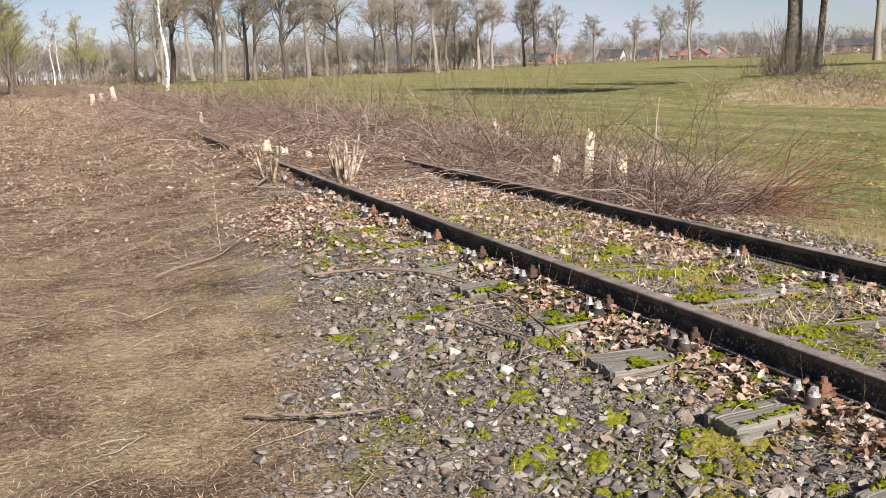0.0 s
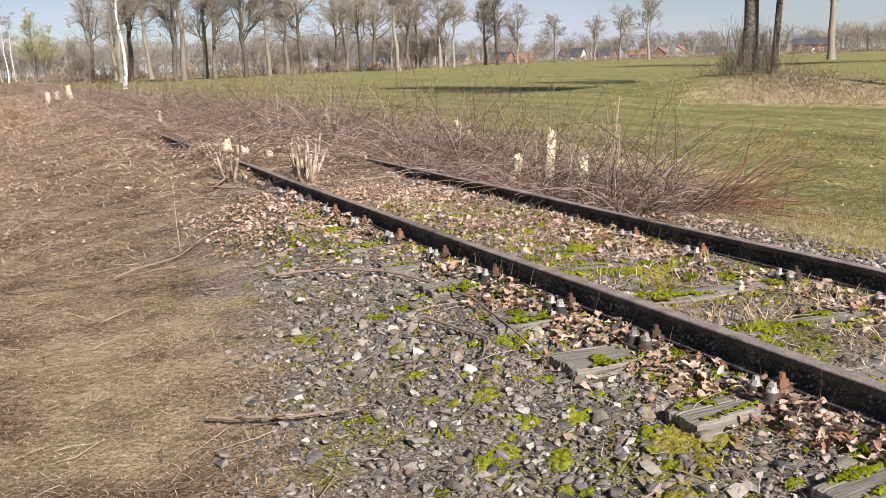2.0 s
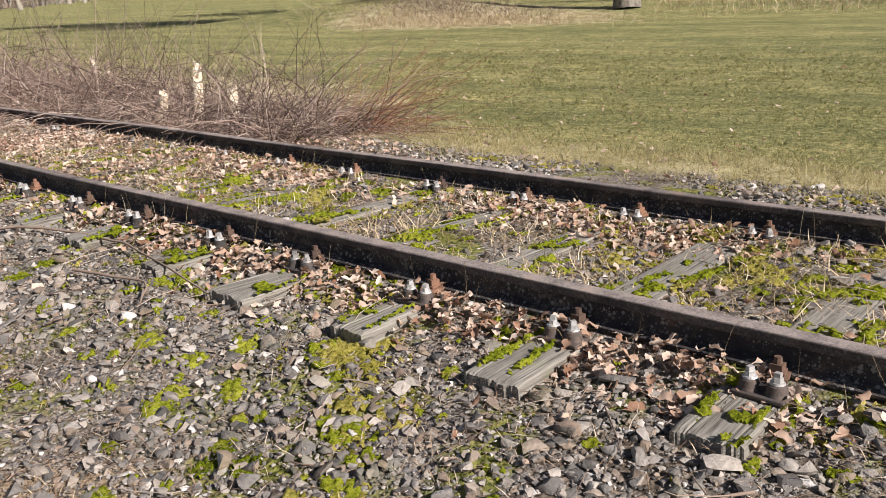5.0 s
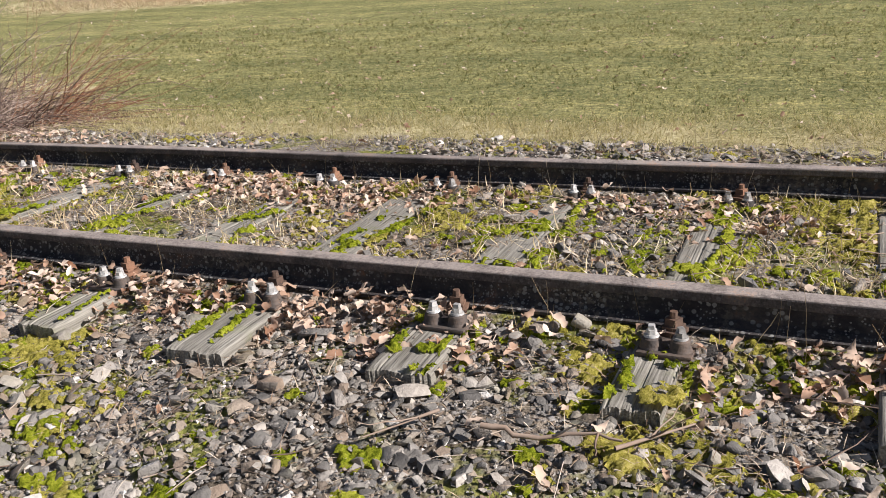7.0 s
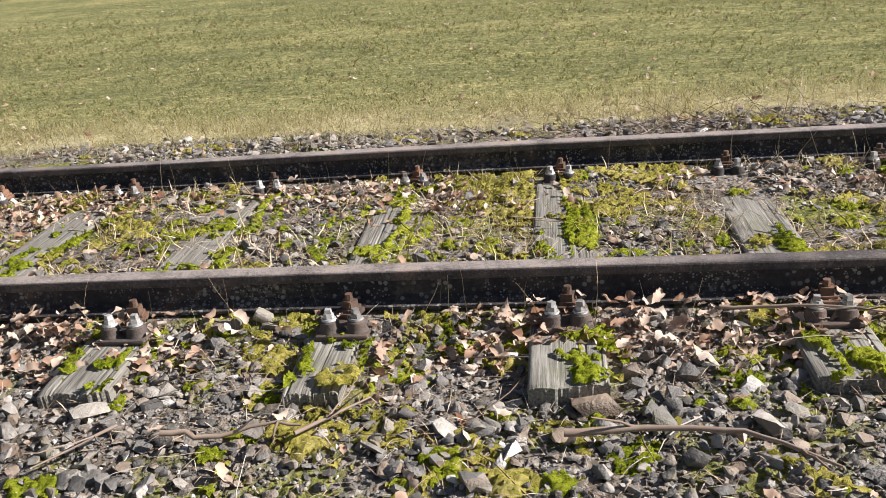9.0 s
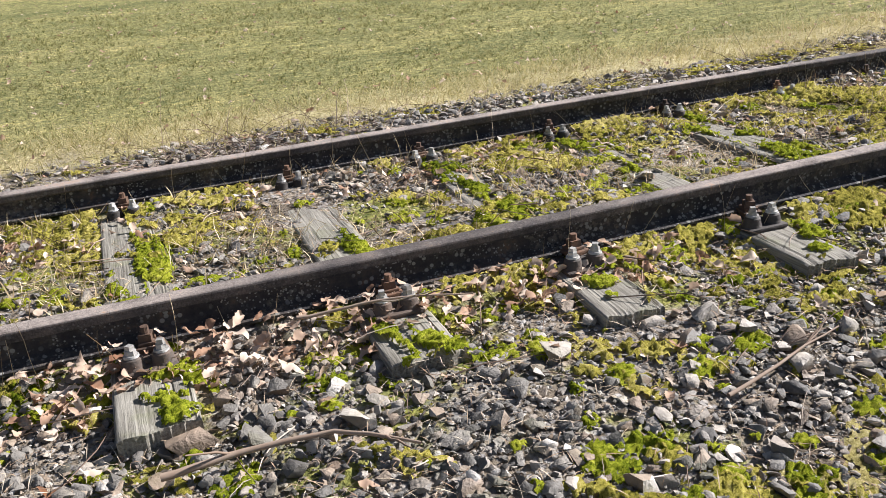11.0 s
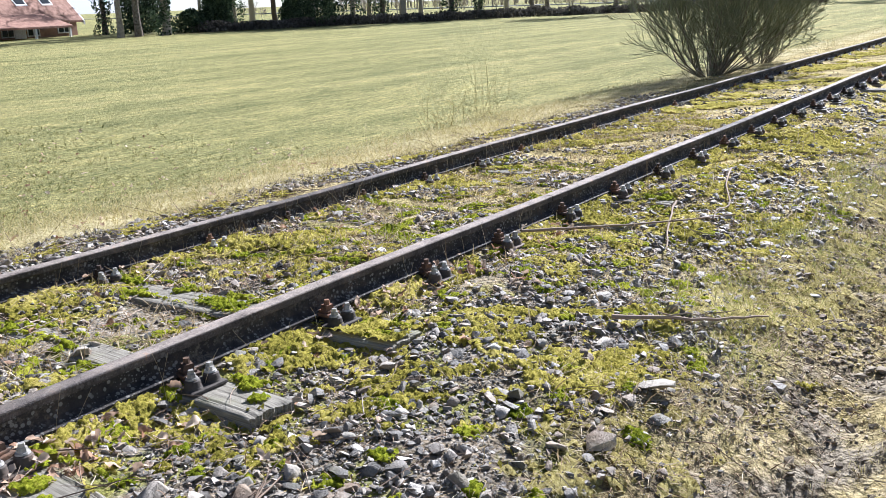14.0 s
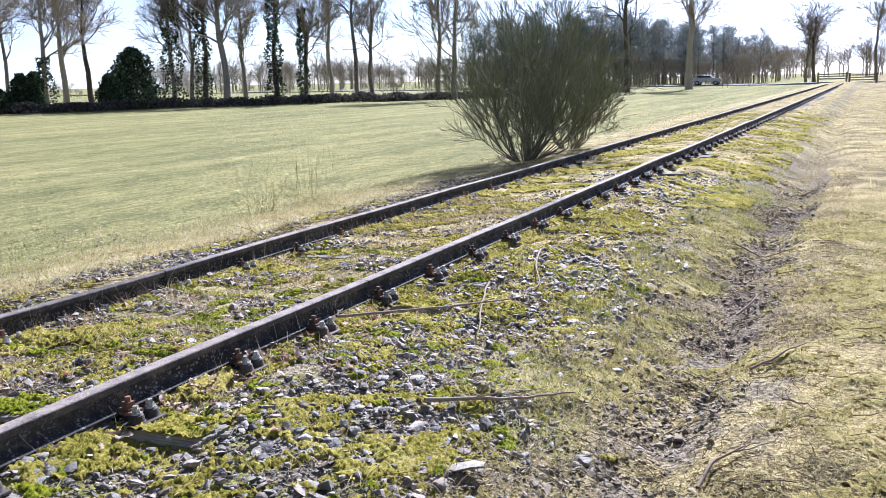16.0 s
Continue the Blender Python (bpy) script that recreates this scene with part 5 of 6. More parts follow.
def plant(kinds, k, x, y, h, turn, base_h=15.0, group="", z=None, fat=1.0):
    ob = kinds[k % len(kinds)]
    gz = float(land(x, y)) - 0.05 if z is None else z
    m = pose(x, y, gz, 0, 0, turn) @ Matrix.Diagonal((h / base_h * fat, h / base_h * fat, h / base_h, 1))
    if ob.name not in used:
        used.add(ob.name)
        ob.matrix_basis = m
        got = ob
    else:
        got = copy_thing(ob, m)
    return tagged(got, group=group)


# the row along the western edge of the field
WEST_ROW = [(-176, 12.9, 19), (-209, 20.5, 20), (-157, 15.5, 18), (-170, 18.6, 20), (-204, 27.2, 21), (-142, 21.8, 18), (-154, 25.1, 20), (-169, 31.8, 18), (-163, 32.1, 19), (-162, 37.3, 18),
            (-178, 45.9, 17), (-210, 59, 19), (-176, 51.9, 18), (-230, 77.7, 19), (-215, 75.5, 18)]
WEST_ROW_B = [(-200, 73.5, 17), (-220, 84.5, 18), (-168, 69.5, 15.5), (-190, 81.5, 16), (-230, 101, 17), (-220, 103.5, 18), (-225, 110, 18), (-262, 140, 20), (-255, 140.5, 21), (-262, 152, 17),
              (-280, 178, 15), (-260, 181, 14), (-270, 199, 17), (-220, 172.5, 18)]
for k, (x, y, h) in enumerate(WEST_ROW + WEST_ROW_B):
    plant(oaks, k * 2 + (k // 3), x, y, h, 57 * k, group="trees along the west edge of the field", fat=0.95 + 0.1 * (k % 3))
# the old oaks on the banks
for k, (x, y, h, f) in enumerate([(-25.0, 22.7, 19, 0.66), (-25.6, 24.6, 17, 0.30), (-14.7, 23.2, 20, 0.72), (-16.8, 34.0, 20, 0.66), (-82.6, 82.6, 17, 1.1), (-84.3, 94.2, 19, 1.15), (-61.8, 77.9, 18, 1.2), (-53.4, 76.8, 18, 1.1)]):
    tagged(plant(oaks, k + (k == 1), x, y, h, 31 + 83 * k, group="oaks on the grassy bank", fat=f), "sturdy bare oak standing on a grassy bank")
canes("oak_suckers", 420, lambda r, n: (-25.0 + r.normal(0, 0.7, n), 22.7 + r.normal(0, 0.6, n)), M_TWIG, "fine upright shoots round the foot of the bank oak", 515, (0.5, 2.2), (0.005, 0.010), 1.3, 0.2)
birch = make_tree("birch_tree", 140, 15.0, 0.17, 0.4, 14, 0.22, 0.5, M_BIRCH, "slender white-barked birch tree without leaves", twig_r=0.009)
birches = [birch]
for k, (x, y, h) in enumerate([(-94.4, 8.7, 16), (-215, -0.5, 14), (-217, 0.9, 13)]):
    plant(birches, k, x, y, h, 40 * k, group="white birches")
M_LICHEN_TWIG = simple("greenish_twigs", [(0.35, (0.21, 0.20, 0.085)), (0.6, (0.36, 0.34, 0.15))], 1.2, 0.95, per_object=True)
willow = make_tree("roadside_tree", 150, 12.0, 0.20, 0.10, 20, 0.42, 0.55, M_BARK, "low branchy greenish tree beside the old track", dense=1.4, twig_mat=M_LICHEN_TWIG, twig_r=0.012)
for k, (x, y, h) in enumerate([(-99, -5.6, 10.5), (-88, -6.4, 10), (-112, -6.0, 11), (-78, -7.0, 9), (-135, -6.8, 12), (-240, 5.5, 17), (-236, 9, 13), (-180, -7.4, 13)]):
    plant([willow], k, x, y, h, 71 * k, 12.0, group="trees beside the old track", fat=1.15)


# woods in the distance
def low_tree(seed, sides=3):
    r = np.random.default_rng(seed)
    trunk = np.array([[[0, 0, 0], [0.1, 0, 3], [0, 0.1, 5.5], [0.1, 0, 7.5]]], float)
    tr = np.array([[0.15, 0.12, 0.08, 0.04]])
    l1, r1 = shoots(trunk, tr, 12, 0.12, 1.0, 0.50, 42, 3, 0.35, 0.25, r, 0.6)
    l2, r2 = shoots(l1, r1, 6, 0.15, 1.0, 0.75, 48, 2, 0.2, 0.2, r, 0.6)
    return join([tubes(trunk, tr, 3), tubes(l1, np.maximum(r1, 0.032), 3), tubes(l2, np.full(r2.shape, 0.03), 3)])


LOW = [low_tree(160 + k) for k in range(3)]


def wood(name, xy, heights, label, mat_, seed):
    r = np.random.default_rng(seed)
    xy = np.asarray(xy)
    kind, out = r.integers(0, 3, len(xy)), []
    for k, (v, f) in enumerate(LOW):
        s = kind == k
        m = int(s.sum())
        if m:
            at = np.column_stack([xy[s], land(xy[s][:, 0], xy[s][:, 1]) - 0.1])
            sc = heights[s] / 10.0
            out.append(scatter(v, f, at, turns(m, 2, r), np.stack([sc * 1.25, sc * 1.25, sc], -1)))
    ob = obj(name, mesh_np(name, *join(out)), mat_)
    return tagged(ob, label, "woods", kind="stuff")


def arc(n, a0, a1, d0, d1, r, cx=1.0, cy=-2.4):
    """Places between two bearings (degrees from +y towards -x) and two distances."""
    a, d = np.radians(r.uniform(a0, a1, n)), np.sqrt(r.uniform(d0**2, d1**2, n))
    return np.stack([cx - d * np.sin(a), cy + d * np.cos(a)], -1)


r7 = np.random.default_rng(77)
# far woods paler than the near twigs: distance haze put into the base colour
M_HAZY_WOOD = simple("hazed_distant_wood", [(0.35, (0.27, 0.235, 0.19)), (0.6, (0.42, 0.375, 0.31))], 0.3, 0.95, per_island=True, translucent=0.3)
M_THICKET = simple("brown_thicket", [(0.2, (0.15, 0.115, 0.082)), (0.5, (0.25, 0.200, 0.145)), (0.8, (0.35, 0.29, 0.215))], 0.8, 0.95, per_island=True)
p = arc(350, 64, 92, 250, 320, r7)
wood("west_wood", p, r7.uniform(8, 13, len(p)), "grey-brown bare wood behind the field", M_HAZY_WOOD, 1)
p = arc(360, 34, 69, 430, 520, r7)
wood("village_trees", p, r7.uniform(8, 15, len(p)), "bare trees around the distant village", M_HAZY_WOOD, 2)
p = np.stack([r7.uniform(-300, -60, 150), -11 - 14 * r7.uniform(0, 1, 150)], -1)
wood("trackside_wood", p, r7.uniform(4, 9, 150), "bare thicket beside the old track", M_THICKET, 3)
p = arc(150, 66, 90, 190, 250, r7)
wood("west_undergrowth", p, r7.uniform(1.5, 4.0, len(p)), "brown undergrowth below the western trees", M_THICKET, 4)
p = arc(200, 34, 66, 372, 402, r7)
wood("village_trees_low", p, r7.uniform(2.5, 6.0, len(p)), "small bare trees in front of the houses", M_THICKET, 5)


def far_hedge(name, n, a0, a1, d, high, label, seed):
    """A long uneven hedge round the field, in an arc."""
    r = np.random.default_rng(seed)
    a = np.radians(r.uniform(a0, a1, n))
    top = high * np.clip(0.75 + 0.5 * fnoise(a * 60, a * 11, 0.5, 2) + 0.5 * fnoise(a * 190, a * 7, 0.5, 4), 0.15, 1.6)
    dd = d + r.normal(0, 2.0, n)
    x, y = 1 - dd * np.sin(a), -2.4 + dd * np.cos(a)
    pts = np.stack([x, y, land(x, y) + top * r.uniform(0, 1, n) ** 0.8], -1)
    ob = obj(name, mesh_np(name, *leaf_cloud(pts, np.full(n, 0.42), r)), M_THICKET)
    return tagged(ob, label, "hedge", kind="stuff")


far_hedge("village_hedge", 17000, 30, 67, 366, 1.9, "low brown hedge in front of the houses", 91)
far_hedge("west_brush", 14000, 66, 88, 232, 1.9, "brown brush below the western trees", 92)

# eastern side: the row behind the hedge
EAST_ROW = [(48.5, 53.7), (54.4, 56.6), (58.6, 59.0), (61.4, 58.9), (59.3, 47.9), (62.0, 48.3), (61.7, 46.8), (61.1, 44.1), (64.1, 44.6), (63.2, 40.8), (69.7, 42.4), (72.9, 41.5), (71.8, 38.2),
            (75.7, 38.9), (72.9, 31.0), (72.2, 29.1), (42.7, 57.5), (38.6, 49.9), (40.0, 49.9), (41.4, 48.8), (50, 61)]
for k, (x, y) in enumerate(EAST_ROW):
    plant(oaks, 3 * k + k // 4, x, y, 9.8 + 0.5 * (k * 7 % 5), 41 * k, group="trees behind the eastern hedge", fat=0.72 + 0.08 * (k % 4))
for k, (x, y, h) in enumerate([(96.6, 20.3, 15), (111, 16.5, 17), (166, 5.8, 13), (168, 7.2, 10), (171, -3.5, 13), (176, -6, 11), (182, -9, 12), (150, -9, 12), (128, -10.5, 11)]):
    tagged(plant(oaks, k, x, y, h, 95 * k, group="trees near the road crossing", fat=0.9), "bare tree standing near the road crossing")


def ivy_trunk(x, y, h, rad, seed):
    r = np.random.default_rng(seed)
    n = int(1700 * h / 8)
    z = h * r.uniform(0, 1, n) ** 0.9
    a, q = r.uniform(0, 2 * np.pi, n), rad * (0.55 + 0.45 * r.uniform(0, 1, n)) * (1 - 0.45 * z / h) * (1 + 0.25 * np.sin(z * 2.1 + seed))
    pts = np.stack([q * np.cos(a), q * np.sin(a), z], -1)
    ob = obj("ivy", mesh_np("ivy", *leaf_cloud(pts, np.full(n, 0.20), r)), M_IVY)
    ob.location = (x, y, float(land(x, y)))
    return tagged(ob, "dark evergreen ivy climbing a tree trunk", "ivy", "ivy on the eastern trees")


for k, (x, y, h, rad) in enumerate([(61.6, 46.8, 10, 0.9), (63.1, 40.8, 10, 0.8), (59.2, 47.8, 11, 1.0), (41.4, 48.8, 7, 0.6), (42.6, 57.4, 6, 0.8), (69.6, 42.4, 8, 0.6), (54.3, 56.5, 4, 1.0)]):
    ivy_trunk(x, y, h, rad, 300 + k)


def conifer(x, y, h, rad, label, seed, group="evergreens by the hedge"):
    r = np.random.default_rng(seed)
    n = int(8000 * h / 6)
    z = h * (0.03 + 0.97 * r.uniform(0, 1, n))
    a = r.uniform(0, 2 * np.pi, n)
    prof = np.interp(z / h, [0, 0.12, 0.5, 0.85, 1], [0.75, 1.0, 0.85, 0.55, 0.15]) * (1 + 0.20 * np.sin(3 * a + 1.3 * z) + 0.16 * np.sin(2.6 * z + seed + 2 * np.sin(a)) + 0.12 * np.sin(7 * a - 4 * z))
    q = rad * prof * np.sqrt(r.uniform(0.12, 1.0, n))
    tree = empty("conifer", pose(x, y, float(land(x, y))))
    obj("foliage", mesh_np("foliage", *leaf_cloud(np.stack([q * np.cos(a), q * np.sin(a), z], -1) + r.normal(0, 0.05 * rad + 0.03, (n, 3)) * (1, 1, 0.6), np.full(n, 0.21), r)), M_IVY, tree)
    obj("trunk", mesh_np("trunk", *tubes(np.array([[[0, 0, -0.1], [0, 0, h * 0.5], [0, 0, h * 0.95]]]), np.array([[0.12, 0.08, 0.02]]), 6)), M_BARK, tree)
    return tagged(tree, label, "conifer", group)


conifer(52.9, 46.1, 4.3, 1.9, "broad dark evergreen tree in the hedge", 320)
conifer(41.9, 52.1, 6.5, 1.5, "dark pointed evergreen tree near the farmhouse", 321)
conifer(46.5, 50.1, 2.6, 0.75, "dark clipped yew in the garden", 322)
conifer(47.2, 49.6, 2.7, 0.75, "dark clipped yew in the garden", 323)
conifer(54.0, 49.5, 2.6, 0.9, "rounded dark evergreen shrub", 324)
conifer(44.8, 50.3, 1.5, 1.3, "low dark evergreen shrub", 325)
conifer(-40, 92, 5.5, 2.2, "dark evergreen shrub beyond the field", 326, "far evergreens")
conifer(-47, 100, 4.5, 2.0, "dark evergreen shrub beyond the field", 327, "far evergreens")


def hedge():
    r = np.random.default_rng(330)
    n = 24000
    t = r.uniform(0, 1, n)
    cx, cy = np.interp(t, [0, 0.35, 0.8, 1], [44.5, 58, 76, 96]), np.interp(t, [0, 0.35, 0.8, 1], [49.5, 42.5, 28, 20.5])
    z = r.uniform(0, 1, n) ** 0.8 * (0.62 + 0.2 * fnoise(t * 60, t * 9, 1.0, 3))
    w = 0.9 * (1 - 0.5 * z)
    pts = np.stack([cx + r.normal(0, 0.5, n) * w, cy + r.normal(0, 0.6, n) * w, land(cx, cy) + z], -1)
    ob = obj("field_hedge", mesh_np("field_hedge", *leaf_cloud(pts, np.full(n, 0.19), r)), M_HEDGE)
    tagged(ob, "low dark hedge along the eastern field edge", "hedge", kind="stuff")


M_HEDGE = simple("dark_hedge", [(0.2, (0.07, 0.064, 0.055)), (0.5, (0.115, 0.105, 0.09)), (0.8, (0.17, 0.155, 0.13))], 2, 1.0, spec=0.0, per_island=True, translucent=0.2)
hedge()
r8 = np.random.default_rng(88)
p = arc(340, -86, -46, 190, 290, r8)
wood("east_wood", p, r8.uniform(5.5, 9, len(p)), "hazy bare wood beyond the eastern fields", M_HAZY_WOOD, 6)
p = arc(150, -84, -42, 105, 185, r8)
wood("east_undergrowth", p, r8.uniform(1.2, 3.0, len(p)), "grey-brown undergrowth behind the eastern trees", M_HAZY_WOOD, 10)
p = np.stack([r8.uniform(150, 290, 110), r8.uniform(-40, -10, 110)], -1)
wood("roadside_wood", p, r8.uniform(7, 12, 110), "bare wood beside the far path", M_HAZY_WOOD, 7)
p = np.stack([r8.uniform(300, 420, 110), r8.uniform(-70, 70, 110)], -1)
wood("end_wood", p, r8.uniform(10, 16, 110), "bare wood at the end of the line", M_HAZY_WOOD, 8)
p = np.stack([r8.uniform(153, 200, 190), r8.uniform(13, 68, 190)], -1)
wood("pine_wood_undergrowth", p, r8.uniform(3.5, 8, 190), "dense grey undergrowth inside the pine wood", M_HAZY_WOOD, 9)
# needle colour lifted to pale blue-grey: the haze over the pine wood is painted in
M_HAZY_PINE = simple("hazed_pine_needles", [(0.2, (0.13, 0.15, 0.145)), (0.5, (0.19, 0.21, 0.20)), (0.8, (0.25, 0.27, 0.255))], 2, 1.0, spec=0.0, per_island=True, translucent=0.3)


def make_pine(seed):
    r = np.random.default_rng(seed)
    h = 15.0
    z = np.linspace(0, h, 7)
    trunk = np.stack([np.cumsum(r.normal(0, 0.08, 7)), np.cumsum(r.normal(0, 0.08, 7)), z], -1)[None]
    trunk[0, 0, :2] = 0
    tr = np.linspace(0.19, 0.04, 7)[None]
    l1, r1 = shoots(trunk, tr, 26, 0.42, 0.99, 0.20, 75, 4, 0.12, 0.15, r, 0.4)
    pts = l1[:, 1:].reshape(-1, 3)
    pts = np.repeat(pts, 16, 0) + r.normal(0, 0.62, (len(pts) * 16, 3)) * (1, 1, 0.6)
    tree = empty("pine_tree")
    obj("trunk", smooth(mesh_np("trunk", *join([tubes(trunk, tr, 7), tubes(l1, np.maximum(r1, 0.03), 4)]))), M_BARK, tree)
    obj("needles", mesh_np("needles", *leaf_cloud(pts, np.full(len(pts), 0.34), r)), M_HAZY_PINE, tree)
    return tagged(tree, "tall pine with haze-paled needles at the edge of a wood", "pine")


pines = [make_pine(340 + k) for k in range(3)]
r9 = np.random.default_rng(99)
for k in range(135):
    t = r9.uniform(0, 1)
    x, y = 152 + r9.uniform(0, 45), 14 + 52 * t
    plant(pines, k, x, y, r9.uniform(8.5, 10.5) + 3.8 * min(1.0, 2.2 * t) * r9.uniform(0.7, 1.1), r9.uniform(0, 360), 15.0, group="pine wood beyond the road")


# ---- the broom bush ----
M_BROOM = simple("green_broom_twigs", [(0.1, (0.12, 0.135, 0.075)), (0.5, (0.22, 0.235, 0.135)), (0.9, (0.34, 0.335, 0.21))], 3, 0.8, per_island=True, translucent=0.35)
M_BROOM_STEM = simple("broom_stems", [(0.2, (0.12, 0.105, 0.075)), (0.8, (0.24, 0.21, 0.15))], 6, 0.9)


def broom(name, x, y, seed, stems, h, spread, label):
    r = np.random.default_rng(seed)
    bush = empty(name, pose(x, y, float(land(x, y)) - 0.03))
    k = 8
    a, out = r.uniform(0, 2 * np.pi, stems), spread * np.sqrt(r.uniform(0.02, 1, stems))
    low = np.where(np.arange(stems) % 5 < 2, 0.62, 1.0)
    base = np.stack([0.16 * np.cos(a), 0.16 * np.sin(a), 0 * a], -1)
    t = np.linspace(0, 1, k)
    hh = h * r.uniform(0.52, 1.06, stems) * (1 - 0.38 * (out / spread) ** 2) * low
    reach = t[None] ** 0.82 * out[:, None]
    line = np.stack([base[:, :1] + reach * np.cos(a)[:, None], base[:, 1:2] + reach * np.sin(a)[:, None], hh[:, None] * t[None]], -1)
    line[:, 1:] += r.normal(size=(stems, k - 1, 3)) * 0.05
    rad = 0.013 * np.linspace(1, 0.25, k)[None] * r.uniform(0.6, 1.2, (stems, 1))
    l1, r1 = shoots(line, rad, 10, 0.16, 1.0, 0.34, 44, 4, 0.20, 0.17, r, 0.5)
    l2, r2 = shoots(l1, r1, 6, 0.1, 1.0, 0.55, 32, 3, 0.18, 0.14, r, 0.6)
    l3, r3 = shoots(l2, r2, 2, 0.1, 1.0, 0.7, 18, 2, 0.35, 0.10, r, 0.8)
    for i in range(stems):
        obj("stem", smooth(mesh_np("stem", *tubes(line[i : i + 1], rad[i : i + 1], 6))), M_BROOM_STEM, bush)
    obj("crown", mesh_np("crown", *join([tubes(l1, np.maximum(r1, 0.004), 4), tubes(l2, np.full(r2.shape, 0.0034), 3), tubes(l3, np.full(r3.shape, 0.003), 3)])), M_BROOM, bush)
    return tagged(bush, label, "bush")


broom("broom_bush", 16.75, 2.85, 401, 62, 3.65, 1.95, "large grey-green broom bush beside the far rail")
broom("broom_bush", 19.6, 2.9, 402, 26, 3.1, 0.95, "smaller upright broom bush behind the large one")



# ---- cut scrub on the western side ----
M_CANE = simple("bramble_canes", [(0.05, (0.045, 0.030, 0.024)), (0.35, (0.115, 0.075, 0.056)), (0.6, (0.22, 0.155, 0.115)), (0.8, (0.38, 0.29, 0.22)), (0.95, (0.58, 0.49, 0.40))], 4, 0.85, per_island=True)
M_RODS = simple("red_brown_rods", [(0.2, (0.16, 0.060, 0.030)), (0.6, (0.27, 0.125, 0.065)), (0.9, (0.36, 0.22, 0.13))], 4, 0.75, per_island=True)


def scrub_strip(r, n):
    x = -5.0 - 24 * r.uniform(0, 1, n) ** 1.25
    y = np.interp(x, [-30, -12, -7, -5], [2.4, 2.7, 2.7, 2.6]) + r.normal(0, 1, n) * np.interp(x, [-30, -12, -7, -5], [1.9, 1.25, 0.75, 0.35])
    return x, np.maximum(y, np.where(x > -9, 1.75, -0.2))


canes("bramble_thicket", 13000, scrub_strip, M_CANE, "tangle of reddish brown bramble canes beside the track", 501, (0.4, 1.35), (0.0022, 0.0052), 0.62, 1.25)
canes("bramble_litter", 4600, lambda r, n: (-7.2 - 15 * r.uniform(0, 1, n) ** 1.2, r.uniform(-0.7, 4.6, n)), M_CANE, "flattened dead canes over the overgrown rails", 502, (0.3, 0.9), (0.0014, 0.0034), 0.25, 0.8)
canes("tall_brambles", 900, lambda r, n: (-9 - 17 * r.uniform(0, 1, n), 3.9 + r.normal(0, 1.0, n)), M_CANE, "tall arching bramble canes in the cut scrub", 514, (0.8, 1.9), (0.0025, 0.006), 0.95, 0.75)
canes("west_scrub", 2600, lambda r, n: (r.uniform(-70, -22, n), r.uniform(-1.5, 7, n)), M_CANE, "cut brown scrub along the old line", 503, (0.6, 1.7), (0.003, 0.007), 0.7, 0.6)
canes("path_scrub", 1500, lambda r, n: (r.uniform(-60, -18, n), r.uniform(-9, -4.0, n)), M_CANE, "dark brush heap beside the path", 504, (0.5, 1.4), (0.003, 0.007), 0.4, 0.7)
canes("far_scrub", 1700, lambda r, n: (r.uniform(-120, -32, n), r.uniform(-12, 4, n)), M_CANE, "brown brush beside the overgrown line", 516, (0.5, 1.5), (0.006, 0.014), 0.6, 0.6)
canes("path_sticks", 1500, lambda r, n: (r.uniform(-30, -5, n), r.uniform(-3.8, -1.0, n)), M_CANE, "dead stems lying on the brown path", 505, (0.2, 0.8), (0.0015, 0.004), 0.05, 0.5)
canes("red_rods", 130, lambda r, n: (-5.2 + r.normal(0, 0.22, n), 3.0 + r.normal(0, 0.18, n)), M_RODS, "arching red-brown rods of a cut shrub", 506, (0.5, 1.35), (0.0018, 0.004), 0.62, 0.30, 1.15)
canes("verge_stalks", 420, lambda r, n: (r.uniform(-8, 9, n), r.uniform(1.9, 3.4, n)), M_STRAW, "thin dry stalks on the verge", 507, (0.1, 0.35), (0.0008, 0.0016), 1.3, 0.15)
canes("bank_brush", 700, lambda r, n: (-21.0 + r.normal(0, 2.3, n), 21.6 + r.normal(0, 0.8, n)), M_CANE, "brown brush on the bank below the oaks", 508, (0.4, 1.05), (0.004, 0.008), 0.8, 0.7)
canes("bank_grass", 3600, lambda r, n: (-19 + r.normal(0, 2.6, n), 19.9 + r.normal(0, 1.0, n)), M_STRAW, "pale dry grass on the bank below the oaks", 509, (0.12, 0.42), (0.004, 0.009), 1.0, 0.9)
canes("ditch_grass", 2000, lambda r, n: (r.uniform(-14, 6, n), 24.2 + r.normal(0, 1.3, n)), M_STRAW, "pale dry grass along the field bank", 510, (0.15, 0.55), (0.005, 0.010), 1.1, 0.6)
canes("grass_plume", 80, lambda r, n: (np.where(np.arange(n) % 2, 10.3, 11.3) + r.normal(0, 0.16, n), np.where(np.arange(n) % 2, 3.75, 3.85) + r.normal(0, 0.12, n)), M_TURF, "feathery pale grass tuft beside the far rail", 511, (0.3, 0.85), (0.0012, 0.0022), 1.0, 0.12)
canes("far_rail_twigs", 700, lambda r, n: (np.where(r.uniform(0, 1, n) < 0.4, 1.9 + r.normal(0, 0.45, n), r.uniform(3.0, 13, n)), 2.35 + r.normal(0, 0.13, n)), M_CANE, "dead twigs piled along the far rail", 512, (0.15, 0.5), (0.001, 0.0026), 0.3, 0.6)
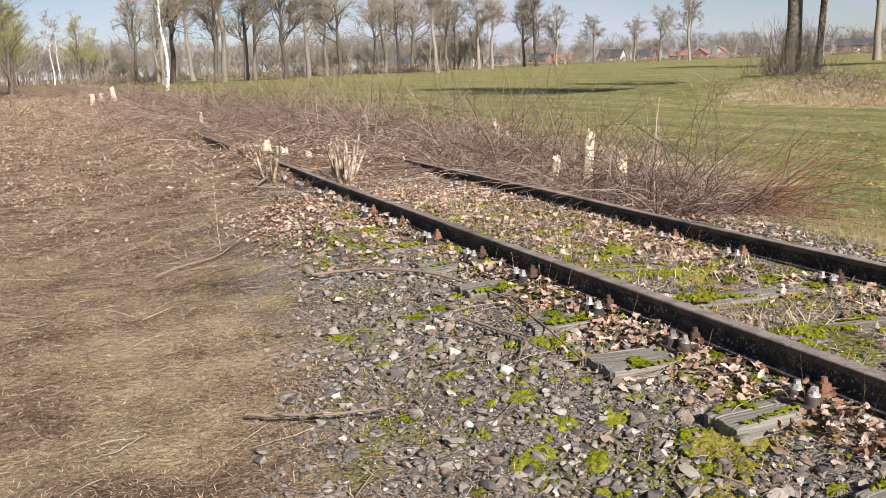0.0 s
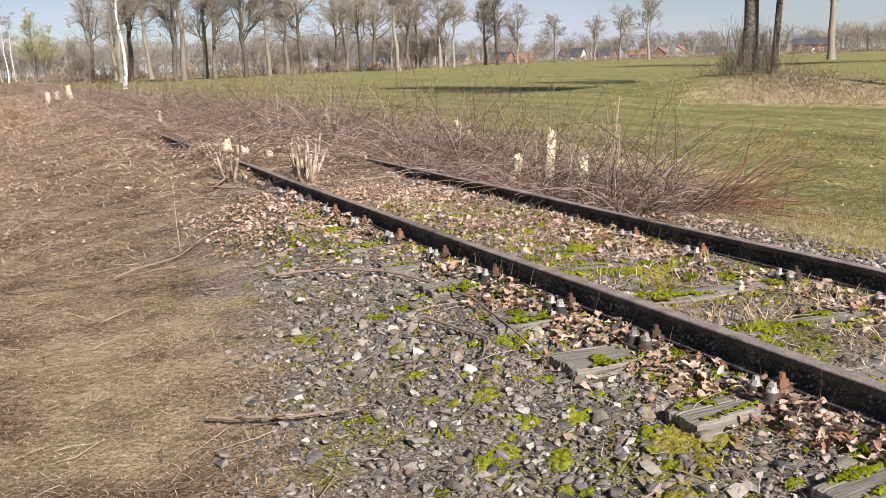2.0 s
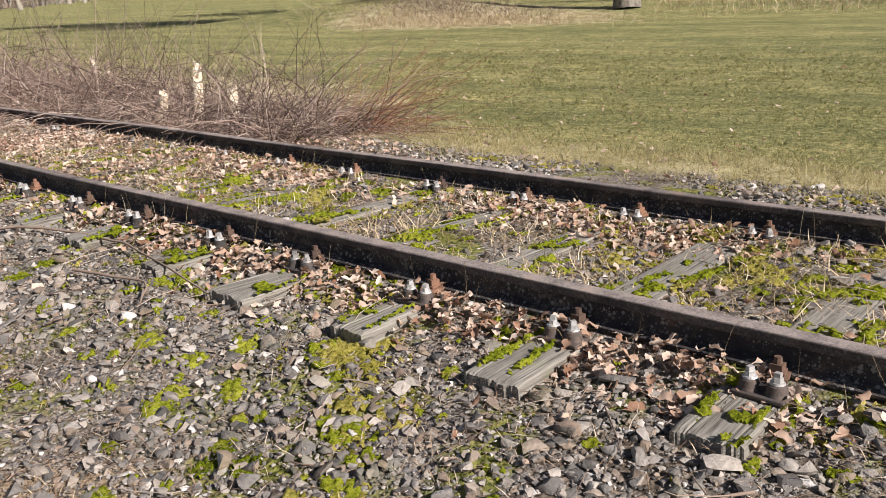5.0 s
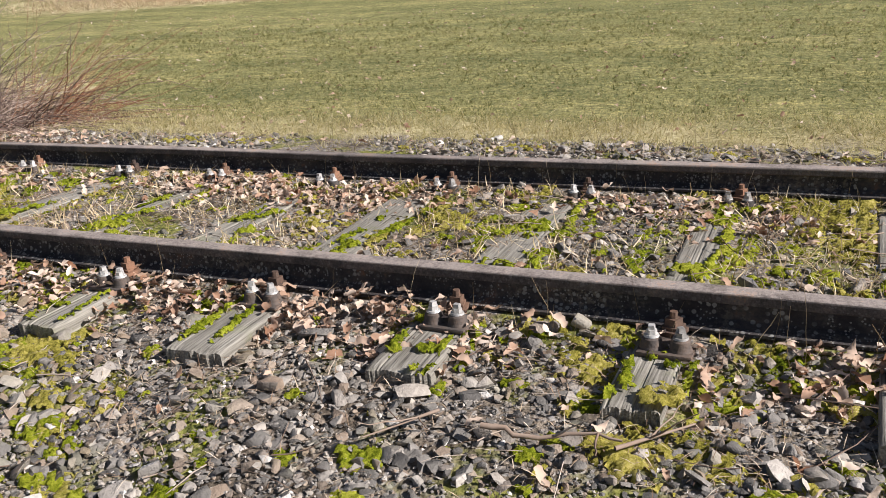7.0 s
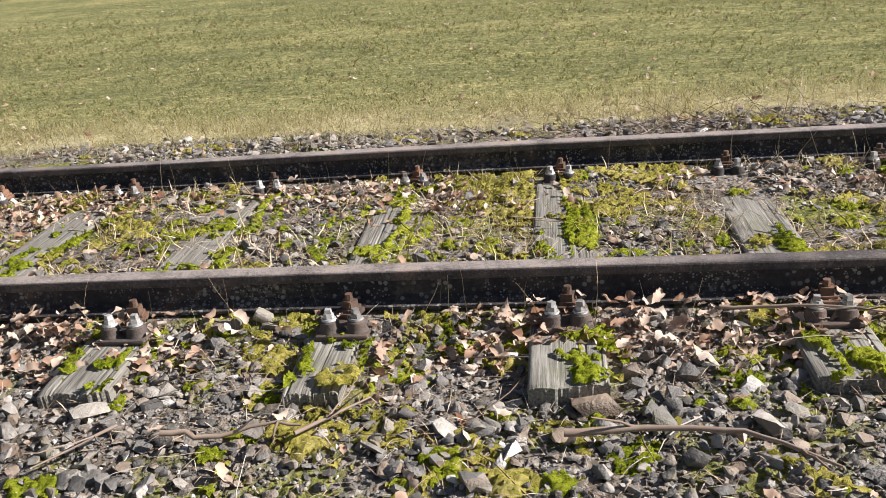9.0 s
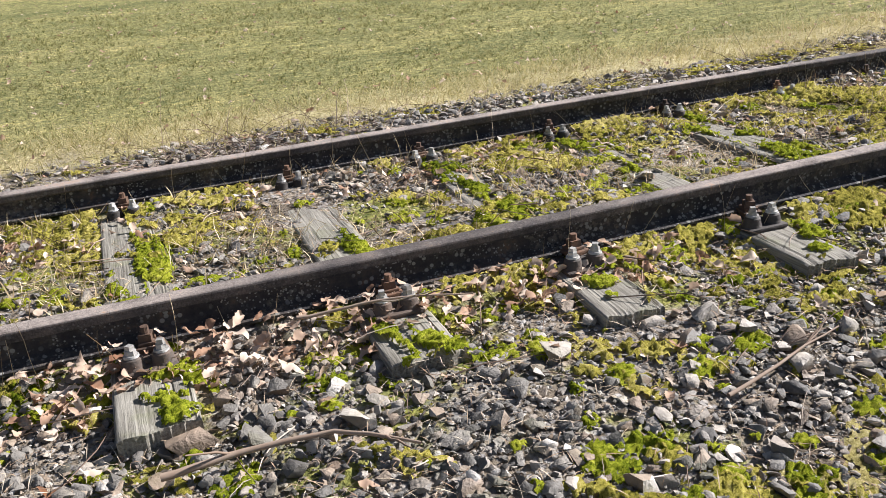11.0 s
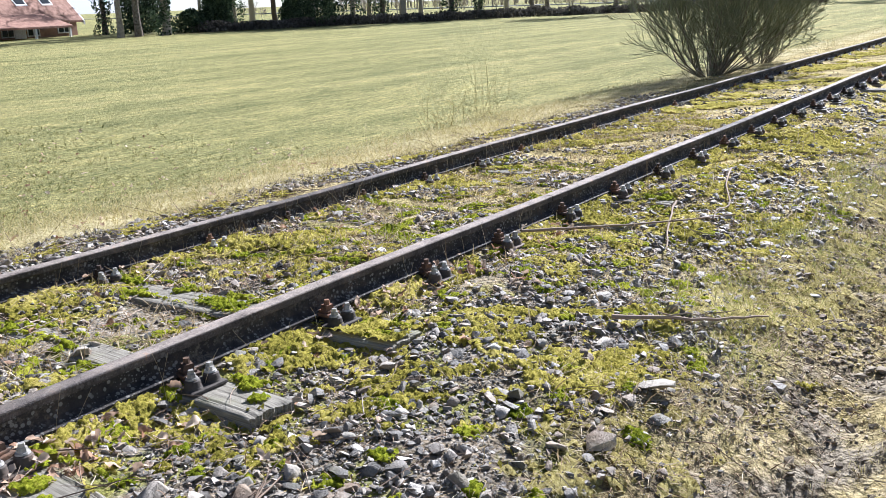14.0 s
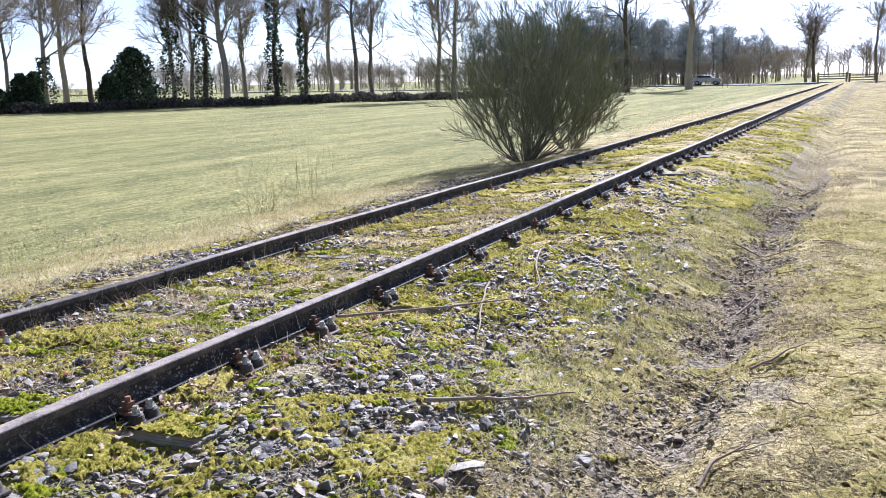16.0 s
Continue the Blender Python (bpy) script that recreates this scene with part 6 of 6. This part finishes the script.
canes("rail_stalks", 260, lambda r, n: (r.uniform(-4, 9, n), np.where(r.uniform(0, 1, n) < 0.5, -0.10, 1.40) - 0.05 * r.uniform(0, 1, n)), M_STRAW, "thin dry stalks against the rails", 513, (0.08, 0.24), (0.0007, 0.0014), 1.35, 0.1)

M_CUT = simple("fresh_cut_wood", [(0.34, (0.30, 0.21, 0.12)), (0.46, (0.56, 0.46, 0.31)), (0.62, (0.70, 0.61, 0.46))], 26, 0.8, 0, 0.006, 60)
M_STUMP = simple("pale_stump_bark", [(0.35, (0.12, 0.085, 0.055)), (0.5, (0.30, 0.23, 0.16)), (0.65, (0.52, 0.44, 0.33))], 14, 0.9, 0, 0.008, 50)


def stump(x, y, h, rad, seed, torn=0.3, lean=6, label="sawn pale tree stump with torn top", stripped=True):
    """A cut stem with flared foot and a slanting, splintered cut."""
    r = np.random.default_rng(seed)
    ns, nk = 12, 7
    a = np.arange(ns) * 2 * np.pi / ns
    t = np.linspace(0, 1, nk)
    prof = rad * np.interp(t, [0, 0.15, 1], [1.35, 1.05, 0.9])
    lump = 1 + 0.12 * np.sin(2 * a + seed) + 0.06 * r.normal(size=ns)
    v = np.stack([prof[:, None] * lump * np.cos(a), prof[:, None] * lump * np.sin(a), np.broadcast_to(t[:, None] * h, (nk, ns)).copy()], -1)
    v[-1, :, 2] += torn * h * (0.5 * np.cos(a + seed) + 0.35 * r.normal(size=ns)).clip(-0.8, 1)
    i, j = np.meshgrid(np.arange(nk - 1), np.arange(ns), indexing="ij")
    q = i * ns + j
    q2 = i * ns + (j + 1) % ns
    side = np.stack([q, q2, q2 + ns, q + ns], -1).reshape(-1, 4)
    ob = empty("tree_stump", pose(x, y, float(land(x, y)) - 0.03, r.normal(0, lean), r.normal(0, lean), 0))
    obj("stem", smooth(mesh_np("stem", v.reshape(-1, 3), side)), M_CUT if stripped else M_STUMP, ob)
    topv = np.concatenate([v[-1] * (0.995, 0.995, 1.0), [v[-1].mean(0) - (0, 0, 0.01)]])
    obj("cut_face", mesh_np("cut_face", topv, np.array([[k, (k + 1) % ns, ns] for k in range(ns)])), M_CUT, ob, "bright raw cut wood")
    return tagged(ob, label, "stump", "cut stumps in the scrub")


for k, (x, y, h, rad, torn) in enumerate([(-7.35, 2.35, 0.36, 0.058, 0.1), (-7.6, 2.95, 0.56, 0.058, 0.35), (-7.0, 3.0, 0.34, 0.07, 0.5), (-10.9, 0.12, 0.13, 0.055, 0.5), (-10.7, 0.3, 0.11, 0.055, 0.4),
                                           (-10.3, 0.52, 0.10, 0.055, 0.4), (-44, -0.55, 0.5, 0.12, 0.1), (-44.3, -0.15, 0.42, 0.11, 0.1), (-42.5, 0.3, 0.6, 0.10, 0.1)]):
    stump(x, y, h, rad, 600 + k, torn)
for k, (x, y, h, rad) in enumerate([(-14.0, 3.9, 0.52, 0.045), (-13.9, 4.45, 0.45, 0.05), (-13.75, 4.6, 0.5, 0.045), (-14.0, 4.75, 0.48, 0.05), (-13.8, 4.95, 0.46, 0.04), (-14.1, 5.05, 0.5, 0.04), (-13.9, 5.2, 0.42, 0.045),
                                    (-13.5, 2.4, 0.42, 0.04), (-15.5, 1.9, 0.35, 0.04), (-17.8, 0.35, 0.35, 0.06)]):
    stump(x, y, h, rad, 640 + k, 0.15, 5, "narrow sawn stem standing in the scrub", False)


def coppice(x, y, n, h, seed):
    """A stool of sawn rods fanning out from one root."""
    r = np.random.default_rng(seed)
    ob = empty("coppice_stool", pose(x, y, float(land(x, y)) - 0.02))
    for _ in range(n):
        a, e, ln = r.uniform(0, 2 * np.pi), r.uniform(0.15, 0.55), h * r.uniform(0.55, 1.1)
        b = np.array([0.07 * math.cos(a), 0.07 * math.sin(a), 0.0])
        d = np.array([math.cos(a) * math.sin(e), math.sin(a) * math.sin(e), math.cos(e)])
        pts = np.stack([b + d * ln * t + np.array([0, 0, 0.05 * t * t]) + r.normal(0, 0.006, 3) for t in np.linspace(0, 1, 5)])
        rad = r.uniform(0.009, 0.019)
        v, f = tubes(pts[None], np.linspace(1.1, 0.9, 5)[None] * rad, 8)
        rod = obj("rod", smooth(mesh_np("rod", v, f)), M_STUMP, ob)
        top = v[-8:]
        obj("cut_face", mesh_np("cut_face", np.concatenate([top, [top.mean(0)]]), np.array([[k, (k + 1) % 8, 8] for k in range(8)])), M_CUT, rod)
    return tagged(ob, "stool of sawn pale rods fanning from one root", "coppice", "coppiced stools")


coppice(-8.3, 0.36, 15, 0.50, 700)
coppice(-9.0, -0.28, 5, 0.42, 701)
branch([(-9.6, -0.35), (-9.0, -0.3), (-8.55, -0.55), (-8.2, -0.35)], 0.022, "dark crooked root lying among the leaves", 0.0, 3)

# ---- houses and the crossing ----
M_BRICK = simple("red_brick_wall", [(0.3, (0.19, 0.105, 0.078)), (0.5, (0.27, 0.155, 0.115)), (0.7, (0.34, 0.21, 0.16))], 3, 0.9, per_object=True)
M_PLASTER = simple("pale_plaster_wall", [(0.3, (0.38, 0.35, 0.31)), (0.7, (0.55, 0.51, 0.46))], 1.5, 0.85)
M_TILE_RED = simple("red_roof_tiles", [(0.3, (0.19, 0.10, 0.072)), (0.5, (0.28, 0.155, 0.11)), (0.7, (0.35, 0.21, 0.155))], 4, 0.85, 0, 0.02, 12)
M_TILE_DARK = simple("dark_roof_tiles", [(0.3, (0.045, 0.048, 0.055)), (0.7, (0.11, 0.115, 0.125))], 3, 0.6, 0, 0.02, 10)
M_FRAME = simple("white_window_paint", [(0.3, (0.68, 0.67, 0.64)), (0.7, (0.82, 0.81, 0.79))], 8, 0.6)
M_METAL_ROOF = simple("blue_grey_metal_roof", [(0.3, (0.13, 0.17, 0.22)), (0.7, (0.22, 0.27, 0.33))], 1.2, 0.45, 0.2)
gm, gnt, gb = material("window_glass", 0.08)
gb.inputs["Base Color"].default_value = (0.03, 0.035, 0.04, 1)
M_GLASS = gm


def window(parent, x, y, z, w, h, side):
    """A framed window on a wall that faces side (-1: towards -y)."""
    bm = bmesh.new()
    y0, y1 = sorted((y, y + side * 0.06))
    for x0, x1, z0, z1 in ((x - w / 2, x + w / 2, z, z + 0.08), (x - w / 2, x + w / 2, z + h - 0.08, z + h), (x - w / 2, x - w / 2 + 0.08, z + 0.08, z + h - 0.08), (x + w / 2 - 0.08, x + w / 2, z + 0.08, z + h - 0.08), (x - 0.03, x + 0.03, z + 0.08, z + h - 0.08)):
        box(bm, x0, x1, y0, y1, z0, z1)
    win = part("window", bm, M_FRAME, parent)
    bm = bmesh.new()
    g0, g1 = sorted((y + side * 0.01, y + side * 0.03))
    box(bm, x - w / 2 + 0.04, x + w / 2 - 0.04, g0, g1, z + 0.04, z + h - 0.04)
    part("pane", bm, M_GLASS, win)
    return win


def house(x, y, turn, w, d, eave, ridge, wall, roof, label, windows=3, chimney=True, z=None):
    """A gabled house, ridge along its own x."""
    ob = empty("house", pose(x, y, float(land(x, y)) - 0.1 if z is None else z, 0, 0, turn))
    bm = bmesh.new()
    pr = [(-d / 2, 0), (d / 2, 0), (d / 2, eave), (0, ridge - 0.12), (-d / 2, eave)]
    ends = [[bm.verts.new((sx, py, pz)) for py, pz in pr] for sx in (-w / 2, w / 2)]
    bm.faces.new(ends[0]), bm.faces.new(ends[1][::-1])
    for i in range(5):
        bm.faces.new((ends[0][i], ends[1][i], ends[1][(i + 1) % 5], ends[0][(i + 1) % 5]))
    bmesh.ops.recalc_face_normals(bm, faces=bm.faces)
    part("wall", bm, wall, ob)
    for s in (-1, 1):
        bm = bmesh.new()
        o, th, k = 0.35, 0.16, (ridge - eave) / (d / 2)
        a = [(-w / 2 - o, s * (d / 2 + o), eave - o * k), (w / 2 + o, s * (d / 2 + o), eave - o * k), (w / 2 + o, 0, ridge), (-w / 2 - o, 0, ridge)]
        lo = [bm.verts.new(q) for q in a]
        hi = [bm.verts.new((q[0], q[1], q[2] + th)) for q in a]
        bm.faces.new(lo), bm.faces.new(hi[::-1])
        for i in range(4):
            bm.faces.new((lo[i], hi[i], hi[(i + 1) % 4], lo[(i + 1) % 4]))
        bmesh.ops.recalc_face_normals(bm, faces=bm.faces)
        rf = part("roof", bm, roof, ob)
        if s == 1 and chimney:
            bm = bmesh.new()
            box(bm, w * 0.22, w * 0.22 + 0.7, -0.35, 0.35, ridge - 0.3, ridge + 0.9)
            part("chimney", bm, M_BRICK, rf)
    for s in (-1, 1):
        for i in range(windows):
            window(ob, (i + 0.5) / windows * w - w / 2, s * d / 2, 0.9, 1.2, 1.3, s)
    bm = bmesh.new()
    box(bm, w * 0.06, w * 0.06 + 0.95, -d / 2 - 0.05, -d / 2, 0.0, 2.05)
    part("door", bm, M_FRAME, ob)
    return tagged(ob, label, "house")


HOUSES = [(-380, 174, 28, M_PLASTER, M_TILE_DARK, 9, 2.6, 6.5), (-373, 187, 35, M_PLASTER, M_TILE_DARK, 8, 2.6, 6), (-364, 204, 20, M_BRICK, M_TILE_DARK, 10, 2.6, 6.5), (-359, 213, 50, M_BRICK, M_TILE_RED, 8, 2.4, 5.5),
          (-348, 231, 30, M_PLASTER, M_TILE_DARK, 11, 2.8, 7.5), (-340, 243, 40, M_BRICK, M_TILE_DARK, 9, 2.7, 6.5), (-331, 255, 35, M_BRICK, M_TILE_RED, 8, 2.5, 5.2)]
HOUSES_B = [(-325, 262, 130, M_BRICK, M_TILE_RED, 9, 2.7, 6), (-320, 268.5, 130, M_PLASTER, M_TILE_RED, 9, 2.7, 6.5), (-283, 307, 40, M_BRICK, M_TILE_DARK, 14, 4.5, 8.0), (-296, 297, 35, M_PLASTER, M_TILE_DARK, 13, 2.5, 5.0), (-312, 279, 40, M_BRICK, M_TILE_DARK, 12, 2.6, 5.5)]
for k, (x, y, a, wl, rf, w, e, rg) in enumerate(HOUSES + HOUSES_B):
    tagged(house(x, y, a, w, 6.5, e * 0.8, rg * 0.76, wl, rf, "distant " + ("brick" if wl is M_BRICK else "pale plastered") + " house with " + ("red" if rf is M_TILE_RED else "dark") + " tiled roof"), group="houses of the village")
house(-278, 107.7, 60, 17, 9, 2.6, 4.6, M_BRICK, M_METAL_ROOF, "long low barn with a blue-grey metal roof", 4, False)
# the farmhouse on the eastern side, with a lower lean-to roof in front
farm = house(36.1, 64.6, 10.0, 13.0, 8.0, 1.87, 6.0, M_BRICK, M_TILE_RED, "brick farmhouse with red tiled roof and lean-to", 0, True, -0.9)
k = (6.0 - 1.87) / 4.0


def slab(quad, thick):
    """A flat slab below four corners."""
    bm = bmesh.new()
    hi, lo = [bm.verts.new(c) for c in quad], [bm.verts.new((c[0], c[1], c[2] - thick)) for c in quad]
    bm.faces.new(hi), bm.faces.new(lo[::-1])
    for i in range(4):
        bm.faces.new((hi[i], lo[i], lo[(i + 1) % 4], hi[(i + 1) % 4]))
    bmesh.ops.recalc_face_normals(bm, faces=bm.faces)
    return bm


part("lean_to_roof", slab([(-6.8, -7.0, 1.35), (3.4, -7.0, 1.35), (3.4, -4.03, 2.2), (-6.8, -4.03, 2.2)], 0.14), M_TILE_RED, farm, "lower red tiled lean-to roof")
part("verge_board", slab([(6.86, -4.4, 1.62), (6.98, -4.4, 1.62), (6.98, 0.0, 6.17), (6.86, 0.0, 6.17)], 0.3), M_FRAME, farm, "white painted verge board")
for sx in (1.9, 4.2):
    z0, z1 = 1.87 + 0.75 * k + 0.17, 1.87 + 1.45 * k + 0.17
    sky_light = part("skylight", slab([(sx, -3.25, z0 + 0.05), (sx + 1.0, -3.25, z0 + 0.05), (sx + 1.0, -2.55, z1 + 0.05), (sx, -2.55, z1 + 0.05)], 0.1), M_FRAME, farm)
    part("pane", slab([(sx + 0.1, -3.18, z0 + 0.14), (sx + 0.9, -3.18, z0 + 0.14), (sx + 0.9, -2.62, z1 - 0.005), (sx + 0.1, -2.62, z1 - 0.005)], 0.02), M_GLASS, sky_light)
for wx, wz, ww, wh in ((5.2, 0.75, 1.2, 1.05), (2.4, 0.65, 1.1, 0.9), (0.2, 0.65, 1.1, 0.9), (-2.6, 0.65, 1.1, 0.9)):
    window(farm, wx, -4.0, wz, ww, wh, -1)
for px in (-6.4, -3.0, 0.2, 3.2):
    bm = bmesh.new()
    box(bm, px - 0.07, px + 0.07, -6.9, -6.76, 0, 1.25)
    part("post", bm, M_FRAME, farm)

M_GATE = simple("grey_gate_timber", [(0.3, (0.14, 0.12, 0.095)), (0.7, (0.27, 0.24, 0.20))], 6, 0.9, per_object=True)


def gate(x, y, length):
    ob = empty("field_gate", pose(x, y, float(land(x, y)), 0, 0, 90))
    for px in (0.0, length):
        bm = bmesh.new()
        box(bm, px - 0.13, px + 0.13, -0.13, 0.13, -0.1, 1.35, 0.02)
        part("post", bm, M_GATE, ob)
    for pz in (0.35, 0.7, 1.0):
        bm = bmesh.new()
        box(bm, 0.13, length - 0.13, -0.04, 0.04, pz, pz + 0.14, 0.01)
        part("bar", bm, M_GATE, ob)
    return tagged(ob, "grey wooden barrier gate across the track", "gate", "gates at the crossing")


gate(137, -3.4, 3.3)
gate(139, 0.3, 3.6)

M_ROAD = simple("grey_asphalt", [(0.3, (0.10, 0.10, 0.10)), (0.7, (0.17, 0.17, 0.165))], 2, 0.85)
road_x = 143.0
gy = np.linspace(-200, 260, 60)
rx = road_x + 0.05 * gy
rv = np.concatenate([np.stack([rx - 2.8, gy, land(rx, gy) + 0.14], -1), np.stack([rx + 2.8, gy, land(rx, gy) + 0.14], -1), np.stack([rx - 3.2, gy, land(rx, gy) - 0.3], -1), np.stack([rx + 3.2, gy, land(rx, gy) - 0.3], -1)])
k = len(gy)
i = np.arange(k - 1)
rf = np.concatenate([np.stack([i, i + k, i + k + 1, i + 1], -1), np.stack([i + 2 * k, i, i + 1, i + 2 * k + 1], -1), np.stack([i + k, i + 3 * k, i + 3 * k + 1, i + k + 1], -1)])
tagged(obj("road", mesh_np("road", rv, rf), M_ROAD), "grey asphalt road crossing the line", "road", kind="structure")

M_CAR = simple("silver_car_paint", [(0.3, (0.30, 0.31, 0.33)), (0.7, (0.40, 0.41, 0.43))], 1, 0.3, 0.4)
M_TYRE = simple("black_tyre_rubber", [(0.3, (0.02, 0.02, 0.02)), (0.7, (0.04, 0.04, 0.04))], 8, 0.85)


def car(x, y, turn):
    ob = empty("parked_car", pose(x, y, float(land(x, y)) + 0.14, 0, 0, turn))
    prof = [(-2.15, 0.35), (-2.2, 0.75), (-1.95, 0.95), (-1.0, 1.0), (-0.45, 1.42), (1.2, 1.45), (1.95, 1.0), (2.15, 0.9), (2.2, 0.4)]
    bm = bmesh.new()
    ends = [[bm.verts.new((px, sy * (0.86 if pz < 1.1 else 0.70), pz)) for px, pz in prof] for sy in (-1, 1)]
    bm.faces.new(ends[0]), bm.faces.new(ends[1][::-1])
    n = len(prof)
    for i in range(n):
        bm.faces.new((ends[0][i], ends[1][i], ends[1][(i + 1) % n], ends[0][(i + 1) % n]))
    bmesh.ops.recalc_face_normals(bm, faces=bm.faces)
    part("body", bm, M_CAR, ob)
    for sy in (-1, 1):
        bm = bmesh.new()
        box(bm, -0.6, 1.3, sy * 0.80 - 0.03, sy * 0.80 + 0.03, 1.02, 1.34)
        part("side_window", bm, M_GLASS, ob)
        for wx in (-1.35, 1.35):
            bm = bmesh.new()
            prism(bm, 18, 0.33, 0.33, -0.1, 0.1)
            wh = part("wheel", bm, M_TYRE, ob)
            wh.matrix_basis = pose(wx, sy * 0.80, 0.31, 90, 0, 0)
            bm = bmesh.new()
            prism(bm, 10, 0.2, 0.19, -0.115, 0.115)
            part("rim", bm, M_BOLT, wh)
    return tagged(ob, "silver hatchback car standing on the road", "car")


car(143.5, 19.5, 88)
